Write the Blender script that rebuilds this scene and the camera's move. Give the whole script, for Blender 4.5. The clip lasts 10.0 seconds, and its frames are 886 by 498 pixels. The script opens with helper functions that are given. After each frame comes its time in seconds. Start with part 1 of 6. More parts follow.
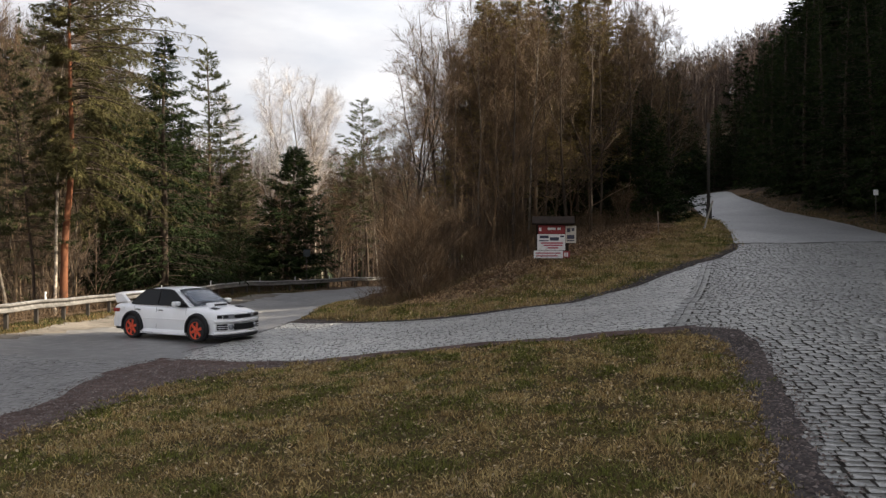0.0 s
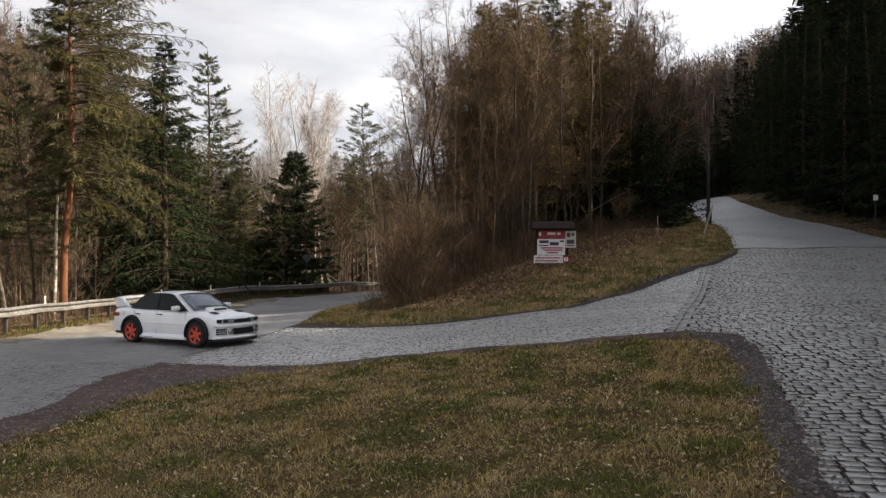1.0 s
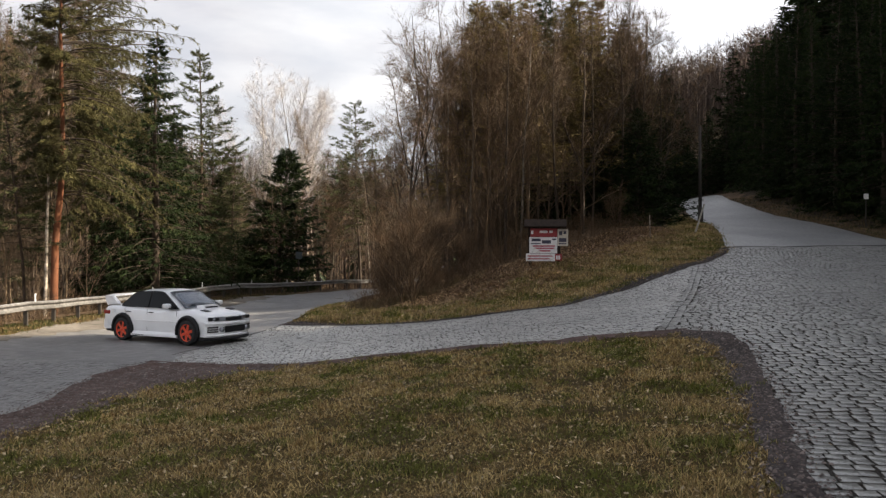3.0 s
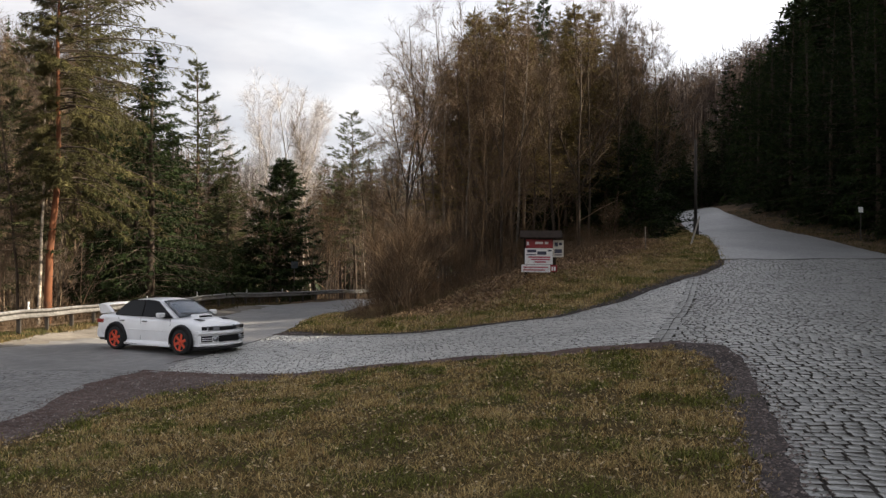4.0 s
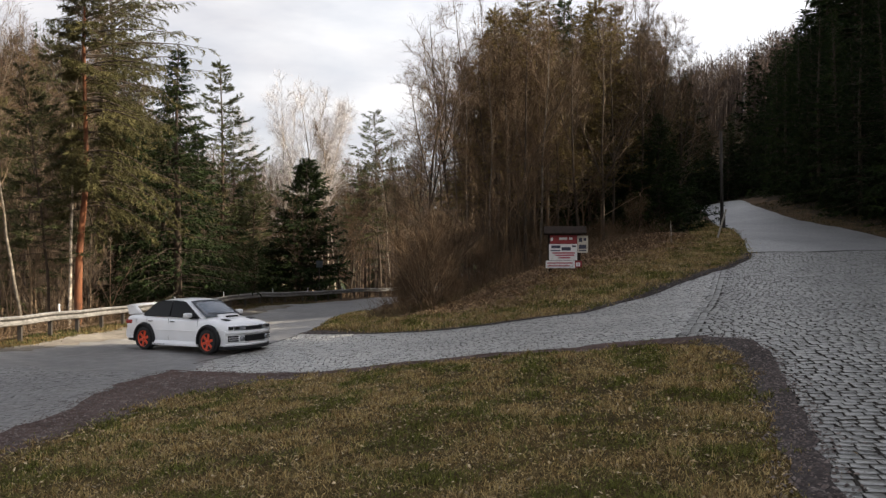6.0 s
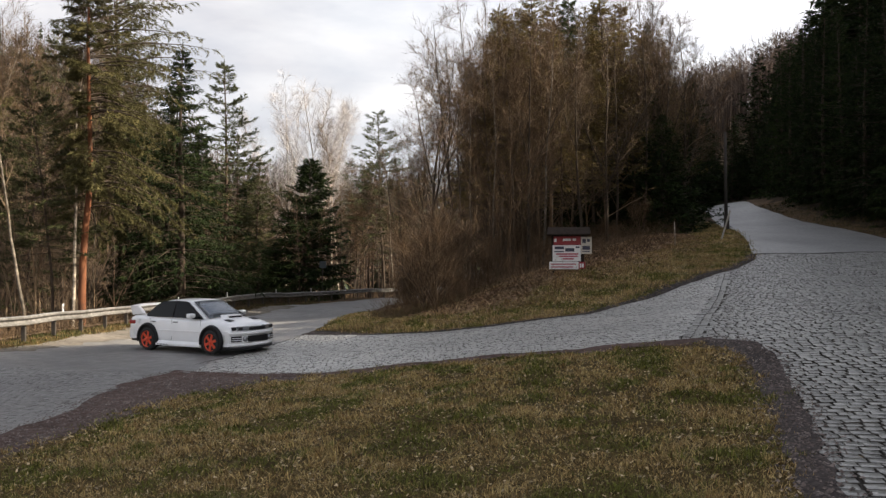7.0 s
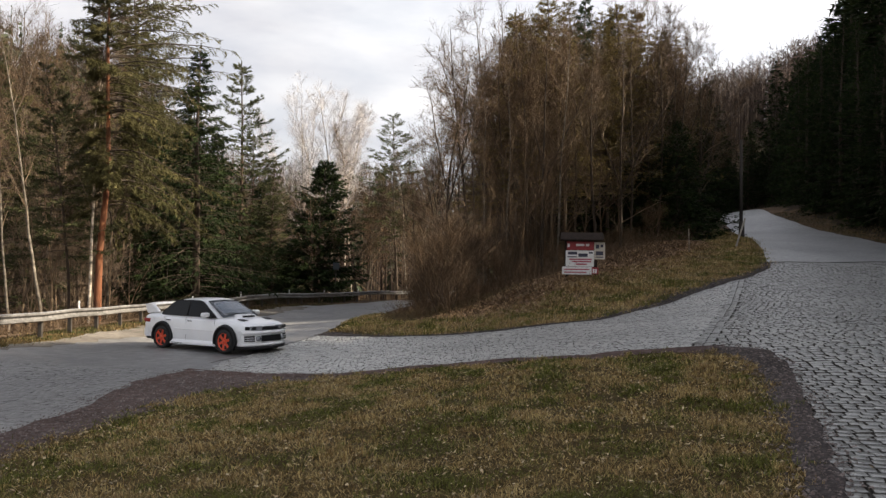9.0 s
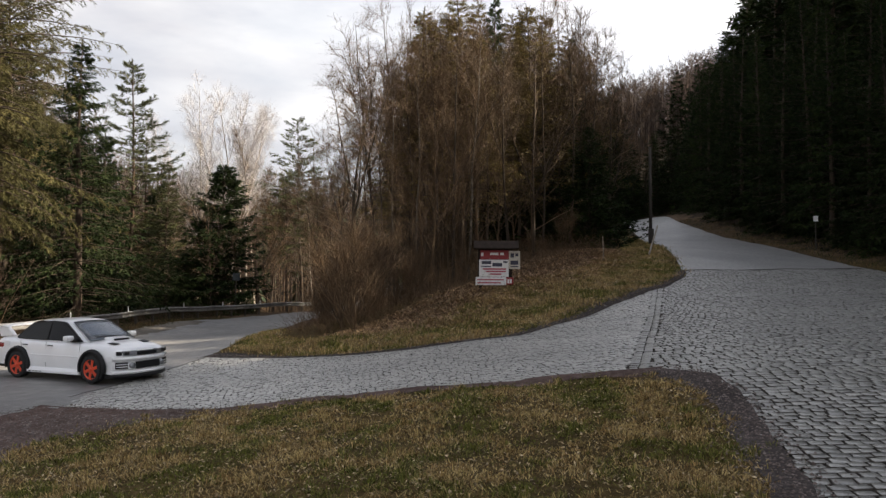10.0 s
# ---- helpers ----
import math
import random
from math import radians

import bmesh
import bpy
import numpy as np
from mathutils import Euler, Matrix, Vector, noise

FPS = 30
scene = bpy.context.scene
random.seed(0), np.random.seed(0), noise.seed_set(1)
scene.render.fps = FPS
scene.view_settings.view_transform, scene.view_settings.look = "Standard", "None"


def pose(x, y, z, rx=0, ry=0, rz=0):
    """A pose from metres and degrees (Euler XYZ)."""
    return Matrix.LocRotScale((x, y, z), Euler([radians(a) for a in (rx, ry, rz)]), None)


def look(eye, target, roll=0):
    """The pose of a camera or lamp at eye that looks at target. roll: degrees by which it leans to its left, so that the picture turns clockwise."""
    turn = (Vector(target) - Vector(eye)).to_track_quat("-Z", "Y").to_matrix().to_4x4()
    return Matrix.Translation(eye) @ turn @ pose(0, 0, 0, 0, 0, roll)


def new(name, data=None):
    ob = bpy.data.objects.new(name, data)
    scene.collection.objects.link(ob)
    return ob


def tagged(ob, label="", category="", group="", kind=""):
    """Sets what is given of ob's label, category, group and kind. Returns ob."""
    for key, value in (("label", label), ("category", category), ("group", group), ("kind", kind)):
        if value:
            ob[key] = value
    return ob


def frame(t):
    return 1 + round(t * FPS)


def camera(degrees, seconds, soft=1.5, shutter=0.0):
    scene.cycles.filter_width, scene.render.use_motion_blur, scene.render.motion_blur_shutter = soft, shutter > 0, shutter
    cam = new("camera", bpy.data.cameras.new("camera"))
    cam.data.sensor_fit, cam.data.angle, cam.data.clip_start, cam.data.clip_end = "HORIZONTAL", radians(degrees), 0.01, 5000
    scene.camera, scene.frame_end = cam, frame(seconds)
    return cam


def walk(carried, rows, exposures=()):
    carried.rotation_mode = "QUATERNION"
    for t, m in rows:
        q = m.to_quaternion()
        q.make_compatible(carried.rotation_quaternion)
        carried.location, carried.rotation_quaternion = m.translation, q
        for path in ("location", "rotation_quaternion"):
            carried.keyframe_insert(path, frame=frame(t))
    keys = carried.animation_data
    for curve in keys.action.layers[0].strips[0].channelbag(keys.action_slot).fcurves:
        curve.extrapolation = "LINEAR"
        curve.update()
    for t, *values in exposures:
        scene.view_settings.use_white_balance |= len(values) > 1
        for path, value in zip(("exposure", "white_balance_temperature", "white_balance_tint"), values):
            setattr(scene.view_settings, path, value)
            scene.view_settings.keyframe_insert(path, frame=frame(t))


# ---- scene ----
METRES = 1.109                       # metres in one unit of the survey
cam = camera(59.0, 10.0, soft=1.4)
# PATH-BEGIN
PATH = [
    (0.0, -0.040, -0.018, 1.646, 0.029, -0.032, -0.064), (0.5, -0.031, -0.016, 1.645, -0.082, 0.243, -0.186), (1.0, -0.037, -0.014, 1.642, 0.025, 0.321, -0.123),
    (1.5, -0.044, -0.026, 1.650, -0.050, 0.203, -0.337), (2.0, -0.033, -0.026, 1.646, -0.161, 0.180, -0.118), (2.5, -0.027, -0.023, 1.646, -0.328, -0.104, -0.027),
    (4.0, 0.001, 0.007, 1.652, -0.795, 0.926, -0.575), (4.5, 0.006, 0.011, 1.651, -0.323, 0.881, -0.303), (5.0, 0.013, 0.014, 1.645, 0.506, 0.967, 0.034),
    (5.5, 0.018, 0.012, 1.644, 0.897, 0.731, 0.182), (7.0, 0.023, 0.041, 1.655, 1.244, 0.779, 0.105), (7.5, 0.019, 0.040, 1.651, 1.866, 0.902, -0.037),
    (8.0, 0.016, 0.035, 1.649, 2.495, 1.065, -0.793), (8.5, 0.014, 0.012, 1.649, 3.335, 1.088, -1.586), (9.0, 0.024, -0.019, 1.656, 2.195, 1.010, -0.787),
    (9.5, 0.037, -0.012, 1.653, 0.895, 1.144, -0.591), (9.8, 0.045, 0.350, 1.665, -1.880, 1.260, -0.187), (10.0, 0.060, 1.800, 1.750, -4.460, 1.650, -0.305),
]
# PATH-END
walk(cam, [(t, pose(x * METRES, y * METRES, z * METRES, 90 + p, r, yw)) for t, x, y, z, yw, p, r in PATH])

# ---- light ----
SUN_AZ, SUN_EL = 96.0, 36.0          # degrees right of the view, above the horizon
scene.view_settings.exposure = 1.4
scene.view_settings.use_white_balance = True
scene.view_settings.white_balance_temperature = 6650
world = bpy.data.worlds.new("sky")
scene.world = world
world.use_nodes = True


def links(nt, *pairs):
    for a, b in pairs:
        nt.links.new(a, b)


def build_sky():
    nt = world.node_tree
    nt.nodes.clear()
    out = nt.nodes.new("ShaderNodeOutputWorld")
    bg = nt.nodes.new("ShaderNodeBackground")
    sky = nt.nodes.new("ShaderNodeTexSky")
    sky.sky_type, sky.sun_disc = "NISHITA", False
    sky.sun_elevation, sky.sun_rotation = radians(SUN_EL), radians(SUN_AZ)
    sky.air_density, sky.dust_density = 1.0, 1.5
    dim = nt.nodes.new("ShaderNodeVectorMath")
    dim.operation = "SCALE"
    dim.inputs["Scale"].default_value = 0.05
    co = nt.nodes.new("ShaderNodeTexCoord")
    mp = nt.nodes.new("ShaderNodeMapping")
    mp.inputs["Scale"].default_value = (1.0, 1.0, 3.2)
    n1 = nt.nodes.new("ShaderNodeTexNoise")
    n1.inputs["Scale"].default_value, n1.inputs["Detail"].default_value, n1.inputs["Roughness"].default_value = 2.6, 6, 0.55
    ramp = nt.nodes.new("ShaderNodeValToRGB")
    ramp.color_ramp.elements[0].position, ramp.color_ramp.elements[0].color = 0.30, (0.55, 0.55, 0.55, 1)
    ramp.color_ramp.elements[1].position, ramp.color_ramp.elements[1].color = 0.62, (0.96, 0.96, 0.96, 1)
    n2 = nt.nodes.new("ShaderNodeTexNoise")
    n2.inputs["Scale"].default_value, n2.inputs["Detail"].default_value = 4.5, 5
    tone = nt.nodes.new("ShaderNodeValToRGB")
    tone.color_ramp.elements[0].position, tone.color_ramp.elements[0].color = 0.3, (0.292, 0.292, 0.314, 1)
    tone.color_ramp.elements[1].position, tone.color_ramp.elements[1].color = 0.7, (0.43, 0.427, 0.434, 1)
    mix = nt.nodes.new("ShaderNodeMix")
    mix.data_type = "RGBA"
    # the cloud lies towards the horizon and opens overhead
    sep = nt.nodes.new("ShaderNodeSeparateXYZ")
    open_up = nt.nodes.new("ShaderNodeMapRange")
    open_up.inputs["From Min"].default_value, open_up.inputs["From Max"].default_value = 0.34, 0.75
    open_up.inputs["To Min"].default_value, open_up.inputs["To Max"].default_value = 1.0, 0.42
    cover = nt.nodes.new("ShaderNodeMath")
    cover.operation = "MULTIPLY"
    links(nt, (co.outputs["Generated"], sep.inputs[0]), (sep.outputs["Z"], open_up.inputs["Value"]), (open_up.outputs[0], cover.inputs[0]), (ramp.outputs[0], cover.inputs[1]))
    # thin cloud glows more on the side of the sun
    dot = nt.nodes.new("ShaderNodeVectorMath")
    dot.operation = "DOT_PRODUCT"
    dot.inputs[1].default_value = (math.sin(radians(SUN_AZ)) * math.cos(radians(SUN_EL)), math.cos(radians(SUN_AZ)) * math.cos(radians(SUN_EL)), math.sin(radians(SUN_EL)))
    glow = nt.nodes.new("ShaderNodeMapRange")
    glow.inputs["From Min"].default_value, glow.inputs["From Max"].default_value = -0.1, 1.0
    glow.inputs["To Min"].default_value, glow.inputs["To Max"].default_value = 1.0, 1.9
    lit = nt.nodes.new("ShaderNodeVectorMath")
    lit.operation = "SCALE"
    links(nt, (co.outputs["Generated"], dot.inputs[0]), (dot.outputs["Value"], glow.inputs["Value"]), (glow.outputs[0], lit.inputs["Scale"]), (tone.outputs[0], lit.inputs[0]))
    links(nt, (sky.outputs[0], dim.inputs[0]), (co.outputs["Generated"], mp.inputs[0]), (mp.outputs[0], n1.inputs["Vector"]),
          (mp.outputs[0], n2.inputs["Vector"]), (n1.outputs["Fac"], ramp.inputs[0]), (n2.outputs["Fac"], tone.inputs[0]),
          (cover.outputs[0], mix.inputs["Factor"]), (dim.outputs[0], mix.inputs["A"]), (lit.outputs[0], mix.inputs["B"]),
          (mix.outputs["Result"], bg.inputs[0]), (bg.outputs[0], out.inputs[0]))


build_sky()
sun = new("sun", bpy.data.lights.new("sun", "SUN"))
sun.data.energy, sun.data.angle, sun.data.color = 5.0, radians(0.6), (1.0, 0.88, 0.72)
_el, _az = radians(SUN_EL), radians(SUN_AZ)
sun.matrix_world = look((0, 0, 60), (-math.sin(_az) * math.cos(_el), -math.cos(_az) * math.cos(_el), 60 - math.sin(_el)))


# ---- materials ----
def material(name, colors, scale=4.0, rough=0.85, metal=0.0, bump=0.0, bump_scale=None, second=0.0, second_scale=0.4,
             island=0.0, per_object=0.0, coat=0.0, detail=6, spec=0.5, trans=0.0, stretch=None):
    """Noise-varied surface: colors are linear rgb stops; second is large-scale staining; island / per_object vary value per piece."""
    m = bpy.data.materials.new(name)
    m.use_nodes = True
    nt = m.node_tree
    b = nt.nodes["Principled BSDF"]
    b.inputs["Roughness"].default_value, b.inputs["Metallic"].default_value = rough, metal
    b.inputs["Coat Weight"].default_value = coat
    b.inputs["Specular IOR Level"].default_value = spec
    co = nt.nodes.new("ShaderNodeTexCoord")
    vec = co.outputs["Object"]
    if stretch:
        mp = nt.nodes.new("ShaderNodeMapping")
        mp.inputs["Scale"].default_value = stretch
        nt.links.new(vec, mp.inputs[0])
        vec = mp.outputs[0]
    n = nt.nodes.new("ShaderNodeTexNoise")
    n.inputs["Scale"].default_value, n.inputs["Detail"].default_value, n.inputs["Roughness"].default_value = scale, detail, 0.6
    nt.links.new(vec, n.inputs["Vector"])
    ramp = nt.nodes.new("ShaderNodeValToRGB")
    el = ramp.color_ramp.elements
    while len(el) < len(colors):
        el.new(0.5)
    for i, c in enumerate(colors):
        el[i].position = 0.28 + 0.44 * i / max(1, len(colors) - 1)
        el[i].color = (*c, 1)
    nt.links.new(n.outputs["Fac"], ramp.inputs[0])
    col = ramp.outputs[0]

    def times(fac_socket, lo, hi, prev):
        mr = nt.nodes.new("ShaderNodeMapRange")
        mr.inputs["To Min"].default_value, mr.inputs["To Max"].default_value = lo, hi
        nt.links.new(fac_socket, mr.inputs["Value"])
        vm = nt.nodes.new("ShaderNodeVectorMath")
        vm.operation = "SCALE"
        nt.links.new(prev, vm.inputs[0])
        nt.links.new(mr.outputs[0], vm.inputs["Scale"])
        return vm.outputs[0]
    if second:
        n2 = nt.nodes.new("ShaderNodeTexNoise")
        n2.inputs["Scale"].default_value, n2.inputs["Detail"].default_value = second_scale, 4
        nt.links.new(co.outputs["Object"], n2.inputs["Vector"])
        mr0 = nt.nodes.new("ShaderNodeMapRange")
        mr0.inputs["From Min"].default_value, mr0.inputs["From Max"].default_value = 0.3, 0.7
        nt.links.new(n2.outputs["Fac"], mr0.inputs["Value"])
        col = times(mr0.outputs[0], 1 - second, 1 + second, col)
    if island:
        g = nt.nodes.new("ShaderNodeNewGeometry")
        col = times(g.outputs["Random Per Island"], 1 - island, 1 + island, col)
    if per_object:
        oi = nt.nodes.new("ShaderNodeObjectInfo")
        col = times(oi.outputs["Random"], 1 - per_object, 1 + per_object, col)
    nt.links.new(col, b.inputs["Base Color"])
    if bump:
        n3 = nt.nodes.new("ShaderNodeTexNoise")
        n3.inputs["Scale"].default_value, n3.inputs["Detail"].default_value = bump_scale or scale * 3, 5
        nt.links.new(vec, n3.inputs["Vector"])
        bp = nt.nodes.new("ShaderNodeBump")
        bp.inputs["Strength"].default_value, bp.inputs["Distance"].default_value = 0.7, bump
        nt.links.new(n3.outputs["Fac"], bp.inputs["Height"])
        nt.links.new(bp.outputs[0], b.inputs["Normal"])
    if trans:
        tr = nt.nodes.new("ShaderNodeBsdfTranslucent")
        mx = nt.nodes.new("ShaderNodeMixShader")
        mx.inputs[0].default_value = trans
        nt.links.new(col, tr.inputs[0])
        links(nt, (b.outputs[0], mx.inputs[1]), (tr.outputs[0], mx.inputs[2]), (mx.outputs[0], nt.nodes["Material Output"].inputs[0]))
    return m


M = {
    "soil": material("soil", [(0.034, 0.023, 0.008), (0.070, 0.047, 0.015), (0.115, 0.08, 0.028)], 9.0, 0.95, bump=0.03, second=0.3, spec=0.12),
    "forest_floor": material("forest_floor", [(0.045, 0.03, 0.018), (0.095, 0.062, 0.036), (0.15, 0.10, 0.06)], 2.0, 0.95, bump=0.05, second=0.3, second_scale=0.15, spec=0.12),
    # Litter of the right bank, darkened below its own brown to hold the forest shade.
    "shaded_litter": material("shaded_litter", [(0.016, 0.011, 0.007), (0.035, 0.024, 0.014), (0.055, 0.04, 0.022)], 3.0, 0.95, bump=0.04, second=0.3, second_scale=0.3, spec=0.12),
    "joint": material("joint_sand", [(0.030, 0.027, 0.023), (0.072, 0.064, 0.055)], 9.0, 0.95, bump=0.01, second=0.2, spec=0.2),
    "sett": material("granite_sett", [(0.1222, 0.1203, 0.1072), (0.188, 0.1842, 0.1654), (0.2632, 0.2576, 0.2322)], 30.0, 0.30, bump=0.010, bump_scale=22, second=0.2, second_scale=0.25, island=0.3, spec=0.9),
    # Setts of the hairpin arm: light from the open sky is put into this paler colour.
    "sett_sky_lit": material("sky_lit_granite_sett", [(0.264, 0.2574, 0.2354), (0.363, 0.3542, 0.3245), (0.462, 0.451, 0.4158)], 30.0, 0.34, bump=0.010, bump_scale=22, second=0.2, second_scale=0.25, island=0.22, spec=0.9),
    "sett_piece": material("granite_sett_piece", [(0.1222, 0.1203, 0.1072), (0.188, 0.1842, 0.1654), (0.2632, 0.2576, 0.2322)], 30.0, 0.30, bump=0.010, bump_scale=22, second=0.2, second_scale=0.25, per_object=0.22, spec=0.9),
    "asphalt": material("old_asphalt", [(0.11, 0.106, 0.10), (0.16, 0.154, 0.146), (0.235, 0.225, 0.21)], 3.2, 0.5, bump=0.008, bump_scale=70, second=0.25, second_scale=0.35, spec=0.8),
    "sett_worn": material("worn_sett", [(0.12, 0.116, 0.108), (0.175, 0.169, 0.159), (0.25, 0.241, 0.226)], 8.0, 0.45, bump=0.008, bump_scale=40, second=0.25, second_scale=0.35, island=0.18, spec=0.8),
    "upper": material("upper_road_surface", [(0.10, 0.099, 0.094), (0.21, 0.207, 0.197), (0.34, 0.333, 0.315)], 9.0, 0.40, bump=0.02, bump_scale=26, second=0.22, second_scale=0.25),
    "sand": material("sunlit_sandy_grit", [(0.10, 0.087, 0.071), (0.165, 0.147, 0.122), (0.235, 0.21, 0.175)], 5.0, 0.9, bump=0.012, bump_scale=60, second=0.3, second_scale=0.7, spec=0.12),
    "gravel": material("gravel_verge", [(0.029, 0.024, 0.022), (0.054, 0.045, 0.042), (0.092, 0.078, 0.073)], 22.0, 0.95, bump=0.02, bump_scale=45, second=0.3, second_scale=0.8, spec=0.12),
    "dirt": material("reddish_dirt", [(0.052, 0.033, 0.027), (0.098, 0.066, 0.056), (0.165, 0.122, 0.107)], 7.0, 0.95, bump=0.02, bump_scale=40, second=0.3, second_scale=0.9, spec=0.12),
    "edge_earth": material("dark_edge_earth", [(0.016, 0.014, 0.0125), (0.038, 0.032, 0.029), (0.08, 0.067, 0.06)], 22.0, 0.95, bump=0.02, bump_scale=45, second=0.3, second_scale=0.8, spec=0.12),
    "stone": material("loose_stone", [(0.05, 0.037, 0.031), (0.11, 0.083, 0.071), (0.22, 0.185, 0.165)], 6.0, 0.9, island=0.5),
    "grass": material("spring_grass", [(0.05, 0.06, 0.018), (0.12, 0.105, 0.04), (0.20, 0.155, 0.075)], 1.3, 0.9, island=0.45, second=0.25, second_scale=0.5, trans=0.2),
    "straw": material("dead_straw", [(0.26, 0.185, 0.08), (0.40, 0.305, 0.15), (0.52, 0.42, 0.24)], 30.0, 0.8, island=0.5),
    "bracken": material("dead_bracken", [(0.2025, 0.1283, 0.0675), (0.3915, 0.27, 0.1418), (0.567, 0.4185, 0.243)], 3.0, 0.85, island=0.45),
    "dead_leaf": material("dead_leaf", [(0.19, 0.12, 0.052), (0.40, 0.30, 0.165), (0.62, 0.52, 0.35)], 30.0, 0.8, island=0.55),
    "litter_leaf": material("litter_leaf", [(0.1215, 0.0675, 0.0378), (0.2295, 0.135, 0.0756), (0.3645, 0.2362, 0.1418)], 20.0, 0.85, island=0.5),
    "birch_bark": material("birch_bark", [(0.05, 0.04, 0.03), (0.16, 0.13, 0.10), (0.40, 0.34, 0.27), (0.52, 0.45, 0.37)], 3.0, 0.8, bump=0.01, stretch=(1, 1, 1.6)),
    "birch_dull": material("dull_birch_bark", [(0.025, 0.021, 0.014), (0.06, 0.05, 0.036), (0.13, 0.108, 0.083), (0.30, 0.255, 0.20)], 2.2, 0.85, bump=0.01, stretch=(1, 1, 1.2)),
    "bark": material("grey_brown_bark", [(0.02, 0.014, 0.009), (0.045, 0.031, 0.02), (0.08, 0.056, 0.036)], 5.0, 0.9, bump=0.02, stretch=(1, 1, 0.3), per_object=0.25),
    # Pale limb colour with the sunlight put into it.
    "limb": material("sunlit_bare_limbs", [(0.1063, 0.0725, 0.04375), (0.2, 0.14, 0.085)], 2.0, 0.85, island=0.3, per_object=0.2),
    "pine_bark": material("pine_bark", [(0.022, 0.014, 0.009), (0.048, 0.028, 0.017), (0.08, 0.045, 0.026)], 2.6, 0.9, bump=0.02, stretch=(1, 1, 0.4)),
    "orange_bark": material("orange_pine_bark", [(0.06, 0.025, 0.013), (0.16, 0.058, 0.024), (0.25, 0.095, 0.04)], 2.6, 0.9, bump=0.02, stretch=(1, 1, 0.4)),
    "twig": material("bare_twigs", [(0.046, 0.027, 0.0115), (0.102, 0.061, 0.027)], 1.0, 0.85, island=0.3, per_object=0.3),
    "birch_spray": material("brown_birch_twigs", [(0.10, 0.07, 0.045), (0.18, 0.13, 0.09)], 1.0, 0.85, island=0.3, per_object=0.2),
    "pine_olive": material("pine_needles_olive", [(0.040, 0.039, 0.016), (0.082, 0.076, 0.030), (0.140, 0.122, 0.051)], 0.6, 0.85, spec=0.15, island=0.4, per_object=0.15, trans=0.2),
    # Twigs of the full birches: the backlight is put into this pale colour.
    "birch_twig_backlit": material("backlit_birch_twigs", [(0.33, 0.305, 0.295), (0.45, 0.42, 0.405)], 1.0, 0.85, island=0.3, per_object=0.1),
    # Needles near-black: the bank forest's shade is put into the spruce colour.
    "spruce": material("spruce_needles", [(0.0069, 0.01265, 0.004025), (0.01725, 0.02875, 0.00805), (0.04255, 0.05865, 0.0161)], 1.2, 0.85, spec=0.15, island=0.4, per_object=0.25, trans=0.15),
    "pine": material("pine_needles", [(0.026, 0.032, 0.013), (0.052, 0.058, 0.024), (0.085, 0.088, 0.036)], 1.2, 0.85, spec=0.15, island=0.4, per_object=0.2, trans=0.12),
    "larch": material("budding_needles", [(0.060, 0.048, 0.013), (0.125, 0.095, 0.027), (0.19, 0.14, 0.044)], 0.8, 0.85, island=0.4, per_object=0.2, trans=0.25),
    "zinc": material("galvanised_steel", [(0.11, 0.105, 0.097), (0.22, 0.213, 0.20), (0.33, 0.32, 0.305)], 6.0, 0.5, metal=0.35, second=0.2, second_scale=1.0),
    "rust_zinc": material("weathered_post", [(0.03, 0.025, 0.02), (0.07, 0.06, 0.05)], 6.0, 0.7, metal=0.2),
    "pole_wood": material("tarred_pole", [(0.025, 0.021, 0.018), (0.06, 0.05, 0.042)], 6.0, 0.85, bump=0.01, stretch=(1, 1, 0.15)),
    "far_bare": material("far_bare_wood", [(0.038, 0.027, 0.021), (0.066, 0.047, 0.037), (0.095, 0.068, 0.052)], 0.12, 0.95, island=0.35),
    "far_green": material("far_conifers", [(0.02, 0.032, 0.016), (0.045, 0.06, 0.028)], 0.1, 0.95, island=0.4),
}


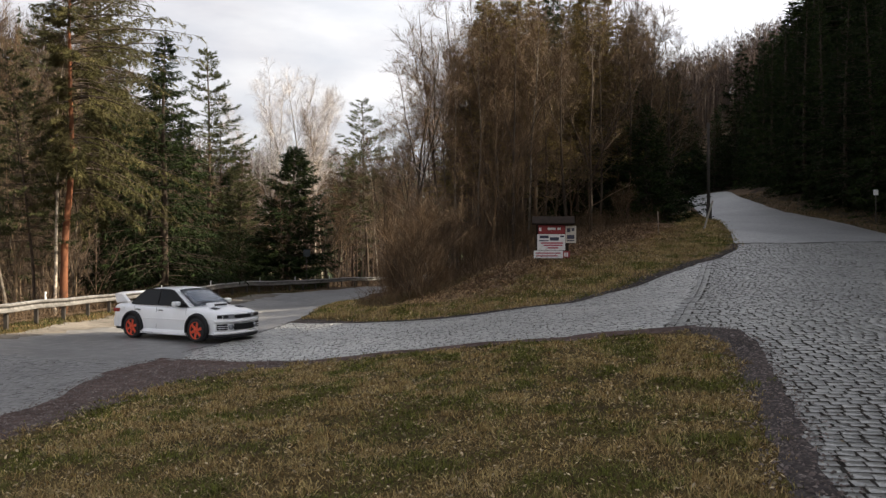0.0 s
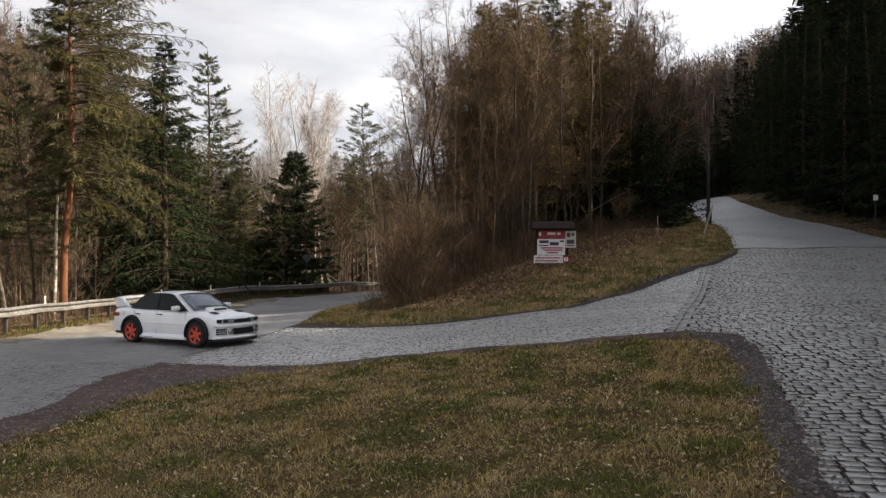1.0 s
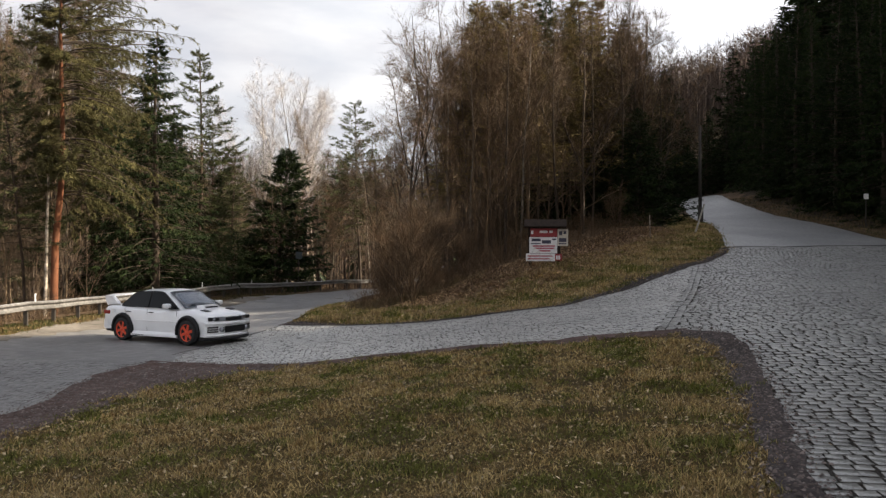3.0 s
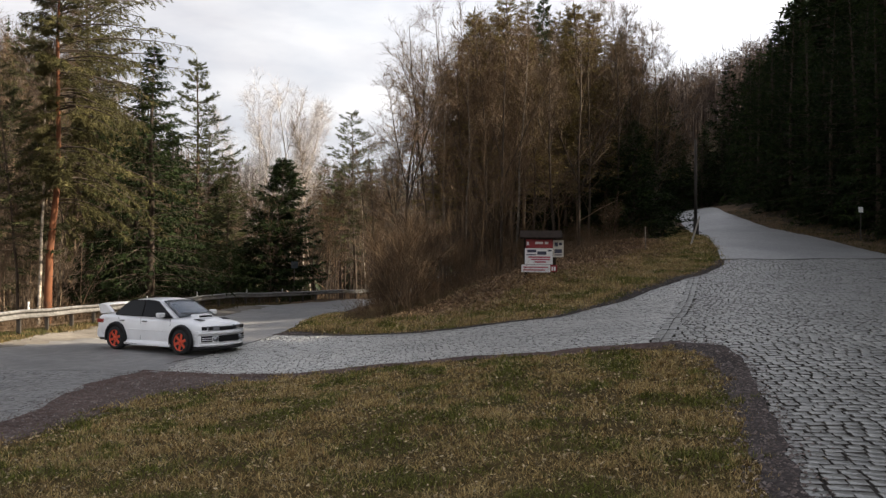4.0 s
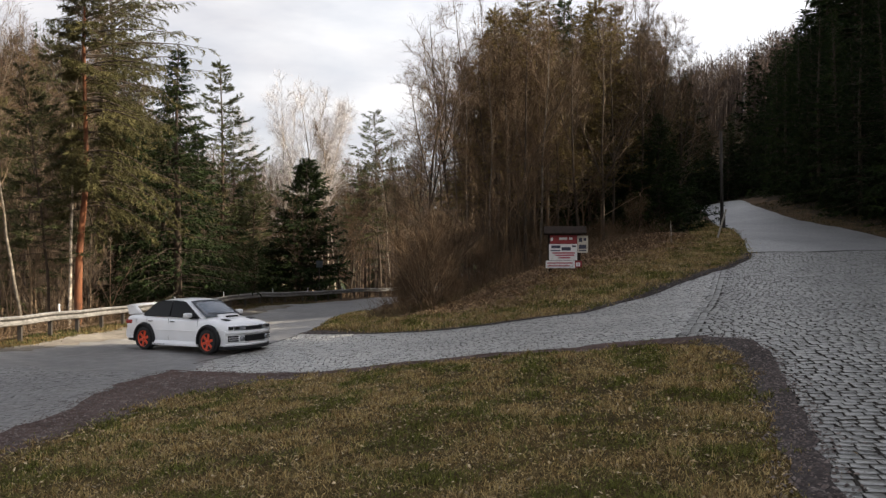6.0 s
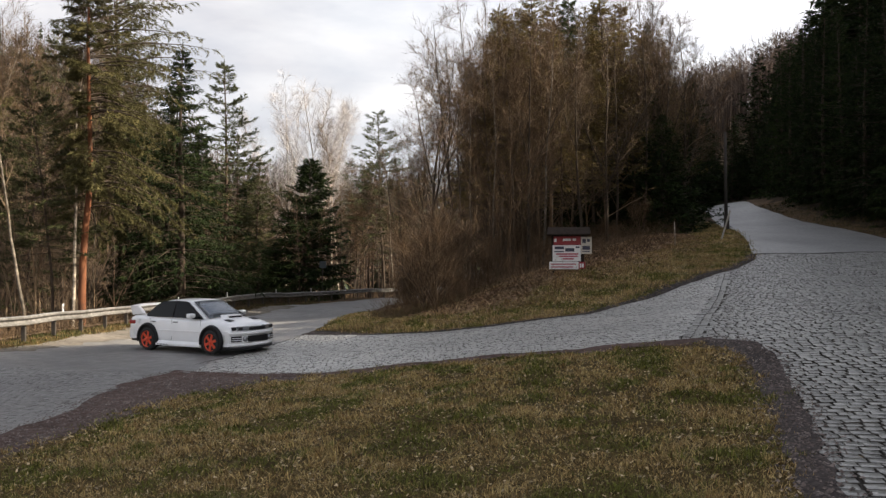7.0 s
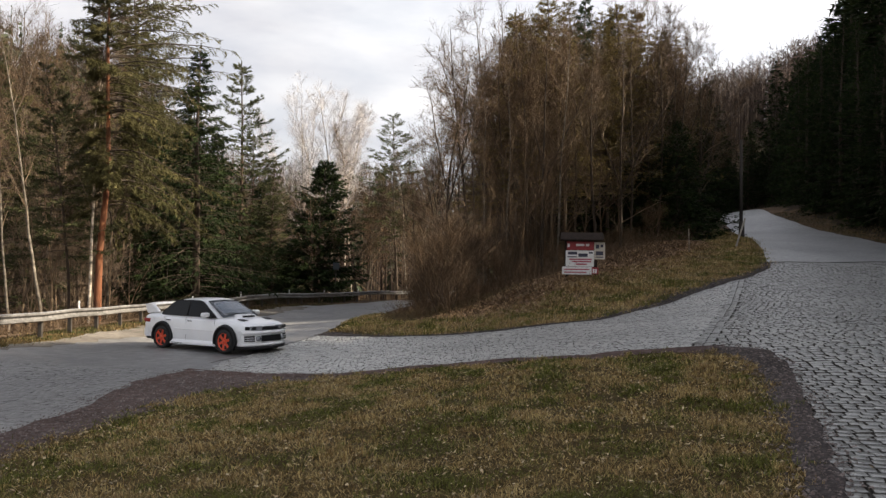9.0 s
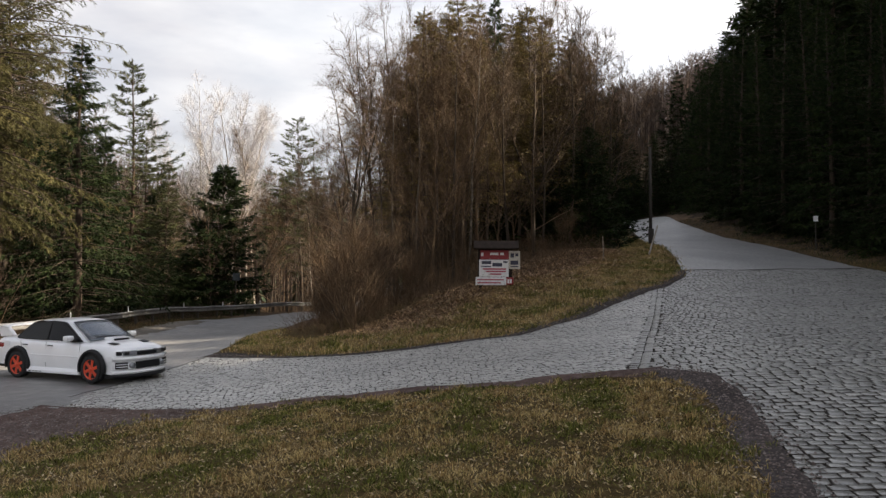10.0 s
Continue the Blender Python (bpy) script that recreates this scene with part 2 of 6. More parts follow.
def meadow_material(name, green, straw, brown):
    """Blades whose colour follows broad patches and differs from blade to blade."""
    m = bpy.data.materials.new(name)
    m.use_nodes = True
    nt = m.node_tree
    b = nt.nodes["Principled BSDF"]
    b.inputs["Roughness"].default_value = 0.8
    b.inputs["Specular IOR Level"].default_value = 0.25
    co = nt.nodes.new("ShaderNodeTexCoord")
    n = nt.nodes.new("ShaderNodeTexNoise")
    n.inputs["Scale"].default_value, n.inputs["Detail"].default_value = 1.3, 4
    wide = nt.nodes.new("ShaderNodeMath")
    wide.operation = "MULTIPLY_ADD"
    wide.inputs[1].default_value, wide.inputs[2].default_value = 2.3, -0.66
    g = nt.nodes.new("ShaderNodeNewGeometry")
    add = nt.nodes.new("ShaderNodeMath")
    add.operation = "MULTIPLY_ADD"
    add.inputs[1].default_value = 0.34
    ramp = nt.nodes.new("ShaderNodeValToRGB")
    el = ramp.color_ramp.elements
    el.new(0.5)
    el.new(0.6)
    for e, (p, c) in zip(el, ((0.54, green), (0.69, straw), (0.82, brown), (0.98, straw))):
        e.position, e.color = p, (*c, 1)
    tr = nt.nodes.new("ShaderNodeBsdfTranslucent")
    mx = nt.nodes.new("ShaderNodeMixShader")
    mx.inputs[0].default_value = 0.2
    many = nt.nodes.new("ShaderNodeMath")
    many.operation = "MULTIPLY"
    many.inputs[1].default_value = 37.7
    rest = nt.nodes.new("ShaderNodeMath")
    rest.operation = "FRACT"
    span = nt.nodes.new("ShaderNodeMapRange")
    span.inputs["To Min"].default_value, span.inputs["To Max"].default_value = 0.35, 1.55
    shade = nt.nodes.new("ShaderNodeVectorMath")
    shade.operation = "SCALE"
    links(nt, (g.outputs["Random Per Island"], many.inputs[0]), (many.outputs[0], rest.inputs[0]), (rest.outputs[0], span.inputs["Value"]), (span.outputs[0], shade.inputs["Scale"]), (ramp.outputs[0], shade.inputs[0]))
    links(nt, (co.outputs["Object"], n.inputs["Vector"]), (g.outputs["Random Per Island"], add.inputs[0]), (n.outputs["Fac"], wide.inputs[0]), (wide.outputs[0], add.inputs[2]), (add.outputs[0], ramp.inputs[0]),
          (shade.outputs[0], b.inputs["Base Color"]), (shade.outputs[0], tr.inputs[0]), (b.outputs[0], mx.inputs[1]), (tr.outputs[0], mx.inputs[2]),
          (mx.outputs[0], nt.nodes["Material Output"].inputs[0]))
    return m


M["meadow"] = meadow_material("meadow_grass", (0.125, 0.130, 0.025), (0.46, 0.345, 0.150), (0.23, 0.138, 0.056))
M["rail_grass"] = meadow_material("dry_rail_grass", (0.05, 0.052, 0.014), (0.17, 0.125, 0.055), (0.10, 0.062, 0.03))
M["verge_grass"] = meadow_material("verge_grass", (0.145, 0.140, 0.034), (0.43, 0.32, 0.145), (0.30, 0.19, 0.088))


# ---- mesh helpers ----
def mesh_of(name, verts, faces, smooth=False):
    """verts N x 3; faces: a list of arrays, each M x k."""
    verts = np.asarray(verts, np.float32)
    me = bpy.data.meshes.new(name)
    faces = [np.asarray(f, np.int32) for f in faces if len(f)]
    me.vertices.add(len(verts))
    me.vertices.foreach_set("co", verts.ravel())
    idx = np.concatenate([f.ravel() for f in faces])
    tot = np.concatenate([np.full(len(f), f.shape[1], np.int32) for f in faces])
    me.loops.add(len(idx))
    me.loops.foreach_set("vertex_index", idx)
    me.polygons.add(len(tot))
    me.polygons.foreach_set("loop_start", np.concatenate([[0], np.cumsum(tot)[:-1]]).astype(np.int32))
    me.polygons.foreach_set("loop_total", tot)
    if smooth:
        me.polygons.foreach_set("use_smooth", np.ones(len(tot), bool))
    me.update(calc_edges=True)
    return me


def linked(name, me, mat, parent=None, label=""):
    ob = new(name, me)
    if mat is not None and not me.materials:
        me.materials.append(mat)
    elif mat is not None and me.materials[0] is not mat:      # a shared mesh in another bark or needle colour
        ob.material_slots[0].link, ob.material_slots[0].material = "OBJECT", mat
    ob.parent = parent
    if label:
        ob["label"] = label
    return ob


def part(name, bm, mat, parent, label="", smooth=False):
    me = bpy.data.meshes.new(name)
    bmesh.ops.recalc_face_normals(bm, faces=bm.faces)
    if smooth:
        for f in bm.faces:
            f.smooth = True
    bm.to_mesh(me)
    bm.free()
    return linked(name, me, mat, parent, label)


def thing(name, m, label, category, group="", kind=""):
    e = new(name)
    e.empty_display_size = 0.2
    e.matrix_world = m
    return tagged(e, label, category, group, kind)


def box(bm, lo, hi, bevel=0.0, m=None):
    c = [(a + b) / 2 for a, b in zip(lo, hi)]
    s = [abs(b - a) for a, b in zip(lo, hi)]
    r = bmesh.ops.create_cube(bm, size=1, matrix=Matrix.Translation(c) @ Matrix.Diagonal((*s, 1)))
    vs = r["verts"]
    if bevel:
        es = list({e for v in vs for e in v.link_edges})
        r2 = bmesh.ops.bevel(bm, geom=es, offset=bevel, segments=2, affect="EDGES", profile=0.6)
        vs = list({v for f in r2["faces"] for v in f.verts} | {v for v in vs if v.is_valid})
    if m is not None:
        bmesh.ops.transform(bm, matrix=m, verts=[v for v in vs if v.is_valid])
    return vs


def cyl(bm, a, b, r0, r1=None, n=12, caps=True):
    a, b = Vector(a), Vector(b)
    q = (b - a).to_track_quat("Z", "Y").to_matrix().to_4x4()
    return bmesh.ops.create_cone(bm, cap_ends=caps, segments=n, radius1=r0, radius2=r0 if r1 is None else r1, depth=(b - a).length,
                                 matrix=Matrix.Translation((a + b) / 2) @ q)["verts"]


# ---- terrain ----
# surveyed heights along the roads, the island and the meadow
SPOT = np.array([
    (0, 0, 0), (2.5, 5.2, 0), (6, 6, .1), (-5.8, 10, -.6), (-12, 14, -.58), (-12.2, 21.5, -.62), (-4.4, 23, -.53), (-5, 17, -.57),
    (-2.75, 14.4, -.47), (0, 13.8, -.15), (.5, 16.7, -.08), (3, 17, .3), (2, 12.9, .15), (4.45, 12, .33), (.7, 20.5, -.11),
    (3.15, 20.2, .2), (5, 22, .52), (8.75, 26, 1.29), (11.1, 30, 1.85), (15.2, 45, 3.3), (20.2, 66, 5.7), (20.4, 36, 2.4),
    (22.2, 50, 4.0), (-12.9, 34, -.92), (-10, 52, -1.2), (-4.5, 66, -1.35), (-4.7, 35, -.85), (12, 12, .7), (-10, 0, -.6),
    (3.7, 27, 1.25), (4, 40, 2.2), (0, 27, .2),
    (-4.3, 43, -1.0), (-3.2, 50, -1.15), (-8.0, 45, -1.05), (0, 60, -1.3), (-2.5, 37, -.6), (4, 58, .6),
    (-11.8, 44, -1.0), (-7.2, 59, -1.27), (-11, 48, -1.09), (-3.5, 60, -1.28)], float)


def spline_weights():
    n = len(SPOT)
    d2 = ((SPOT[:, None, :2] - SPOT[None, :, :2]) ** 2).sum(2)
    K = np.where(d2 > 0, d2 * np.log(np.maximum(d2, 1e-9)) * 0.5, 0) + np.eye(n) * 2.0
    P = np.c_[np.ones(n), SPOT[:, :2]]
    A = np.block([[K, P], [P.T, np.zeros((3, 3))]])
    return np.linalg.solve(A, np.r_[SPOT[:, 2], 0, 0, 0])


SW = spline_weights()
RAIL = np.array([(-16.5, -30), (-13.6, 0), (-12.6, 14), (-12.2, 21.5), (-12.9, 34), (-11.8, 44), (-9.95, 52), (-4.5, 66), (4, 84), (14, 100)], float)
ROAD_R = np.array([(8.0, -30), (9.8, -2), (11.3, 5), (13.3, 12), (15.8, 20), (18.2, 27), (20.4, 36), (21.2, 42), (22.2, 50), (23.6, 62), (25.6, 70), (26.5, 80), (22, 96)], float)


def smooth01(a):
    a = np.clip(a, 0, 1)
    return a * a * (3 - 2 * a)


def wave(x, y, s, seed=0.0):
    """Cheap smooth noise in -1..1."""
    return (np.sin(x / s + 1.7 * np.sin(y / s * 0.73 + seed)) * np.cos(y / s * 1.13 + 1.3 * np.sin(x / s * 0.61 + seed * 2)) + 0.5 * np.sin(x / s * 2.3 + y / s * 1.9 + seed)) / 1.5


def height(x, y):
    x, y = np.asarray(x, float), np.asarray(y, float)
    cx, cy = np.clip(x, -16, 28), np.clip(y, -8, 74)
    d2 = (cx[..., None] - SPOT[:, 0]) ** 2 + (cy[..., None] - SPOT[:, 1]) ** 2
    z = (np.where(d2 > 0, d2 * np.log(np.maximum(d2, 1e-9)) * 0.5, 0) * SW[:-3]).sum(-1) + SW[-3] + SW[-2] * cx + SW[-1] * cy
    # behind the guard rail the ground drops into the valley, and far off it rises to wooded hills
    s = np.interp(y, RAIL[:, 1], RAIL[:, 0]) - x - 0.9
    s = np.where(y > 100, np.maximum(s, (y - 100) * 0.4 - np.maximum(x - 14, 0)), s)
    z = z - 5.0 * smooth01(s / 16)
    # forest bank on the far side of the upper road
    r = x - np.interp(y, ROAD_R[:, 1], ROAD_R[:, 0]) - 1.0
    z = z + 0.10 * np.clip(r, 0, 4) + 0.32 * np.clip(r - 4, 0, 28) + 0.2 * smooth01(r / 2)
    far = np.hypot(x, y)
    az = np.degrees(np.arctan2(x, np.maximum(y, 1e-3)))
    hill = np.interp(az, [-34, -28, -24, -20, -16, -12, 0, 8, 14, 16, 20, 24, 40], [50, 46, 40, 25, 18, 17.5, 17, 17, 17, 16, 18.6, 23, 30])
    z = z + np.where(y > 0, hill * smooth01((far - 95) / 110), 10 * smooth01((far - 60) / 100))
    z = z + 0.10 * np.exp(-(((x + 2.4) / 1.7) ** 2 + ((y - 23.6) / 1.0) ** 2))
    return z + 0.03 * wave(x, y, 1.3, 0.4) * smooth01((far - 3) / 3)


PAVED = [(1.2, -6), (1.8, 0), (2.46, 5.2), (3.55, 8.4), (4.4, 11.2), (4.45, 12.2), (3.9, 12.9), (3, 13.0), (2, 13.0), (0, 13.8), (-2.75, 14.5), (-5.6, 15.5),
         (-4.4, 23), (-3.6, 22.3), (-2.2, 21.3), (0.7, 20.5), (3.15, 20.2), (5, 22), (7, 24), (8.75, 26), (10.2, 28), (10.9, 29.5), (18.6, 30.4), (17.8, 27), (15.4, 20), (12.9, 12), (10.9, 5), (9.4, -2), (8.9, -6)]
UPPER = [(10.9, 29.5), (11.1, 30), (12.1, 33), (13, 36), (15.5, 45), (18.4, 57), (20.4, 66), (21.5, 72), (21, 80), (17, 92), (21, 96), (25.6, 84), (25.8, 77), (25.2, 70), (23.2, 62), (21.8, 50), (20.9, 42), (20, 36), (18.6, 30.4)]
VERGE_MEADOW = [(1.28, -5), (1.88, 0), (2.54, 5.2), (3.62, 8.4), (4.47, 11.2), (4.55, 12.2), (3.98, 12.98), (3.78, 12.75), (4.03, 12.2), (4.05, 11.2), (3.28, 8.4), (2.27, 5.2), (1.57, 0), (0.97, -5)]
VERGE_ARM = [(4.2, 13.0), (3.3, 13.12), (2.0, 13.1), (0.0, 13.88), (-2.75, 14.6), (-3.4, 14.6), (-2.4, 14.2), (0.0, 13.55), (2.0, 12.75), (3.8, 12.7)]
VERGE_CORNER = [(-2.0, 14.3), (-2.75, 14.55), (-5.6, 15.55), (-6.1, 14.2), (-5.75, 11.4), (-5.85, 10.25), (-5.65, 7), (-5.75, 3), (-5.1, 3), (-5.0, 7), (-5.1, 9.0), (-4.8, 10.5), (-4.55, 12.2), (-3.8, 13.6), (-2.4, 14.1)]
VERGE_ISLAND = [(-4.75, 23.2), (-4.55, 22.6), (-3.7, 21.95), (-2.2, 20.98), (0.7, 20.2), (3.25, 19.95), (5.15, 21.75), (7.15, 23.75), (8.9, 25.75), (10.35, 27.75), (11.25, 29.8), (12.1, 33), (11.7, 33.2), (10.6, 30.2), (9.6, 28.3), (8.1, 26.6), (6.4, 24.6), (4.6, 22.6), (3.0, 20.75), (0.7, 20.9), (-2.1, 21.7), (-3.4, 22.7), (-4.2, 23.6)]
TARMAC = [(-5.6, 15.5), (-4.4, 23), (-4.5, 28), (-4.7, 35), (-4.3, 43), (-3.2, 50), (1.5, 66), (9, 82), (5, 84), (-3.5, 66), (-9.1, 52), (-11.0, 44), (-12.1, 34), (-11.4, 21.5), (-11.6, 17.5), (-9.5, 16.6), (-7.6, 16.3)]
PAVED_LEFT = [(-5.6, 15.5), (-7.6, 16.3), (-9.5, 16.6), (-11.6, 17.5), (-11.8, 14), (-12.8, 0), (-13.3, -6), (-6.3, -6), (-5.7, 3), (-5.6, 7), (-5.8, 10.25), (-5.7, 11.4), (-6.05, 14.2)]


def inside(px, py, poly):
    p = np.asarray(poly, float)
    q = np.roll(p, -1, 0)
    px, py = np.asarray(px, float)[..., None], np.asarray(py, float)[..., None]
    c = ((p[:, 1] > py) != (q[:, 1] > py)) & (px < (q[:, 0] - p[:, 0]) * (py - p[:, 1]) / (q[:, 1] - p[:, 1] + 1e-12) + p[:, 0])
    return c.sum(-1) % 2 == 1


def edge_distance(px, py, poly):
    p = np.asarray(poly, float)
    q = np.roll(p, -1, 0)
    a = np.stack([np.asarray(px, float), np.asarray(py, float)], -1)[..., None, :]
    d = q - p
    t = np.clip(((a - p) * d).sum(-1) / (d * d).sum(-1), 0, 1)
    return np.sqrt(((a - p - t[..., None] * d) ** 2).sum(-1)).min(-1)


def refined(poly, step, wob=0.0):
    out = []
    for (x0, y0), (x1, y1) in zip(poly, list(poly[1:]) + [poly[0]]):
        n = max(1, int(math.hypot(x1 - x0, y1 - y0) / step))
        for i in range(n):
            x, y = x0 + (x1 - x0) * i / n, y0 + (y1 - y0) * i / n
            out.append((x + wob * float(wave(x * 1.0, y, 0.35)), y + wob * float(wave(y, x, 0.4, 2.0))))
    return out


def sheet(name, poly, step, lift, mat, wob=0.0, fine=None):
    """A surface with the outline poly that follows the terrain, lift above it."""
    from mathutils.geometry import delaunay_2d_cdt
    ring = refined(poly, min(step, 0.5), wob)
    p = np.array(ring)
    gx, gy = np.meshgrid(np.arange(p[:, 0].min(), p[:, 0].max(), step), np.arange(p[:, 1].min(), p[:, 1].max(), step))
    gx, gy = gx.ravel(), gy.ravel()
    ok = inside(gx, gy, ring) & (edge_distance(gx, gy, ring) > step * 0.4)
    pts = [Vector(v) for v in ring] + [Vector((a, b)) for a, b in zip(gx[ok], gy[ok])]
    n = len(ring)
    v2, _, fs, *_ = delaunay_2d_cdt(pts, [(i, (i + 1) % n) for i in range(n)], [list(range(n))], 1, 1e-4)
    a = np.array([(v.x, v.y) for v in v2])
    me = mesh_of(name, np.c_[a, height(a[:, 0], a[:, 1]) + (lift(a[:, 0], a[:, 1]) if callable(lift) else lift)], [np.array([f for f in fs if len(f) == 3])], True)
    return linked(name, me, mat)


def ground_sheet():
    def axis(lo, hi, fine):
        v, out = 0.0, [0.0]
        step = 0.45
        while v < hi:
            step = 0.45 if v < 30 else 0.6 if v < fine else min(step * 1.07, 60)
            v += step
            out.append(v)
        v, step = 0.0, 0.45
        neg = []
        while v > lo:
            step = 0.45 if v > -16 else min(step * 1.07, 60)
            v -= step
            neg.append(v)
        return np.array(neg[::-1] + out)
    xs, ys = axis(-1500, 1500, 30), axis(-900, 2500, 72)
    X, Y = np.meshgrid(xs, ys)
    Z = height(X, Y)
    road = np.zeros(X.shape, bool)
    for poly in (PAVED, PAVED_LEFT, TARMAC, UPPER):
        road |= inside(X, Y, poly) & (edge_distance(X, Y, poly) > 0.25)
    Z = Z - np.where(road, 0.12, 0.0)
    nx, ny = len(xs), len(ys)
    i = (np.arange(ny - 1)[:, None] * nx + np.arange(nx - 1)[None, :]).ravel()
    me = mesh_of("ground", np.c_[X.ravel(), Y.ravel(), Z.ravel()], [np.c_[i, i + 1, i + nx + 1, i + nx]], True)
    ob = linked("ground", me, M["soil"])
    me.materials.append(M["forest_floor"])
    cx, cy = X[:-1, :-1].ravel() + 0.2, Y[:-1, :-1].ravel() + 0.2
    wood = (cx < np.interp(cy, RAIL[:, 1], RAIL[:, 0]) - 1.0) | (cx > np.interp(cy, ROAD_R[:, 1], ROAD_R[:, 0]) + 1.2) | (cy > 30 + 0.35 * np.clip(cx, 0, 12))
    # the bank gets the litter colour with the shade put in
    me.materials.append(M["shaded_litter"])
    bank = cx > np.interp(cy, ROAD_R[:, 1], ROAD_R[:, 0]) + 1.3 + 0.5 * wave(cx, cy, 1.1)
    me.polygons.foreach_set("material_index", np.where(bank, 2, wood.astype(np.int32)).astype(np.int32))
    return tagged(ob, "dry spring meadow soil and brown leafy forest floor", "ground", kind="structure")


ground = ground_sheet()
cobbled_road = tagged(sheet("cobbled_road", PAVED, 0.5, 0.010, M["joint"]), "grey granite sett paving with dark sandy joints", "road", kind="structure")
cobbled_turn = tagged(sheet("cobbled_turn", PAVED_LEFT, 0.5, 0.0305, M["asphalt"]), "worn asphalt with old setts showing through", "road", kind="structure")
asphalt_road = tagged(sheet("asphalt_road", TARMAC, 0.6, 0.014, M["asphalt"], 0.10), "worn grey asphalt road with pale patches", "road", kind="structure")
feather = tagged(sheet("asphalt_patch", [(-5.15, 15.3), (-6.6, 15.3), (-7.7, 15.7), (-9.4, 16.0), (-11.5, 16.6), (-11.5, 18.2), (-9.5, 17.4), (-7.6, 17.0), (-5.15, 16.5)], 0.25, 0.0365, M["asphalt"], 0.30), "frayed asphalt edge laid over the setts", "road", kind="structure")
# Grit patch along the rail; the sun strip is put into its pale colour.
shoulder = tagged(sheet("sandy_shoulder", [(-11.5, 17.8), (-10.9, 18.6), (-10.3, 21.5), (-9.3, 24), (-9.2, 28), (-10.3, 34), (-10.0, 40), (-9.4, 45), (-10.2, 46.5), (-11.2, 43), (-12.1, 34), (-11.45, 21.5)], 0.3, 0.020, M["sand"], 0.35), "sandy grit by the guard rail, coloured pale like the sun strip there", "road", kind="structure")
upper_road = tagged(sheet("upper_road", UPPER, 0.7, 0.03, M["upper"]), "smooth grey road surface climbing into the forest", "road", kind="structure")


def verge_lift(x, y):
    """Spilled dirt: just over the setts on the paving, thinning out towards the grass."""
    on = inside(x, y, PAVED) | inside(x, y, PAVED_LEFT)
    off = np.minimum(edge_distance(x, y, PAVED), edge_distance(x, y, PAVED_LEFT))
    return np.where(on, 0.041, 0.041 - 0.037 * smooth01(off / 0.3))


for _poly, _mat, _lab in ((VERGE_MEADOW, "gravel", "dark grey gravel strip between setts and grass"), (VERGE_CORNER, "dirt", "reddish dirt wedge between asphalt and grass"), (VERGE_ARM, "dirt", "thin crumbling dirt edge between setts and grass"), (VERGE_ISLAND, "edge_earth", "dark earthy edge of the grassy island")):
    tagged(sheet("gravel_verge", _poly, 0.15, verge_lift, M[_mat], 0.13 if _mat == "dirt" else 0.05), _lab, "verge", kind="structure")


# ---- trees ----
def unit(v):
    return v / np.maximum(np.linalg.norm(v, axis=-1, keepdims=True), 1e-9)


def tubes(starts, paths_dir, lengths, r0, r1, segs, sides, rng, bend=0.12, lift=0.0):
    """Many bent tapered tubes. Returns verts, quads, and the polylines (n, segs+1, 3)."""
    n = len(starts)
    p = np.empty((n, segs + 1, 3))
    p[:, 0] = starts
    d = unit(np.array(paths_dir, float))
    lift = np.broadcast_to(np.asarray(lift, float), (n, segs))
    for k in range(segs):
        p[:, k + 1] = p[:, k] + d * (lengths / segs)[:, None]
        d = d + rng.normal(0, bend, (n, 3))
        d[:, 2] += lift[:, k]
        d = unit(d)
    t = np.linspace(0, 1, segs + 1)
    rad = r0[:, None] * (1 - t) + r1[:, None] * t
    main = unit(p[:, -1] - p[:, 0])
    ref = np.where(np.abs(main[:, 2:]) > 0.8, np.array([[1.0, 0, 0]]), np.array([[0, 0, 1.0]]))
    a = unit(np.cross(main, ref))
    b = np.cross(main, a)
    ang = np.linspace(0, 2 * np.pi, sides, endpoint=False)
    ring = a[:, None, :] * np.cos(ang)[None, :, None] + b[:, None, :] * np.sin(ang)[None, :, None]
    v = p[:, :, None, :] + ring[:, None] * rad[:, :, None, None]
    base = (np.arange(n) * (segs + 1) * sides)[:, None, None]
    k = (np.arange(segs) * sides)[None, :, None]
    s = np.arange(sides)[None, None, :]
    s2 = (s + 1) % sides
    q = np.stack([base + k + s, base + k + s2, base + k + sides + s2, base + k + sides + s], -1).reshape(-1, 4)
    return v.reshape(-1, 3), q, p


def ribbons(starts, dirs, lengths, width, rng, segs=2, bend=0.25, lift=0.0):
    """Thin flat twigs. Returns verts, quads and polylines."""
    n = len(starts)
    p = np.empty((n, segs + 1, 3))
    p[:, 0] = starts
    d = unit(np.array(dirs, float))
    for k in range(segs):
        p[:, k + 1] = p[:, k] + d * (lengths / segs)[:, None]
        d = unit(d + rng.normal(0, bend, (n, 3)) + np.array([0, 0, lift]))
    side = unit(np.cross(d, rng.normal(0, 1, (n, 3))))
    w = width * np.linspace(1, 0.35, segs + 1)
    v = np.stack([p - side[:, None] * w[None, :, None], p + side[:, None] * w[None, :, None]], 2)
    base = (np.arange(n) * (segs + 1) * 2)[:, None]
    k = (np.arange(segs) * 2)[None, :]
    q = np.stack([base + k, base + k + 1, base + k + 3, base + k + 2], -1).reshape(-1, 4)
    return v.reshape(-1, 3), q, p


def along(p, f):
    """Points and directions at fraction f (n, m) of polylines p (n, s+1, 3)."""
    s = p.shape[1] - 1
    x = np.clip(f * s, 0, s - 1e-6)
    i = x.astype(int)
    u = (x - i)[..., None]
    n = np.arange(len(p))[:, None]
    a, b = p[n, i], p[n, i + 1]
    return a + (b - a) * u, unit(b - a)


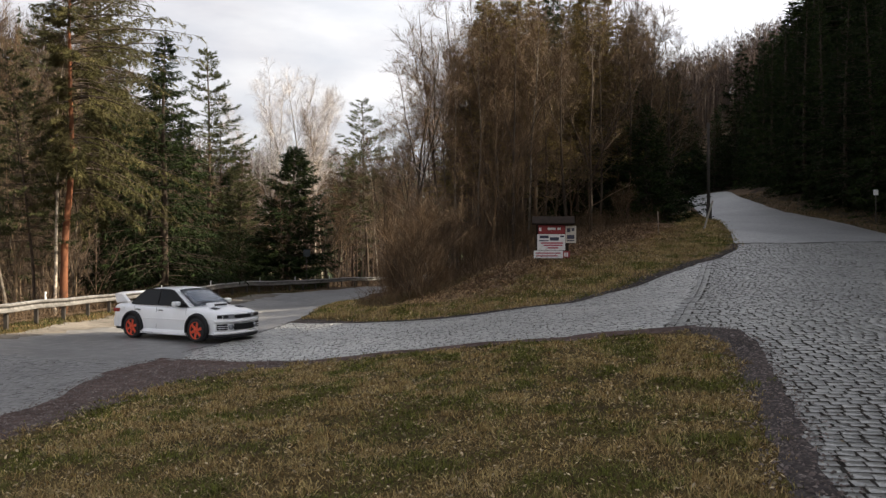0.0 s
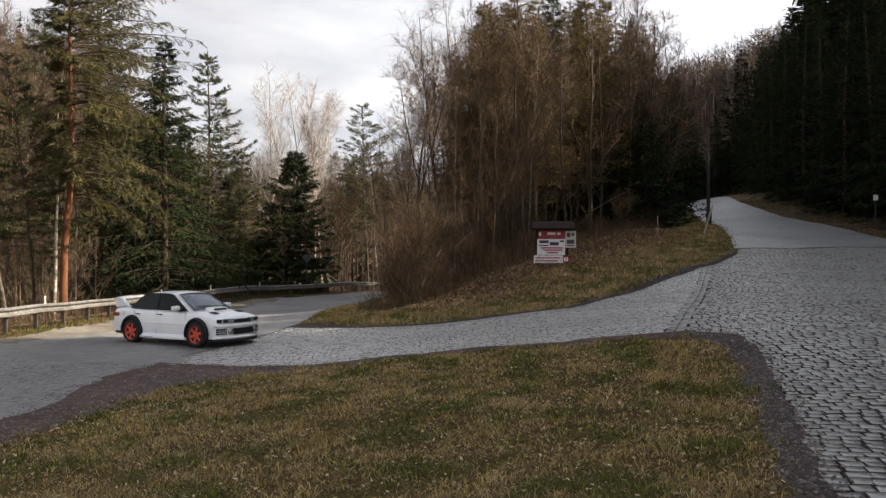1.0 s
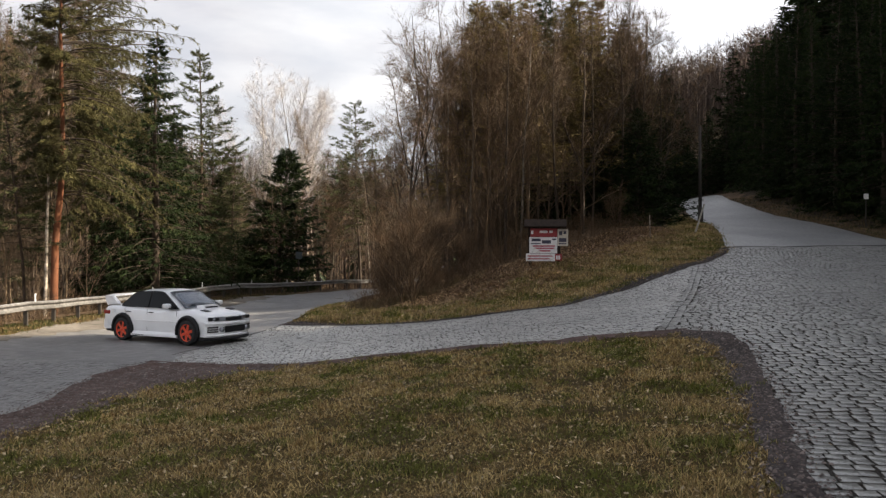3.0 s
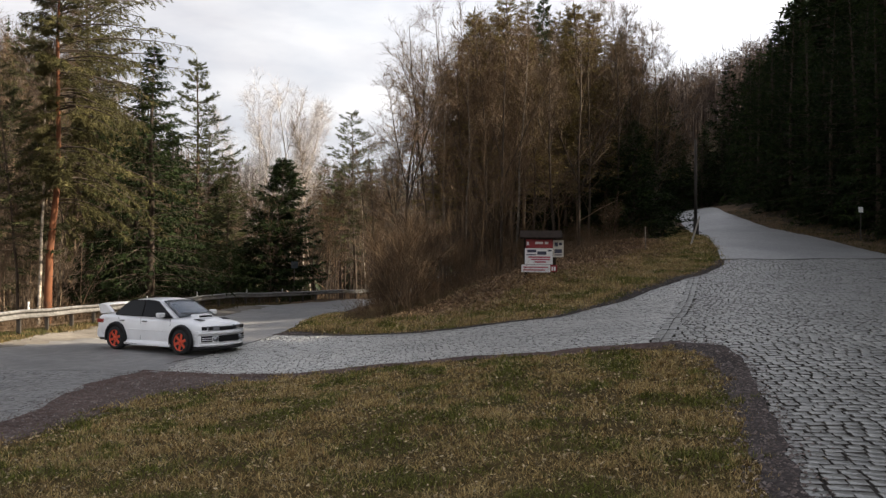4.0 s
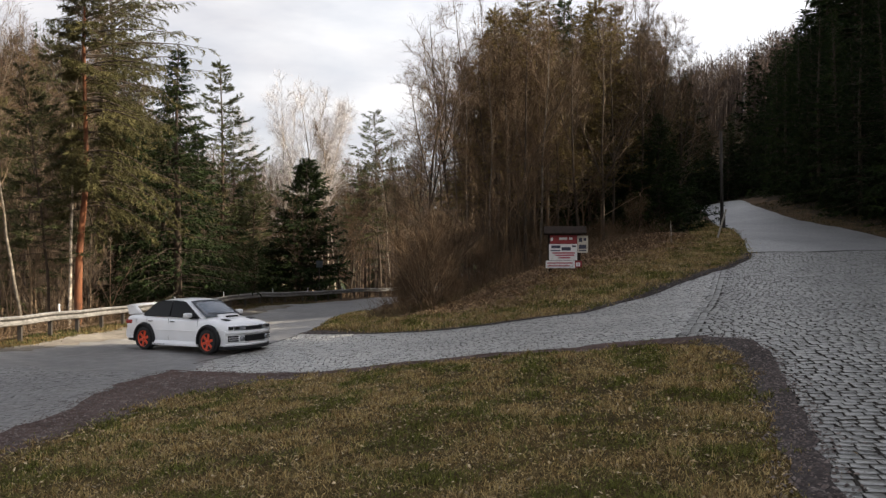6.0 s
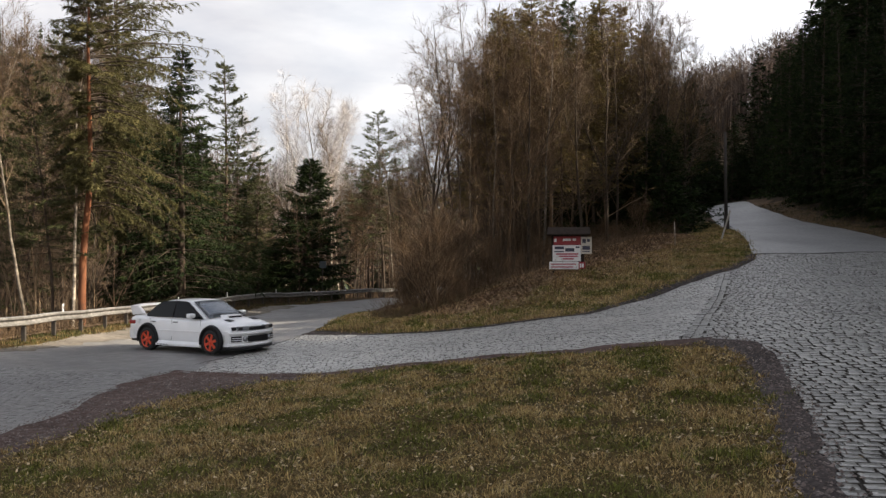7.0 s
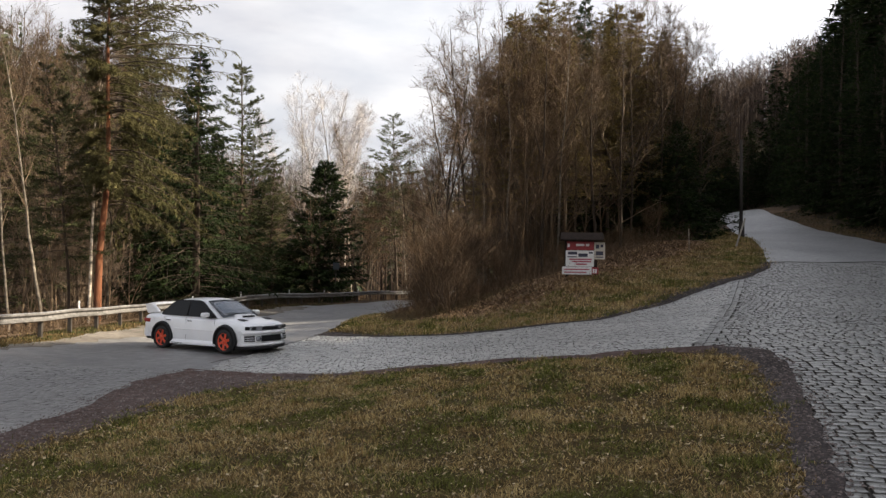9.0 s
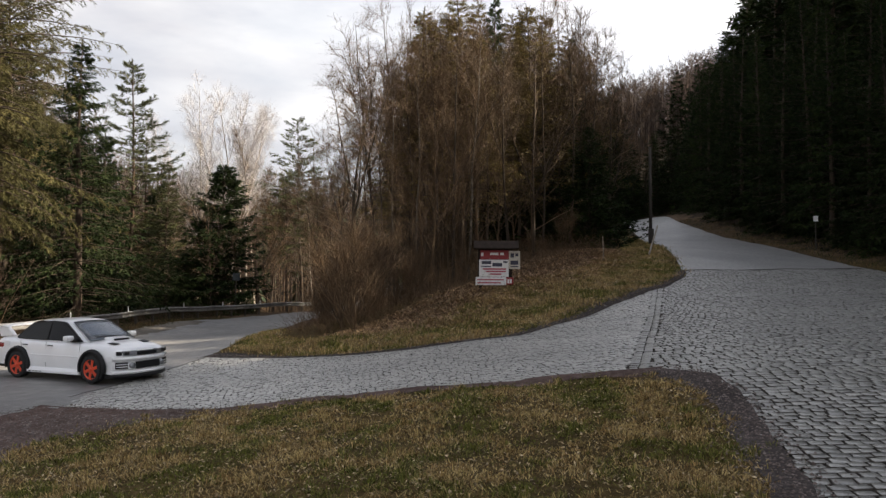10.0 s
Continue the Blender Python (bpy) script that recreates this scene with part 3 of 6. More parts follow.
def merge(chunks):
    vs, fs, o = [], [], 0
    for v, f in chunks:
        vs.append(v)
        fs.append(f + o)
        o += len(v)
    tri = [f for f in fs if f.shape[1] == 3]
    quad = [f for f in fs if f.shape[1] == 4]
    return np.concatenate(vs), ([np.concatenate(tri)] if tri else []) + ([np.concatenate(quad)] if quad else [])


def bare_meshes(name, seed, h, r, first, n1, n2, n3, spread, up, lean=0.0, droop=0.0, twig_w=0.007, reach=0.30, leaders=1, fork=0.35, crook=0.10):
    """A leafless tree: trunk, forking leaders, limbs, and a crown of branches and twigs."""
    rng = np.random.default_rng(seed)
    tv, tq, tp = tubes(np.array([[0, 0, -0.4]]), np.array([[lean, lean * 0.3, 1.0]]), np.array([h]), np.array([r]), np.array([0.012]), 14, 7, rng, 0.035, 0.03)
    stem, axes, hs, f0 = [(tv, tq)], [tp], [h], [first]
    if leaders > 1:
        k = leaders - 1
        ff = fork + rng.uniform(0, 0.22, k)
        s, _ = along(tp, ff[None])
        az = np.arange(k) * 2.4 + rng.random() * 6
        ll = h * (1 - ff) * rng.uniform(0.75, 0.98, k)
        lv, lq, lp = tubes(s[0], np.c_[np.cos(az) * 0.45, np.sin(az) * 0.45, np.ones(k)], ll, r * (1 - ff) * 0.75, np.full(k, 0.010), 14, 6, rng, 0.055, 0.035)
        stem.append((lv, lq))
        axes.append(lp)
        hs += list(ll)
        f0 += [0.12] * k
    ax = np.concatenate(axes)
    na, hs, f0 = len(ax), np.array(hs), np.array(f0)
    per = max(4, n1 // na)
    f = f0[:, None] + (1 - f0[:, None]) * ((np.arange(per)[None] + rng.random((na, per))) / per) ** 0.9
    s, d = along(ax, f)
    s, d, f, hh = s.reshape(-1, 3), d.reshape(-1, 3), f.ravel(), np.repeat(hs, per)
    n1 = len(s)
    az = rng.random(n1) * 6.283 + np.arange(n1) * 2.4
    out = np.c_[np.cos(az), np.sin(az), np.zeros(n1)]
    dirs = unit(out * spread + d * up + rng.normal(0, 0.15, (n1, 3)))
    l1 = hh * reach * np.maximum(1.12 - f, 0.1) ** 0.7 * rng.uniform(0.6, 1.2, n1)
    bv, bq, bp = tubes(s, dirs, l1, r * 0.22 * (1.1 - f) + 0.007, np.full(n1, 0.005), 6, 4, rng, crook, 0.07 - droop)
    f2 = 0.15 + 0.85 * (np.arange(n2)[None] + rng.random((n1, n2))) / n2
    s2, d2 = along(bp, f2)
    s2, d2 = s2.reshape(-1, 3), d2.reshape(-1, 3)
    m = len(s2)
    dir2 = unit(d2 * 0.9 + rng.normal(0, 0.5, (m, 3)) + np.array([0, 0, 0.22 - droop * 3]))
    l2 = np.repeat(l1, n2) * (1.2 - f2.ravel()) * rng.uniform(0.35, 0.75, m) + 0.3
    cv, cq, cp = ribbons(s2, dir2, l2, twig_w * 1.5, rng, 4, crook * 1.6, 0.05 - droop * 2)
    f3 = 0.1 + 0.9 * (np.arange(n3)[None] + rng.random((m, n3))) / n3
    s3, d3 = along(cp, f3)
    s3, d3 = s3.reshape(-1, 3), d3.reshape(-1, 3)
    k = len(s3)
    dir3 = unit(d3 + rng.normal(0, 0.5, (k, 3)) + np.array([0, 0, 0.15 - droop * 5]))
    ev, eq, _ = ribbons(s3, dir3, rng.uniform(0.25, 0.8, k), twig_w, rng, 2, 0.2, -droop * 3)
    return mesh_of(name + "_trunk", *merge(stem), True), mesh_of(name + "_limbs", bv, [bq], True), mesh_of(name + "_crown", *merge([(cv, cq), (ev, eq)]))


def sprays(s, d, size, rng, n_tri=3, thin=0.28, fan=0.55):
    """Small needle-bearing shoots: narrow leaf-shaped pieces fanned round each point."""
    n = len(s)
    out_v, out_f = [], []
    for k in range(n_tri):
        dd = unit(d + rng.normal(0, fan, (n, 3)))
        side = unit(np.cross(dd, rng.normal(0, 1, (n, 3))))
        L = (size * rng.uniform(0.6, 1.25, n))[:, None]
        if thin < 0.25:
            v = np.stack([s - side * L * thin * 0.5, s + side * L * thin * 0.5, s + dd * L], 1)
            out_v.append(v.reshape(-1, 3))
            out_f.append((np.arange(n) * 3)[:, None] + np.array([[0, 1, 2]]) + k * n * 3)
            continue
        v = np.stack([s - side * L * thin * 0.35, s + side * L * thin * 0.35, s + dd * L * 0.6 + side * L * thin * 0.5, s + dd * L], 1)
        out_v.append(v.reshape(-1, 3))
        out_f.append((np.arange(n) * 4)[:, None] + np.array([[0, 1, 2, 3]]) + k * n * 4)
    return np.concatenate(out_v), np.concatenate(out_f)


def conifer_meshes(name, seed, h, r, first, whorls, per, width, droop, n_spray, size, taper=0.85, n_tri=3, thin=0.28, bough=(4, 3), jit=0.008, puff=0.05):
    """A simple spruce for the shaded woods: straight trunk, whorls of sagging boughs that carry rows of needle shoots."""
    rng = np.random.default_rng(seed)
    tv, tq, tp = tubes(np.array([[0, 0, -0.4]]), np.array([[0.0, 0, 1.0]]), np.array([h + 0.4]), np.array([r]), np.array([0.012]), 10, 7, rng, 0.012, 0.02)
    n = whorls * per
    f = np.repeat(first + (1 - first) * np.linspace(0, 0.99, whorls) ** 0.9, per) + rng.normal(0, jit, n)
    f = np.clip(f, 0, 0.99)
    s, _ = along(tp, f[None])
    s = s[0]
    az = np.tile(np.arange(per) * 6.283 / per, whorls) + np.repeat(rng.random(whorls) * 6.283, per) + rng.normal(0, 0.25, n)
    rel = (1 - f) / (1 - first)
    l1 = width * (rel ** taper) * rng.uniform(0.5, 1.2, n) + 0.10
    tilt = 0.45 * (1 - rel) - droop * rel + rng.normal(0, 0.1, n)
    dirs = np.c_[np.cos(az), np.sin(az), tilt]
    bv, bq, bp = tubes(s, dirs, l1, 0.010 + 0.012 * l1, np.full(n, 0.004), bough[0], bough[1], rng, 0.05, 0.06)
    f2 = rng.uniform(0.12, 1.0, (n, n_spray)) ** 0.75
    s2, d2 = along(bp, f2)
    sidev = unit(np.cross(d2, np.array([0, 0, 1.0])))
    sg = rng.choice([-1.0, 1.0], (n, n_spray, 1))
    off = rng.random((n, n_spray, 1)) * (1.05 - f2[..., None]) * 0.34
    pos = s2 + sidev * sg * l1[:, None, None] * off + np.array([0, 0, -1]) * off * l1[:, None, None] * 0.25
    pos[..., 2] += rng.normal(0, puff, pos.shape[:2])
    dd = unit(d2 * 0.7 + sidev * sg * 0.7 + np.array([0, 0, -0.25]))
    sz = np.repeat(size * (0.38 + 0.62 * np.sqrt(rel)), n_spray)
    thick = (rng.random((n, n_spray)) < (l1 / width + 0.14)[:, None]).ravel()
    sv, sf = sprays(pos.reshape(-1, 3)[thick], dd.reshape(-1, 3)[thick], sz[thick], rng, n_tri, thin)
    return mesh_of(name + "_trunk", tv, [tq], True), mesh_of(name + "_limbs", bv, [bq], True), mesh_of(name + "_crown", sv, [sf])


def frond_meshes(name, seed, h, r, first, whorls, per, width, taper, rise, sag, tip, n_twig, twig, n_shoot, size, hang, thin=0.28, n_tri=2,
                 jit=0.012, lean=0.0, lengths=(0.6, 1.15), inner=0.15, fan=0.45, bend=0.02, dead=0, side=None):
    """A conifer seen near: each bough carries flat rows of side twigs, and each twig its needle shoots, so that layers and gaps show.
    sag / tip: how a bough sinks along its first part and lifts at its end; hang: how far the side twigs hang; dead: bare stubs under the crown;
    side: (azimuth, gain), a side towards which the boughs grow longer."""
    rng = np.random.default_rng(seed)
    tv, tq, tp = tubes(np.array([[0, 0, -0.4]]), np.array([[lean, 0, 1.0]]), np.array([h + 0.4]), np.array([r]), np.array([0.014]), 14, 8, rng, bend, 0.02)
    n = whorls * per
    f = np.clip(np.repeat(first + (1 - first) * np.linspace(0, 0.955, whorls), per) + rng.normal(0, jit, n), first * 0.9, 0.992)
    s, _ = along(tp, f[None])
    s = s[0]
    az = np.tile(np.arange(per) * 6.283 / per, whorls) + np.repeat(rng.random(whorls) * 6.283, per) + rng.normal(0, 0.3, n)
    rel = np.clip((1 - f) / (1 - first), 0, 1)
    l1 = width * (rel ** taper) * rng.uniform(*lengths, n) + 0.10
    if side:
        l1 = l1 * (1 + side[1] * np.cos(az - side[0]))
    dirs = np.c_[np.cos(az), np.sin(az), rise * rel + 0.75 * (1 - rel) ** 1.5 + rng.normal(0, 0.08, n)]
    u = np.linspace(0, 1, 7)
    lift = -sag * rel[:, None] * (1 - u) + tip * u ** 2
    bv, bq, bp = tubes(s, dirs, l1, 0.008 + 0.008 * l1, np.full(n, 0.004), 7, 4, rng, 0.035, lift)
    f2 = inner + (1 - inner) * (np.arange(n_twig)[None] + rng.random((n, n_twig))) / n_twig
    s2, d2 = along(bp, f2)
    sidev = unit(np.cross(d2, np.array([0, 0, 1.0])))
    sg = np.where(np.arange(n_twig) % 2, 1.0, -1.0)[None, :, None] * rng.uniform(0.5, 1.1, (n, n_twig, 1))
    dir2 = unit(d2 * 0.75 + sidev * sg + rng.normal(0, 0.12, d2.shape) + np.array([0, 0, -hang])).reshape(-1, 3)
    l2 = (l1[:, None] * twig * (1.12 - f2) * rng.uniform(0.55, 1.1, f2.shape) + 0.16).ravel()
    cv, cq, cp = ribbons(s2.reshape(-1, 3), dir2, l2, 0.007, rng, 3, 0.10, -hang * 0.35)
    f3 = 0.15 + 0.85 * (np.arange(n_shoot)[None] + rng.random((len(cp), n_shoot))) / n_shoot
    s3, d3 = along(cp, f3)
    sz = np.repeat(size * np.repeat(0.35 + 0.65 * np.sqrt(rel), n_twig), n_shoot)
    s3, d3 = s3.reshape(-1, 3), d3.reshape(-1, 3) + np.array([0, 0, -hang * 0.3])
    top, up = along(tp, np.linspace(0.93, 1.0, 26)[None])                  # the leader carries short shoots of its own
    s3, d3, sz = np.r_[s3, top[0]], np.r_[d3, up[0] + rng.normal(0, 0.7, (26, 3))], np.r_[sz, np.linspace(0.8, 0.45, 26) * size]
    sv, sf = sprays(s3, d3, sz, rng, n_tri, thin, fan)
    limbs = [(bv, bq), (cv, cq)]
    if dead:
        fd = rng.uniform(0.12, first, (1, dead))
        sd, _ = along(tp, fd)
        a = rng.random(dead) * 6.283
        dv, dq, _ = tubes(sd[0], np.c_[np.cos(a), np.sin(a), rng.uniform(-0.3, 0.2, dead)], rng.uniform(0.4, 1.6, dead), np.full(dead, 0.012), np.full(dead, 0.004), 4, 4, rng, 0.10, -0.03)
        limbs.append((dv, dq))
    return mesh_of(name + "_trunk", tv, [tq], True), mesh_of(name + "_limbs", *merge(limbs)), mesh_of(name + "_crown", sv, [sf])


def tree(name, meshes, bark, leaf, x, y, label, group, scale=1.0, turn=0.0, crown_name="crown", lean=(0, 0), wide=1.0, sink=0.0, limb=None):
    m = pose(x, y, float(height(x, y)) - sink, lean[0], lean[1], turn)
    t = thing(name, m, label, "tree", group)
    t.scale = (scale * wide, scale * wide, scale)
    linked("trunk", meshes[0], bark, t)
    limb = limb or M["bark"] if limb or crown_name == "needles" else leaf if leaf in (M["birch_spray"], M["birch_twig_backlit"]) else M["limb"]
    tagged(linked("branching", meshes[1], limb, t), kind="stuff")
    tagged(linked(crown_name, meshes[2], leaf, t), kind="stuff")
    return t


rng0 = np.random.default_rng(11)
BIRCH = [bare_meshes("birch", 20 + i, (17, 15, 19)[i], 0.085, 0.35, 40, 7, 7, 0.5, 1.0, 0.03, 0.03, 0.0045, 0.19, 2, 0.5) for i in range(3)]
BIRCH_FULL = [bare_meshes("full_birch", 30 + i, (18, 16)[i], 0.11, 0.30, 90, 10, 9, 0.60, 1.05, 0.02, 0.035, 0.0036, 0.28, 4, 0.34, 0.08) for i in range(2)]
BARE = [bare_meshes("bare", 40 + i, (15, 17, 13)[i], 0.11, 0.20, 66, 8, 7, 0.8, 0.7, 0.02, 0.0, 0.0055, 0.26, 3, 0.32, 0.15) for i in range(3)]
SPREAD = [bare_meshes("spreading", 50 + i, (15, 16)[i], 0.12, 0.25, 70, 9, 8, 1.0, 0.55, 0.05, 0.008, 0.0045, 0.34, 4, 0.28, 0.17) for i in range(2)]
SHRUB = [bare_meshes("shrub", 60 + i, 3.2, 0.022, 0.02, 48, 7, 5, 0.5, 1.3, 0.05, 0.0, 0.0042, 0.62, 7, 0.03, 0.13) for i in range(2)]
SPRUCE = [frond_meshes("spruce", 80 + i, (20, 22, 18)[i], 0.20, 0.06, 34, 6, (3.9, 3.7, 3.5)[i], 1.0, -0.05, 0.16, 0.12, 12, 0.36, 5, 0.27, 0.55, 0.27, 2) for i in range(3)]
SPRUCE_FAR = [conifer_meshes("edge_spruce", 85 + i, (20, 22, 18)[i], 0.20, 0.04, 26, 6, (4.6, 4.3, 4.0)[i], 0.30, 16, 0.66, 0.9, 3, 0.24, (1, 3)) for i in range(3)]
BARE_FAR = [bare_meshes("back_bare", 45 + i, (15, 17, 13)[i], 0.11, 0.12, 42, 6, 7, 0.75, 0.7, 0.02, 0.0, 0.006, 0.25, 3, 0.25, 0.14) for i in range(3)]
YOUNG = frond_meshes("young_spruce", 90, 10.0, 0.13, 0.02, 32, 8, 3.0, 0.70, 0.12, 0.05, 0.10, 14, 0.34, 5, 0.26, 0.25, 0.28, 2, 0.02)
YOUNG_LOW = conifer_meshes("shaded_young", 91, 10.0, 0.13, 0.02, 26, 7, 3.3, -0.05, 26, 0.42, 0.62, 3, 0.24, (2, 3), jit=0.015, puff=0.12)
REGROWTH = conifer_meshes("regrowth", 93, 1.5, 0.02, 0.0, 12, 7, 0.8, 0.0, 16, 0.2, 0.6, 3, 0.24, (2, 3), jit=0.03, puff=0.06)
EDGE = [conifer_meshes("forest_edge", 95 + i, (14, 15, 12)[i], 0.17, 0.0, 30, 7, (2.5, 2.7, 2.4)[i], 0.40, 24, 0.34, 0.8, 3, 0.24, (2, 3)) for i in range(3)]
# Scots pines: an airy conical one in whorls, a tall one with a high round crown and long hanging boughs, a slim one with its crown on top
PINE_CONE = frond_meshes("pine", 100, 18, 0.12, 0.22, 20, 6, 3.5, 0.85, 0.10, 0.06, 0.30, 10, 0.30, 4, 0.26, 0.02, 0.15, 6, 0.006, inner=0.3, fan=0.5, dead=8)
PINE_BIG = frond_meshes("old_pine", 101, 18, 0.19, 0.36, 36, 5, 3.7, 0.24, 0.16, 0.27, 0.0, 17, 0.31, 5, 0.26, 0.36, 0.13, 6, 0.035, 0.02, (0.3, 1.1), 0.16, 0.5, 0.03, 14, (1.0, 0.72))
PINE_SLIM = frond_meshes("slim_pine", 102, 17, 0.10, 0.36, 15, 5, 3.0, 0.50, 0.06, 0.06, 0.16, 12, 0.34, 4, 0.27, 0.06, 0.15, 6, 0.012, inner=0.3, fan=0.5, dead=26)
LARCH = [frond_meshes("larch", 110 + i, (16, 18)[i], 0.15, 0.28, 28, 6, 2.9, 0.9, 0.10, 0.06, 0.10, 10, 0.34, 5, 0.24, 0.15, 0.22, 2, 0.014) for i in range(2)]

G_VALLEY, G_ISLAND, G_BANK = "trees beyond the guard rail", "trees on the island between the roads", "spruces on the forest bank"


def at(px, d):
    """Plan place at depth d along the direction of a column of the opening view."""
    return (px - 784) / 1385.7 * d, d


def stature(px, d, row, tall):
    """Scale that brings a tree of height tall, planted at column px and depth d, up to the sight line through row."""
    x, y = at(px, d)
    return (1.65 + (441 - row) / 1385.7 * d - float(height(x, y))) / tall


L_BIRCH = "slender leafless birch with white peeling bark"
L_BARE = "leafless grey-brown broadleaf tree with fine twigs"
L_SPRUCE = "tall dark green spruce with sagging boughs"
# valley side, beyond the guard rail: conifers
x, y = at(108, 37)
tree("scots_pine", PINE_BIG, M["orange_bark"], M["pine_olive"], x, y, "tall old Scots pine with orange bark and long hanging boughs", G_VALLEY, stature(108, 37, -150, 18), 0, "needles", (0, 2.2), limb=M["bark"])
for px, d, row, tn in ((178, 50, -90, 0), (30, 62, 75, 200), (-48, 46, 150, 60)):
    x, y = at(px, d)
    tree("scots_pine", PINE_BIG, M["pine_bark"], M["pine_olive"], x, y, "Scots pine with olive-green drooping crown", G_VALLEY, stature(px, d, row, 18), tn, "needles", wide=.8)
for px, d, row, w in ((361, 62, 88, 1.45), (-75, 40, 40, 1.0), (418, 60, 262, 1.3), (378, 66, 215, 1.5)):
    x, y = at(px, d)
    tree("scots_pine", PINE_CONE, M["pine_bark"], M["pine"], x, y, "conical Scots pine with airy layered boughs", G_VALLEY, stature(px, d, row, 18), px * 1.7, "needles", wide=w)
for px, d, row, w in ((650, 72, 172, 1.35), (622, 76, 235, .9), (60, 37, 95, 1.1), (96, 56, 40, 1.1), (165, 50, 40, 1.1), (10, 40, 170, 1.2)):
    x, y = at(px, d)
    tree("scots_pine", PINE_SLIM, M["bark"], M["pine"], x, y, "slim Scots pine with a bare dark stem and layered crown", G_VALLEY, stature(px, d, row, 17), px * 2.3, "needles", wide=w)
for px, d, row, k, w in ((288, 43, 58, 0, 1.65), (248, 45, 120, 1, 1.5), (322, 55, 205, 2, 1.3), (215, 48, 150, 2, 1.1), (392, 64, 300, 2, 1.2)):
    x, y = at(px, d)
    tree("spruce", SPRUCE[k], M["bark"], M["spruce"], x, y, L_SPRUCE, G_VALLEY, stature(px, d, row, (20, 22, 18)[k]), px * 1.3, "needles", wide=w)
# birches and bare trees
for px, d, row, k, kind, ln in ((93, 36, -70, 0, "birch", (0, 1)), (14, 34, -10, 1, "dull", (0, 4)), (128, 43, 40, 2, "dull", (0, 0)), (185, 60, 60, 1, "dull", (0, 0)), (-50, 35, 0, 2, "dull", (0, -3)), (230, 44, 330, 0, "birch", (0, 3)),
                                (473, 66, 120, 0, "full", (0, -1)), (545, 66, 122, 1, "full", (0, 1)), (524, 70, 150, 0, "full", (0, 0)), (556, 64, 175, 0, "birch", (0, 0)), (575, 82, 240, 1, "birch", (0, 0)), (668, 70, 300, 1, "birch", (0, 0)),
                                (40, 48, 20, 1, "bare", (0, 0)), (595, 74, 270, 2, "bare", (0, 0)), (690, 80, 262, 1, "bare", (0, 0)), (120, 66, 90, 1, "bare", (0, 0)), (705, 70, 265, 2, "bare", (0, 0)), (400, 75, 290, 0, "bare", (0, 0)), (-20, 50, -10, 0, "bare", (0, 2))):
    x, y = at(px, d)
    tn = float(rng0.uniform(0, 360))
    tall = {"full": (18, 16), "bare": (15, 17, 13)}.get(kind, (17, 15, 19))[k]
    s = stature(px, d, row, tall)
    if kind == "full":
        tree("birch", BIRCH_FULL[k], M["birch_bark"], M["birch_twig_backlit"], x, y, "full-crowned leafless birch, fine twigs coloured pale as if backlit", G_VALLEY, s, tn, "crown", ln, wide=0.95)
    elif kind == "birch":
        tree("birch", BIRCH[k], M["birch_bark"], M["birch_spray"], x, y, L_BIRCH, G_VALLEY, s, tn, "crown", ln)
    elif kind == "dull":
        tree("birch", BIRCH[k], M["birch_dull"], M["twig"], x, y, "slender leafless birch with dull bark", G_VALLEY, s, tn, "crown", ln)
    else:
        tree("bare_tree", BARE[k], M["bark"], M["twig"], x, y, L_BARE, G_VALLEY, s, tn, "crown", ln)
for i, (px, d, s) in enumerate(((245, 47, .7), (300, 50, .62), (340, 52, .55), (385, 54, .5), (425, 55, .52), (455, 58, .55), (195, 47, .6), (560, 64, .3))):
    x, y = at(px, d)
    tree("young_spruce", YOUNG_LOW, M["bark"], M["spruce"], x, y, "dense dark young spruce in the valley wood", G_VALLEY, s, i * 70.0, "needles", wide=1.25)
# brown wood down the slope, low enough to leave the hill and sky clear
for i in range(44):
    px, d = -60 + (i * 53) % 780, 56 + (i * 17) % 40
    x, y = at(float(px), float(d))
    top = float(rng0.uniform(290, 360)) if px > 290 else float(rng0.uniform(120, 240))
    tree("bare_tree", BARE_FAR[i % 3], M["bark"], M["twig"], x, y, L_BARE, G_VALLEY, max(stature(px, d, top, (15, 17, 13)[i % 3]), .25), i * 77.0, "crown")
for i, (px, d, row) in enumerate(((596, 70, 330), (613, 74, 300), (640, 71, 320), (578, 76, 320), (604, 66, 370), (660, 68, 340))):
    x, y = at(px, d)
    tree("bare_tree", BIRCH[i % 3], M["bark"], M["twig"], x, y, "straight dark-trunked leafless tree above the road", G_VALLEY, stature(px, d, row, (17, 15, 19)[i % 3]), i * 63.0, "crown", limb=M["bark"])
# Saplings in the pale limb and twig colours, which hold the sunlight.
for i, (px, d, row) in enumerate(((-30, 40, 170), (0, 43, 120), (25, 38, 260), (45, 46, 140), (70, 42, 220), (85, 50, 160), (110, 45, 280), (130, 41, 330), (-55, 44, 150), (20, 50, 200), (60, 52, 250), (140, 48, 300), (170, 40, 400), (100, 39, 380), (40, 40, 360), (-15, 37, 330), (75, 38, 400), (15, 46, 320))):
    x, y = at(px, d)
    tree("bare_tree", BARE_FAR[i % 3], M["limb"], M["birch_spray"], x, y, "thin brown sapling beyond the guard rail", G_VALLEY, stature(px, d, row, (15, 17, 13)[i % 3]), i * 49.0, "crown")
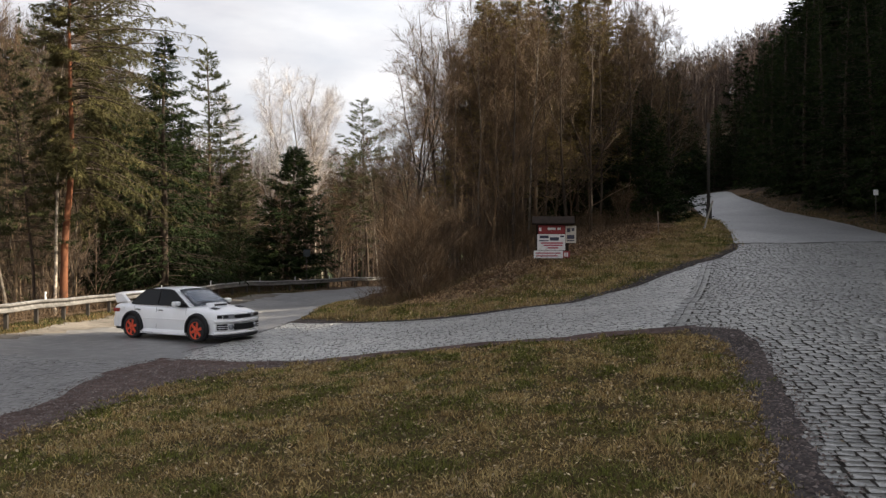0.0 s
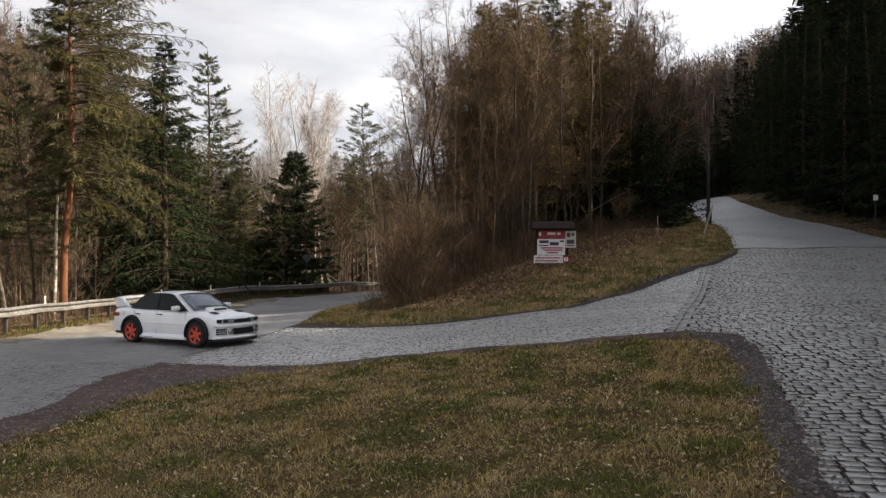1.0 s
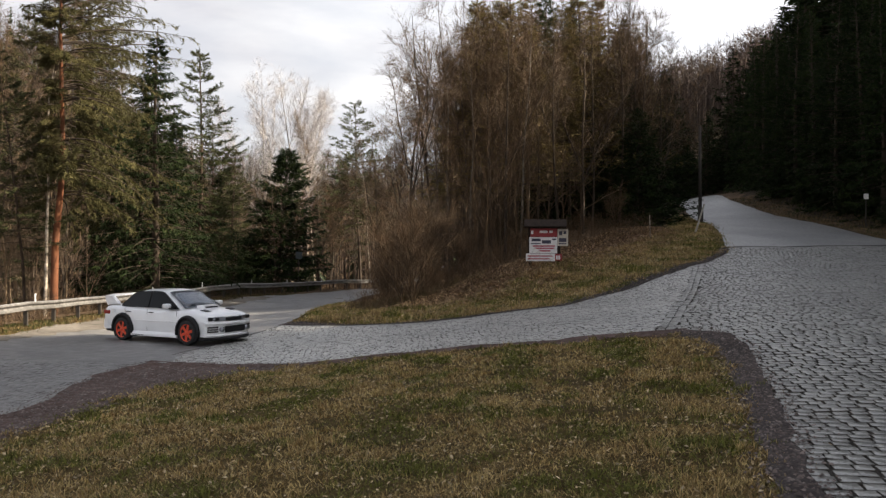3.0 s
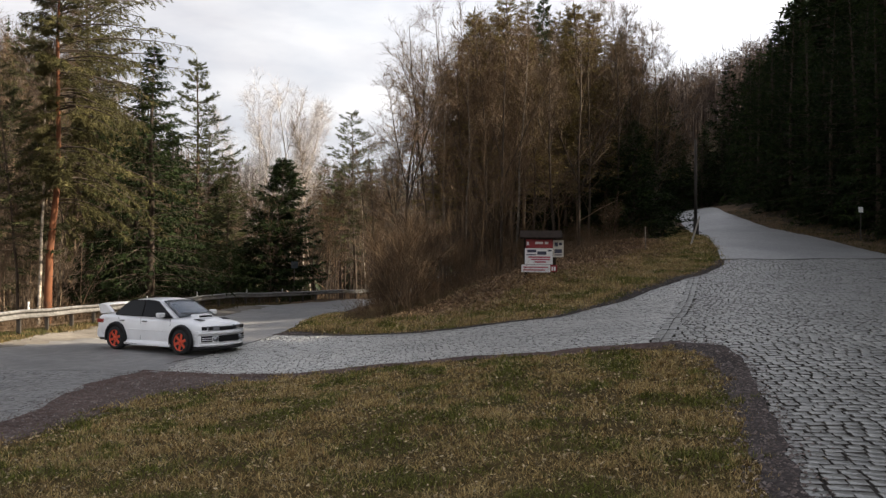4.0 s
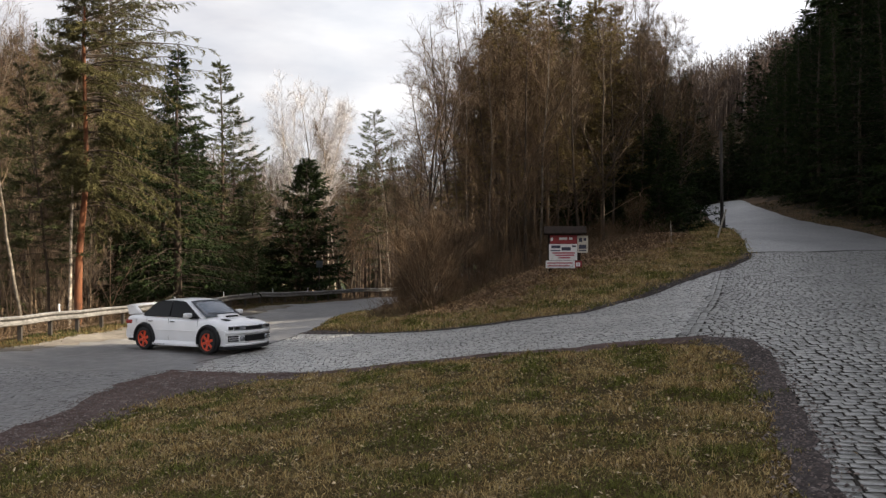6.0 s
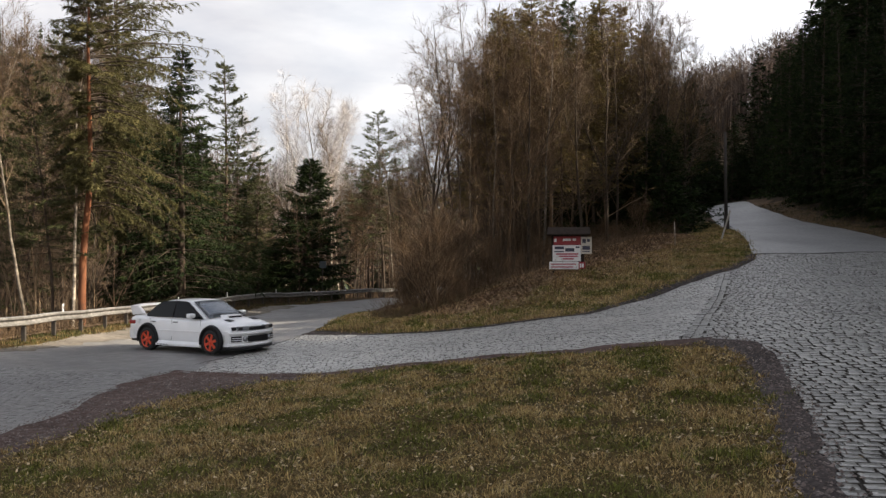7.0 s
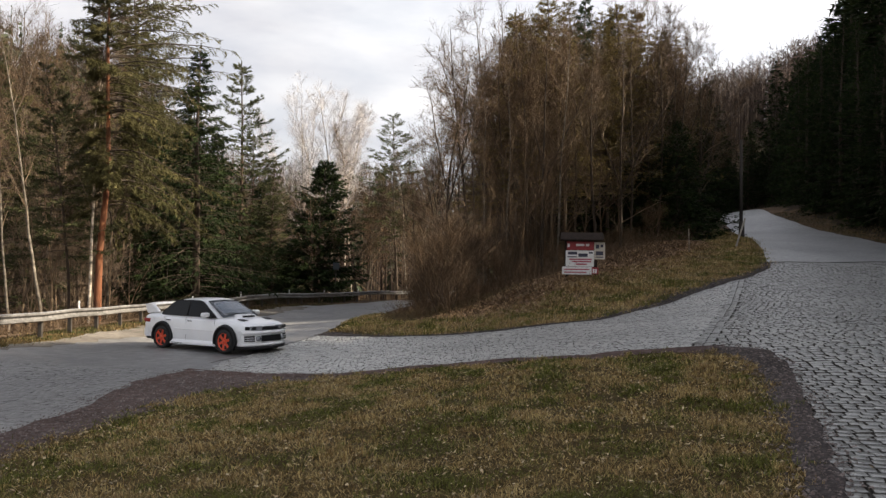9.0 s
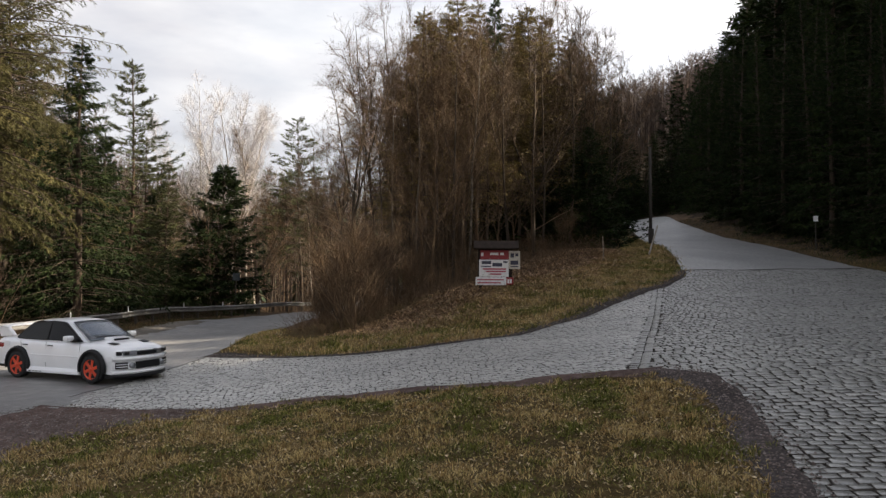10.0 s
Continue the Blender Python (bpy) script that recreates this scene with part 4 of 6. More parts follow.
# tall brown wood on the slope behind the birches
for i in range(26):
    px, d = -90 + (i * 61) % 240, 56 + (i * 13) % 36
    x, y = at(float(px), float(d))
    row = float(rng0.uniform(20, 130)) + 0.5 * max(px, 0)
    tree("bare_tree", BARE_FAR[i % 3], M["bark"], M["twig"], x, y, L_BARE, G_VALLEY, stature(px, d, row, (15, 17, 13)[i % 3]), i * 77.0, "crown", wide=.8)
x, y = at(503, 58)
tree("young_spruce", YOUNG, M["bark"], M["spruce"], x, y, "young dense dark green spruce behind the guard rail", G_VALLEY, stature(503, 58, 258, 10), 30, "needles", sink=0.0, wide=1.3)

# island between the two roads: spreading bare trees at its tip, birches, then conifers behind
for px, d, row, k, kind, ln in ((738, 33, 62, 0, "spread", (0, -4)), (772, 36, 12, 1, "spread", (0, -2)), (716, 40, 150, 1, "spread", (0, -3)), (800, 38, -20, 0, "spread", (0, 0)), (690, 44, 215, 0, "bare", (0, -3)),
                                (905, 33, 30, 0, "bare", (0, 0)), (835, 35, 20, 1, "bare", (0, 0)), (1000, 35, 40, 2, "bare", (0, 0)), (1060, 47, -30, 0, "bare", (0, 0)), (1100, 42, -25, 1, "bare", (0, 2)), (1150, 46, 25, 2, "bare", (0, 0)), (960, 36, 40, 1, "bare", (0, 0)), (870, 38, 15, 0, "bare", (0, 0)), (925, 37, 10, 2, "bare", (0, 0)), (1125, 50, -10, 0, "bare", (0, 0)), (880, 34, 60, 2, "bare", (0, 0)), (1172, 55, 78, 1, "bare", (0, 0)),
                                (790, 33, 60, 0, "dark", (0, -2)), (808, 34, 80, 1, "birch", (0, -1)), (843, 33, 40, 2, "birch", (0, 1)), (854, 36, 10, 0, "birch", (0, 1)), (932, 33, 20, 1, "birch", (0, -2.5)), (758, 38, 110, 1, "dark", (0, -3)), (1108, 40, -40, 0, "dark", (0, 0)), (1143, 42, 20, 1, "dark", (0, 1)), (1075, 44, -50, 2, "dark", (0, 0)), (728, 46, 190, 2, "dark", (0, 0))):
    x, y = at(px, d)
    tn = float(rng0.uniform(0, 360))
    tall = {"spread": (15, 16), "bare": (15, 17, 13)}.get(kind, (17, 15, 19))[k]
    s = stature(px, d, row, tall)
    if kind == "bare":
        ln = (float(rng0.normal(0, 3)), float(rng0.normal(0, 3)))
        # limbs in the shaded right half of the island take the darker bark colour
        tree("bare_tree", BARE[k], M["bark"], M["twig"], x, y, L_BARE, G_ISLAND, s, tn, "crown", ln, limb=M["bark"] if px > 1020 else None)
    elif kind == "spread":
        tree("bare_tree", SPREAD[k], M["bark"], M["twig"], x, y, "leafless tree with crooked spreading limbs and fine twigs", G_ISLAND, s, tn, "crown", ln)
    elif kind == "birch":
        tree("birch", BIRCH[k], M["birch_dull"], M["twig"], x, y, "slender leafless birch with dull greyish bark", G_ISLAND, s, tn, "crown", ln)
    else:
        # birch stems in dark bark: their shade is put into the colour
        tree("birch", BIRCH[k], M["bark"], M["twig"], x, y, "leafless birch, the shade put into its dark bark colour", G_ISLAND, s, tn, "crown", ln)
for i, (px, d, row, w) in enumerate(((856, 37, -8, 1.35), (920, 38, -45, 1.5), (888, 43, -5, 1.5), (985, 40, -10, 1.5), (1045, 42, -25, 1.5), (830, 44, 90, 1.1), (945, 38, 40, 1.2), (1085, 48, 30, 1.2), (1020, 40, 70, 1.1), (1130, 52, 60, 1.2), (870, 50, 0, 1.3), (960, 48, -30, 1.3), (1060, 54, -20, 1.3))):
    x, y = at(px, d)
    tree("larch", LARCH[i % 2], M["bark"], M["larch"], x, y, "olive-brown conifer with thin needles among bare trees", G_ISLAND, stature(px, d, row, (16, 18)[i % 2]), i * 71.0, "needles", wide=w)
for px, d, row, k, w in ((966, 46, -48, 0, 1.05), (1014, 50, -14, 2, .9), (1118, 58, 20, 0, 1.0), (805, 47, 190, 2, 1.0)):
    x, y = at(px, d)
    tree("spruce", SPRUCE[k], M["bark"], M["spruce"], x, y, L_SPRUCE, G_ISLAND, stature(px, d, row, (20, 22, 18)[k]), px * 1.9, "needles", wide=w)
for i, (px, d, s) in enumerate([(700, 26.5, .75), (722, 25.5, .9), (745, 25, .95), (768, 25.5, .45), (800, 27, .4), (838, 28.5, .42), (878, 30, .4), (915, 32, .45), (715, 31, .9), (780, 30, .95), (690, 30, .7), (850, 32, .7), (1060, 36, .5), (1100, 38, .5), (820, 31, .7), (960, 34, .5), (1010, 35, .5), (890, 34, .7), (1140, 40, .5), (735, 27, .8), (708, 28, .8), (760, 28, .8), (690, 27.5, .55), (930, 35, .6), (1035, 38, .5)]):
    x, y = at(px, d)
    s *= (0.62, 1.15, 0.8, 0.95)[i % 4]
    t = tree("shrub", SHRUB[i % 2], M["twig"], M["twig"], x, y, "leafless tangled brown shrub", "shrubs on the island", s, i * 57.0, "crown", (float(rng0.normal(0, 5)), float(rng0.normal(0, 5))))
    t["category"] = "shrub"

# fuller wood inside the island and behind the crest
for i in range(30):
    px, d = float(rng0.uniform(830, 1180)), float(rng0.uniform(36, 56))
    x, y = at(px, d)
    row = float(rng0.uniform(0, 160)) + 0.25 * max(px - 1080, 0)
    tree("bare_tree", BARE_FAR[i % 3], M["bark"], M["twig"], x, y, L_BARE, G_ISLAND, stature(px, d, row, (15, 17, 13)[i % 3]), i * 47.0, "crown", (0, float(rng0.normal(0, 2))))
for i, (px, d, row) in enumerate(((812, 30, 300), (835, 31, 240), (868, 31, 180), (898, 32, 190), (925, 32, 210), (950, 33, 200), (980, 34, 220), (786, 30, 345), (765, 29, 360), (1010, 35, 200), (1040, 36, 190), (855, 34, 130), (910, 35, 120), (945, 36, 110))):
    x, y = at(px, d)
    tree("bare_tree", BARE_FAR[i % 3], M["twig"], M["twig"], x, y, "thin leafless sapling in the undergrowth", G_ISLAND, stature(px, d, row, (15, 17, 13)[i % 3]), i * 59.0, "crown", wide=1.0)
for i in range(22):
    px, d = float(rng0.uniform(825, 985)), float(rng0.uniform(40, 58))
    x, y = at(px, d)
    tree("bare_tree", BARE_FAR[i % 3], M["bark"], M["twig"], x, y, L_BARE, G_ISLAND, stature(px, d, float(rng0.uniform(120, 300)), (15, 17, 13)[i % 3]), i * 39.0, "crown", wide=1.25)
# young spruces added as dark fill, standing for shade in the island's right half
for i in range(14):
    px, d = (960, 990, 1030, 1060, 1090, 1125, 1150, 1175, 975, 1010, 1045, 1080, 1110, 1140)[i], 40 + (i * 7) % 13
    x, y = at(px, d)
    tree("young_spruce", YOUNG_LOW, M["bark"], M["spruce"], x, y, "young shaded spruce among the bare trees", G_ISLAND, (.45, .6, .5, .7)[i % 4], i * 80.0, "needles", wide=1.2)
for i in range(14):
    px, d = 830 + (i * 47) % 320, 44 + (i * 5) % 13
    x, y = at(float(px), float(d))
    tree("bare_tree", BARE_FAR[i % 3], M["bark"], M["twig"], x, y, "tall leafless tree rising above the island wood", G_ISLAND, stature(px, d, float(rng0.uniform(-30, 50)) + 0.3 * max(px - 1080, 0), (15, 17, 13)[i % 3]), i * 83.0, "crown")
for i in range(12):
    px, d = 850 + (i * 67) % 310, 46 + (i * 5) % 13
    x, y = at(float(px), float(d))
    row = float(rng0.uniform(-15, 80))
    tree("larch", LARCH[i % 2], M["bark"], M["larch"], x, y, "tall olive-brown conifer with thin needles", G_ISLAND, stature(px, d, row, (16, 18)[i % 2]), i * 71.0, "needles", wide=1.25)
# more spruces added to darken the island wood where deep shade lies
for i in range(26):
    px, d = 1000 + (i * 41) % 150, 42 + (i * 7) % 16
    x, y = at(float(px), float(d))
    row = float(rng0.uniform(120, 250))
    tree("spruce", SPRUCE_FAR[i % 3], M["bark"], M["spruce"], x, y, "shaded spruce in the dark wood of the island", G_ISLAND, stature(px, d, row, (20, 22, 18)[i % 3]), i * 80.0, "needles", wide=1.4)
for i in range(26):
    px, d = 1160 + (i * 37) % 150, 84 + (i * 11) % 26
    x, y = at(px, d)
    s = stature(px, d, float(rng0.uniform(95, 150) if px < 1205 else rng0.uniform(170, 270)), (20, 22, 18)[i % 3])
    if s > 0.15:
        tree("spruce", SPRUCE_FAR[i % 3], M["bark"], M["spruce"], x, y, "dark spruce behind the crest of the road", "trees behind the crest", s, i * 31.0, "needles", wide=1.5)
for i in range(9):
    px, d = 1180 + (i * 29) % 130, 84 + (i * 13) % 30
    x, y = at(px, d)
    tree("bare_tree", BARE_FAR[i % 3], M["bark"], M["twig"], x, y, L_BARE, "trees behind the crest", float(rng0.uniform(.55, .85)), i * 61.0, "crown")

# spruces on the bank beyond the upper road, going on past the view towards the sun
i = 0
SKYLINE = ((1290, 90), (1330, 72), (1385, 42), (1400, 0), (1430, -60), (1600, -500), (2400, -4000))
for j, y in enumerate(np.arange(12, 78, 1.5)):
    x = float(np.interp(y, ROAD_R[:, 1], ROAD_R[:, 0])) + 3.0 + (j % 2) * 1.6 + float(rng0.uniform(-.4, .6))
    top = 1.65 + (441 - np.interp(784 + 1385.7 * x / y, *zip(*SKYLINE))) / 1385.7 * y
    s = min((top - float(height(x, y))) / (14, 15, 12)[j % 3], float(rng0.uniform(.75, 1.05)))
    if s > 0.2:
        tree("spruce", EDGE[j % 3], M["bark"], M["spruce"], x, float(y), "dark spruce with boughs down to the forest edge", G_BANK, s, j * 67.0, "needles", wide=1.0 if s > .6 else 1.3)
# spruces added on the slope above, beyond the view, to shade the crest woods
for i in range(24):
    x, y = 50 + (i % 4) * 6 + float(rng0.uniform(-1, 1)), 58 + (i // 4) * 9 + float(rng0.uniform(-2, 2))
    tree("spruce", SPRUCE_FAR[i % 3], M["bark"], M["spruce"], x, y, "tall spruce added out of view to shade the crest woods", G_BANK, 1.35, i * 41.0, "needles", wide=1.4)
# three unseen spruces added to close a sun gap over the hairpin arm
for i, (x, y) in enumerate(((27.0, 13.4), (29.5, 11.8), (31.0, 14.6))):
    tree("spruce", SPRUCE_FAR[i], M["bark"], M["spruce"], x, y, "tall dark spruce casting shade along the forest edge", G_BANK, 1.32, i * 50.0, "needles", wide=1.4)
# low regrowth along the road edge
for j, y in enumerate(np.arange(13, 76, 1.15)):
    x = float(np.interp(y, ROAD_R[:, 1], ROAD_R[:, 0])) + float(rng0.uniform(2.0, 3.6))
    tree("young_spruce", REGROWTH, M["bark"], M["spruce"], x, float(y), "knee-high spruce regrowth at the forest edge", G_BANK, float(rng0.uniform(.5, 1.2)), j * 67.0, "needles", wide=1.3)
# back rows; those past the view are unseen and added for their shade
for y in np.arange(-14, 92, 4.2):
    for row in range(1, 4):
        x = float(np.interp(y, ROAD_R[:, 1], ROAD_R[:, 0])) + (8.0 if y < 34 else 7.0) + row * 4.6 + float(rng0.uniform(-1.4, 1.4))
        yy = float(y + rng0.uniform(-1.6, 1.6))
        k = i % 3
        i += 1
        col = 784 + 1385.7 * x / yy
        if yy > 2 and col < 1300:
            continue
        if yy < 2:
            col = 2400
        top = 1.65 + (441 - np.interp(col, *zip(*SKYLINE))) / 1385.7 * max(yy, 12)     # forest edge profile, lower towards the gap
        # heights follow the sun's slope, so the rows cast shade to the left road
        s = min((top - float(height(x, yy))) / (20, 22, 18)[k], (((x + float(np.interp(yy, [14, 18, 20, 31, 33, 40], [11, 11, 9.5, 8.2, 7.8, 7.5]))) * 0.7265 - 0.6 - float(height(x, yy))) * float(rng0.uniform(.95, 1.05)) if 14 < yy < 70 else 27 * float(rng0.uniform(.92, 1.08))) / (20, 22, 18)[k])
        if s < 0.25:
            continue
        tree("spruce", SPRUCE_FAR[k], M["bark"], M["spruce"], x, yy, "tall dark spruce casting shade along the forest edge", G_BANK, s, float(rng0.uniform(0, 360)), "needles", wide=1.5 if s > .7 else 1.7)


# far wooded hills
def far_wood(name, mat, label, count, seed, az0, az1, d0, d1, h, conifer):
    rng = np.random.default_rng(seed)
    az = np.radians(rng.uniform(az0, az1, count))
    d = rng.uniform(d0, d1, count)
    x, y = d * np.sin(az), d * np.cos(az)
    z = height(x, y)
    hh = h * rng.uniform(0.7, 1.15, count)
    ch = []
    base = np.c_[x, y, z - 0.5]
    tv, tq, tp = tubes(base, np.tile([0, 0, 1.0], (count, 1)), hh, np.full(count, 0.16), np.full(count, 0.03), 3, 3, rng, 0.03)
    ch.append((tv, tq))
    n = 19
    f = rng.uniform(0.12 if conifer else 0.3, 1, (count, n))
    s, _ = along(tp, f)
    a = rng.random((count, n)) * 6.283
    rel = 1 - f
    ln = hh[:, None] * (0.20 * rel + 0.02 if conifer else 0.22 * rel ** 0.6 + 0.03)
    up = -0.25 if conifer else 1.0
    dr = np.stack([np.cos(a), np.sin(a), np.full_like(a, up)], -1)
    if conifer:
        sv, sf = sprays(s.reshape(-1, 3), dr.reshape(-1, 3), (ln * 1.1).ravel(), rng, 1, 0.7)
        ch.append((sv, sf))
    else:
        rv, rq, rp = ribbons(s.reshape(-1, 3), dr.reshape(-1, 3), ln.ravel(), 0.045, rng, 2, 0.2)
        ch.append((rv, rq))
        s2, d2 = along(rp, rng.uniform(.2, 1, (len(rp), 3)))
        rv, rq, _ = ribbons(s2.reshape(-1, 3), d2.reshape(-1, 3) + rng.normal(0, .6, (len(rp) * 3, 3)), np.full(len(rp) * 3, 1.3), 0.035, rng, 1)
        ch.append((rv, rq))
    return tagged(linked(name, mesh_of(name, *merge(ch)), mat), label, "woods", kind="stuff")


far_wood("far_bare_woods", M["far_bare"], "distant leafless brown woods on the hillsides", 1500, 5, -38, 13, 98, 235, 15, False)
far_wood("ridge_woods", M["far_bare"], "leafless grey-brown woods on the ridge", 1100, 15, 13, 27, 150, 245, 13, False)
far_wood("far_conifer_woods", M["far_green"], "distant dark conifers on the hillsides", 420, 6, -36, 14, 115, 240, 16, True)


# ---- guard rail ----
def smooth_line(pts, step):
    p = np.asarray(pts, float)
    s = np.r_[0, np.cumsum(np.hypot(*np.diff(p, axis=0).T))]
    q = np.arange(0, s[-1], step)
    t = np.interp(q, s, np.arange(len(p)))
    i = np.clip(t.astype(int), 0, len(p) - 2)
    u = (t - i)[:, None]
    p0, p1, p2, p3 = p[np.maximum(i - 1, 0)], p[i], p[i + 1], p[np.minimum(i + 2, len(p) - 1)]
    return 0.5 * (2 * p1 + (p2 - p0) * u + (2 * p0 - 5 * p1 + 4 * p2 - p3) * u * u + (3 * p1 - p0 - 3 * p2 + p3) * u ** 3)


def guard_rail():
    base = thing("guard_rail", pose(-12.2, 21.5, float(height(-12.2, 21.5))), "weathered galvanised steel guard rail along the road", "guard rail", kind="structure")
    bpy.context.view_layer.update()
    inv = base.matrix_world.inverted()
    line = smooth_line(RAIL[1:9], 2.0)
    prof = [(0.0, 0.138), (0.05, 0.132), (0.085, 0.11), (0.085, 0.066), (0.015, 0.05), (0.0, 0.0), (0.015, -0.045), (0.085, -0.066), (0.085, -0.11), (0.05, -0.132), (0.0, -0.138)]
    for j in range(0, len(line) - 2, 2):
        seg = line[j:j + 3]
        bm = bmesh.new()
        rows = []
        for k, (x, y) in enumerate(seg):
            a, b = seg[max(k - 1, 0)], seg[min(k + 1, 2)]
            t = Vector((b[0] - a[0], b[1] - a[1], 0)).normalized()
            nrm = Vector((t.y, -t.x, 0))
            z = float(height(x, y)) + 0.60
            ext = t * (0.04 if k == 2 else 0.0)
            ring = [bm.verts.new(Vector((x, y, z)) + nrm * (o + (0.004 if j % 4 else 0)) + ext + Vector((0, 0, h))) for o, h in prof]
            ring += [bm.verts.new(Vector((x, y, z)) + nrm * (o - 0.004 + (0.004 if j % 4 else 0)) + ext + Vector((0, 0, h * 0.98))) for o, h in reversed(prof)]
            rows.append(ring)
        for r0, r1 in zip(rows, rows[1:]):
            n = len(r0)
            for i in range(n):
                bm.faces.new((r0[i], r0[(i + 1) % n], r1[(i + 1) % n], r1[i]))
        for r in (rows[0], rows[-1]):
            n = len(r) // 2
            for i in range(n - 1):
                bm.faces.new((r[i], r[i + 1], r[2 * n - 2 - i], r[2 * n - 1 - i]))
        bmesh.ops.transform(bm, matrix=inv, verts=bm.verts)
        part("beam", bm, M["zinc"], base)
    for x, y in line[::1]:
        bm = bmesh.new()
        z = float(height(x, y))
        vs = box(bm, (x - 0.12, y - 0.04, z - 0.3), (x - 0.005, y + 0.04, z + 0.70), 0.008)
        bmesh.ops.transform(bm, matrix=inv, verts=bm.verts)
        part("post", bm, M["rust_zinc"], base)


guard_rail()


# ---- grass, leaves ----
MEADOW = [(0.98, -6), (1.64, 0), (2.36, 5.2), (3.38, 8.4), (4.08, 11.2), (4.06, 12.4), (3.5, 13.03), (2, 13.03), (0, 13.84), (-2.2, 14.42), (-3.8, 13.75), (-4.55, 12.2), (-4.8, 10.5), (-5.1, 9.0), (-5.0, 7), (-5.1, 3), (-5.6, -6)]
ISLAND = [(-3.85, 23.7), (-3.15, 22.85), (-2.1, 21.5), (0.7, 20.6), (3.1, 20.4), (4.88, 22.15), (6.8, 24.15), (8.55, 26.15), (10.03, 28.0), (10.98, 29.95), (11.95, 33.1), (12.9, 36.5), (15.3, 45), (18, 57), (16.8, 57), (14, 45), (11, 36.5), (8.5, 32), (6.3, 29.2), (3.7, 26.4), (1.7, 24.4), (0, 23.6), (-2.2, 24.2), (-3.4, 27), (-4.1, 34), (-4.5, 28)]
LITTER = [(2.4, 23.2), (4.6, 25.2), (7.2, 28.0), (9.3, 31), (11.3, 36.5), (10, 38), (6, 33.5), (3, 30), (0, 26.5), (-1.8, 24.8), (0, 23.2)]
RAILSIDE = [(-11.6, 12), (-11.45, 21.5), (-12.1, 34), (-11.0, 44), (-9.1, 52), (-10.3, 52), (-12.3, 44), (-13.6, 34), (-13.0, 21.5), (-13.4, 12)]
BANK_EDGE = [(20.1, 36), (21, 42), (21.9, 50), (23.3, 62), (25.6, 62), (24.6, 50), (24, 42), (23.2, 36), (21, 29), (16.6, 15), (14.2, 13), (16.2, 20)]


def scatter(poly, n, rng, soft=0.22):
    p = np.array(poly)
    out = np.empty((0, 2))
    while len(out) < n:
        c = rng.uniform(p.min(0), p.max(0), (n, 2))
        c = c[inside(c[:, 0] + rng.normal(0, soft, len(c)), c[:, 1] + rng.normal(0, soft, len(c)), poly)]
        out = np.concatenate([out, c])
    return out[:n]


def blades(name, poly, n, lo, hi, w, mat, label, seed, near=0.0, clump=0.0, flat=0.7, tufts=0):
    rng = np.random.default_rng(seed)
    c = scatter(poly, n, rng)
    if tufts:
        c = np.repeat(c[:tufts], n // tufts, 0)
        c = c + rng.normal(0, 0.035, c.shape)
    if clump:
        k = rng.random(len(c)) < wave(c[:, 0], c[:, 1], 0.55, 1.0) * clump + 0.62
        c = c[k]
    n = len(c)
    if near:
        far = np.hypot(c[:, 0], c[:, 1])
        k = rng.random(n) < np.clip(near / far, 0.22, 1)
        c = c[k]
        n = len(c)
    far = np.hypot(c[:, 0], c[:, 1])
    z = height(c[:, 0], c[:, 1])
    a = rng.random(n) * 6.283
    L = rng.uniform(lo, hi, n) * (1 + 0.45 * wave(c[:, 0], c[:, 1], 0.5, 3.0))
    lean = np.abs(rng.normal(flat, 0.6, n))
    tip = np.c_[np.cos(a) * lean, np.sin(a) * lean, np.ones(n)]
    tip = tip / np.linalg.norm(tip, axis=1)[:, None] * L[:, None]
    b = a + rng.uniform(0.8, 2.2, n)
    ww = w * np.clip(far / 6, 0.8, 2.6)
    side = np.c_[np.cos(b), np.sin(b), np.zeros(n)] * ww[:, None]
    base = np.c_[c, z - 0.006]
    mid = base + tip * 0.55 + np.c_[np.zeros((n, 2)), L * 0.10]
    v = np.stack([base - side, base + side, mid + side * 0.7, base + tip, mid - side * 0.7], 1).reshape(-1, 3)
    f = (np.arange(n) * 5)[:, None] + np.array([[0, 1, 2, 4]])
    t = (np.arange(n) * 5)[:, None] + np.array([[4, 2, 3]])
    return tagged(linked(name, mesh_of(name, v, [t, f]), mat), label, "grass", kind="stuff")


blades("meadow_grass", MEADOW, 500000, 0.025, 0.08, 0.0038, M["meadow"], "short dry and greening meadow grass", 1, 6.0, 0.5, 1.9)
blades("green_tufts", MEADOW, 20000, 0.04, 0.10, 0.003, M["verge_grass"], "scattered longer grass tufts in the meadow", 2, 0, 1.4)
blades("tussocks", MEADOW, 84000, 0.04, 0.095, 0.003, M["meadow"], "uneven tussocks of dry grass in the meadow", 31, 0, 0, 1.1, 2400)
blades("verge_grass", ISLAND, 75000, 0.05, 0.16, 0.0035, M["verge_grass"], "rough yellow-green grass on the island bank", 3)
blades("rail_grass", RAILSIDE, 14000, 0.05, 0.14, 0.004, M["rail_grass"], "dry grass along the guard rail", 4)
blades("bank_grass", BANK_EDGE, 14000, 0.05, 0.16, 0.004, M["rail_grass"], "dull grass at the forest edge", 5)


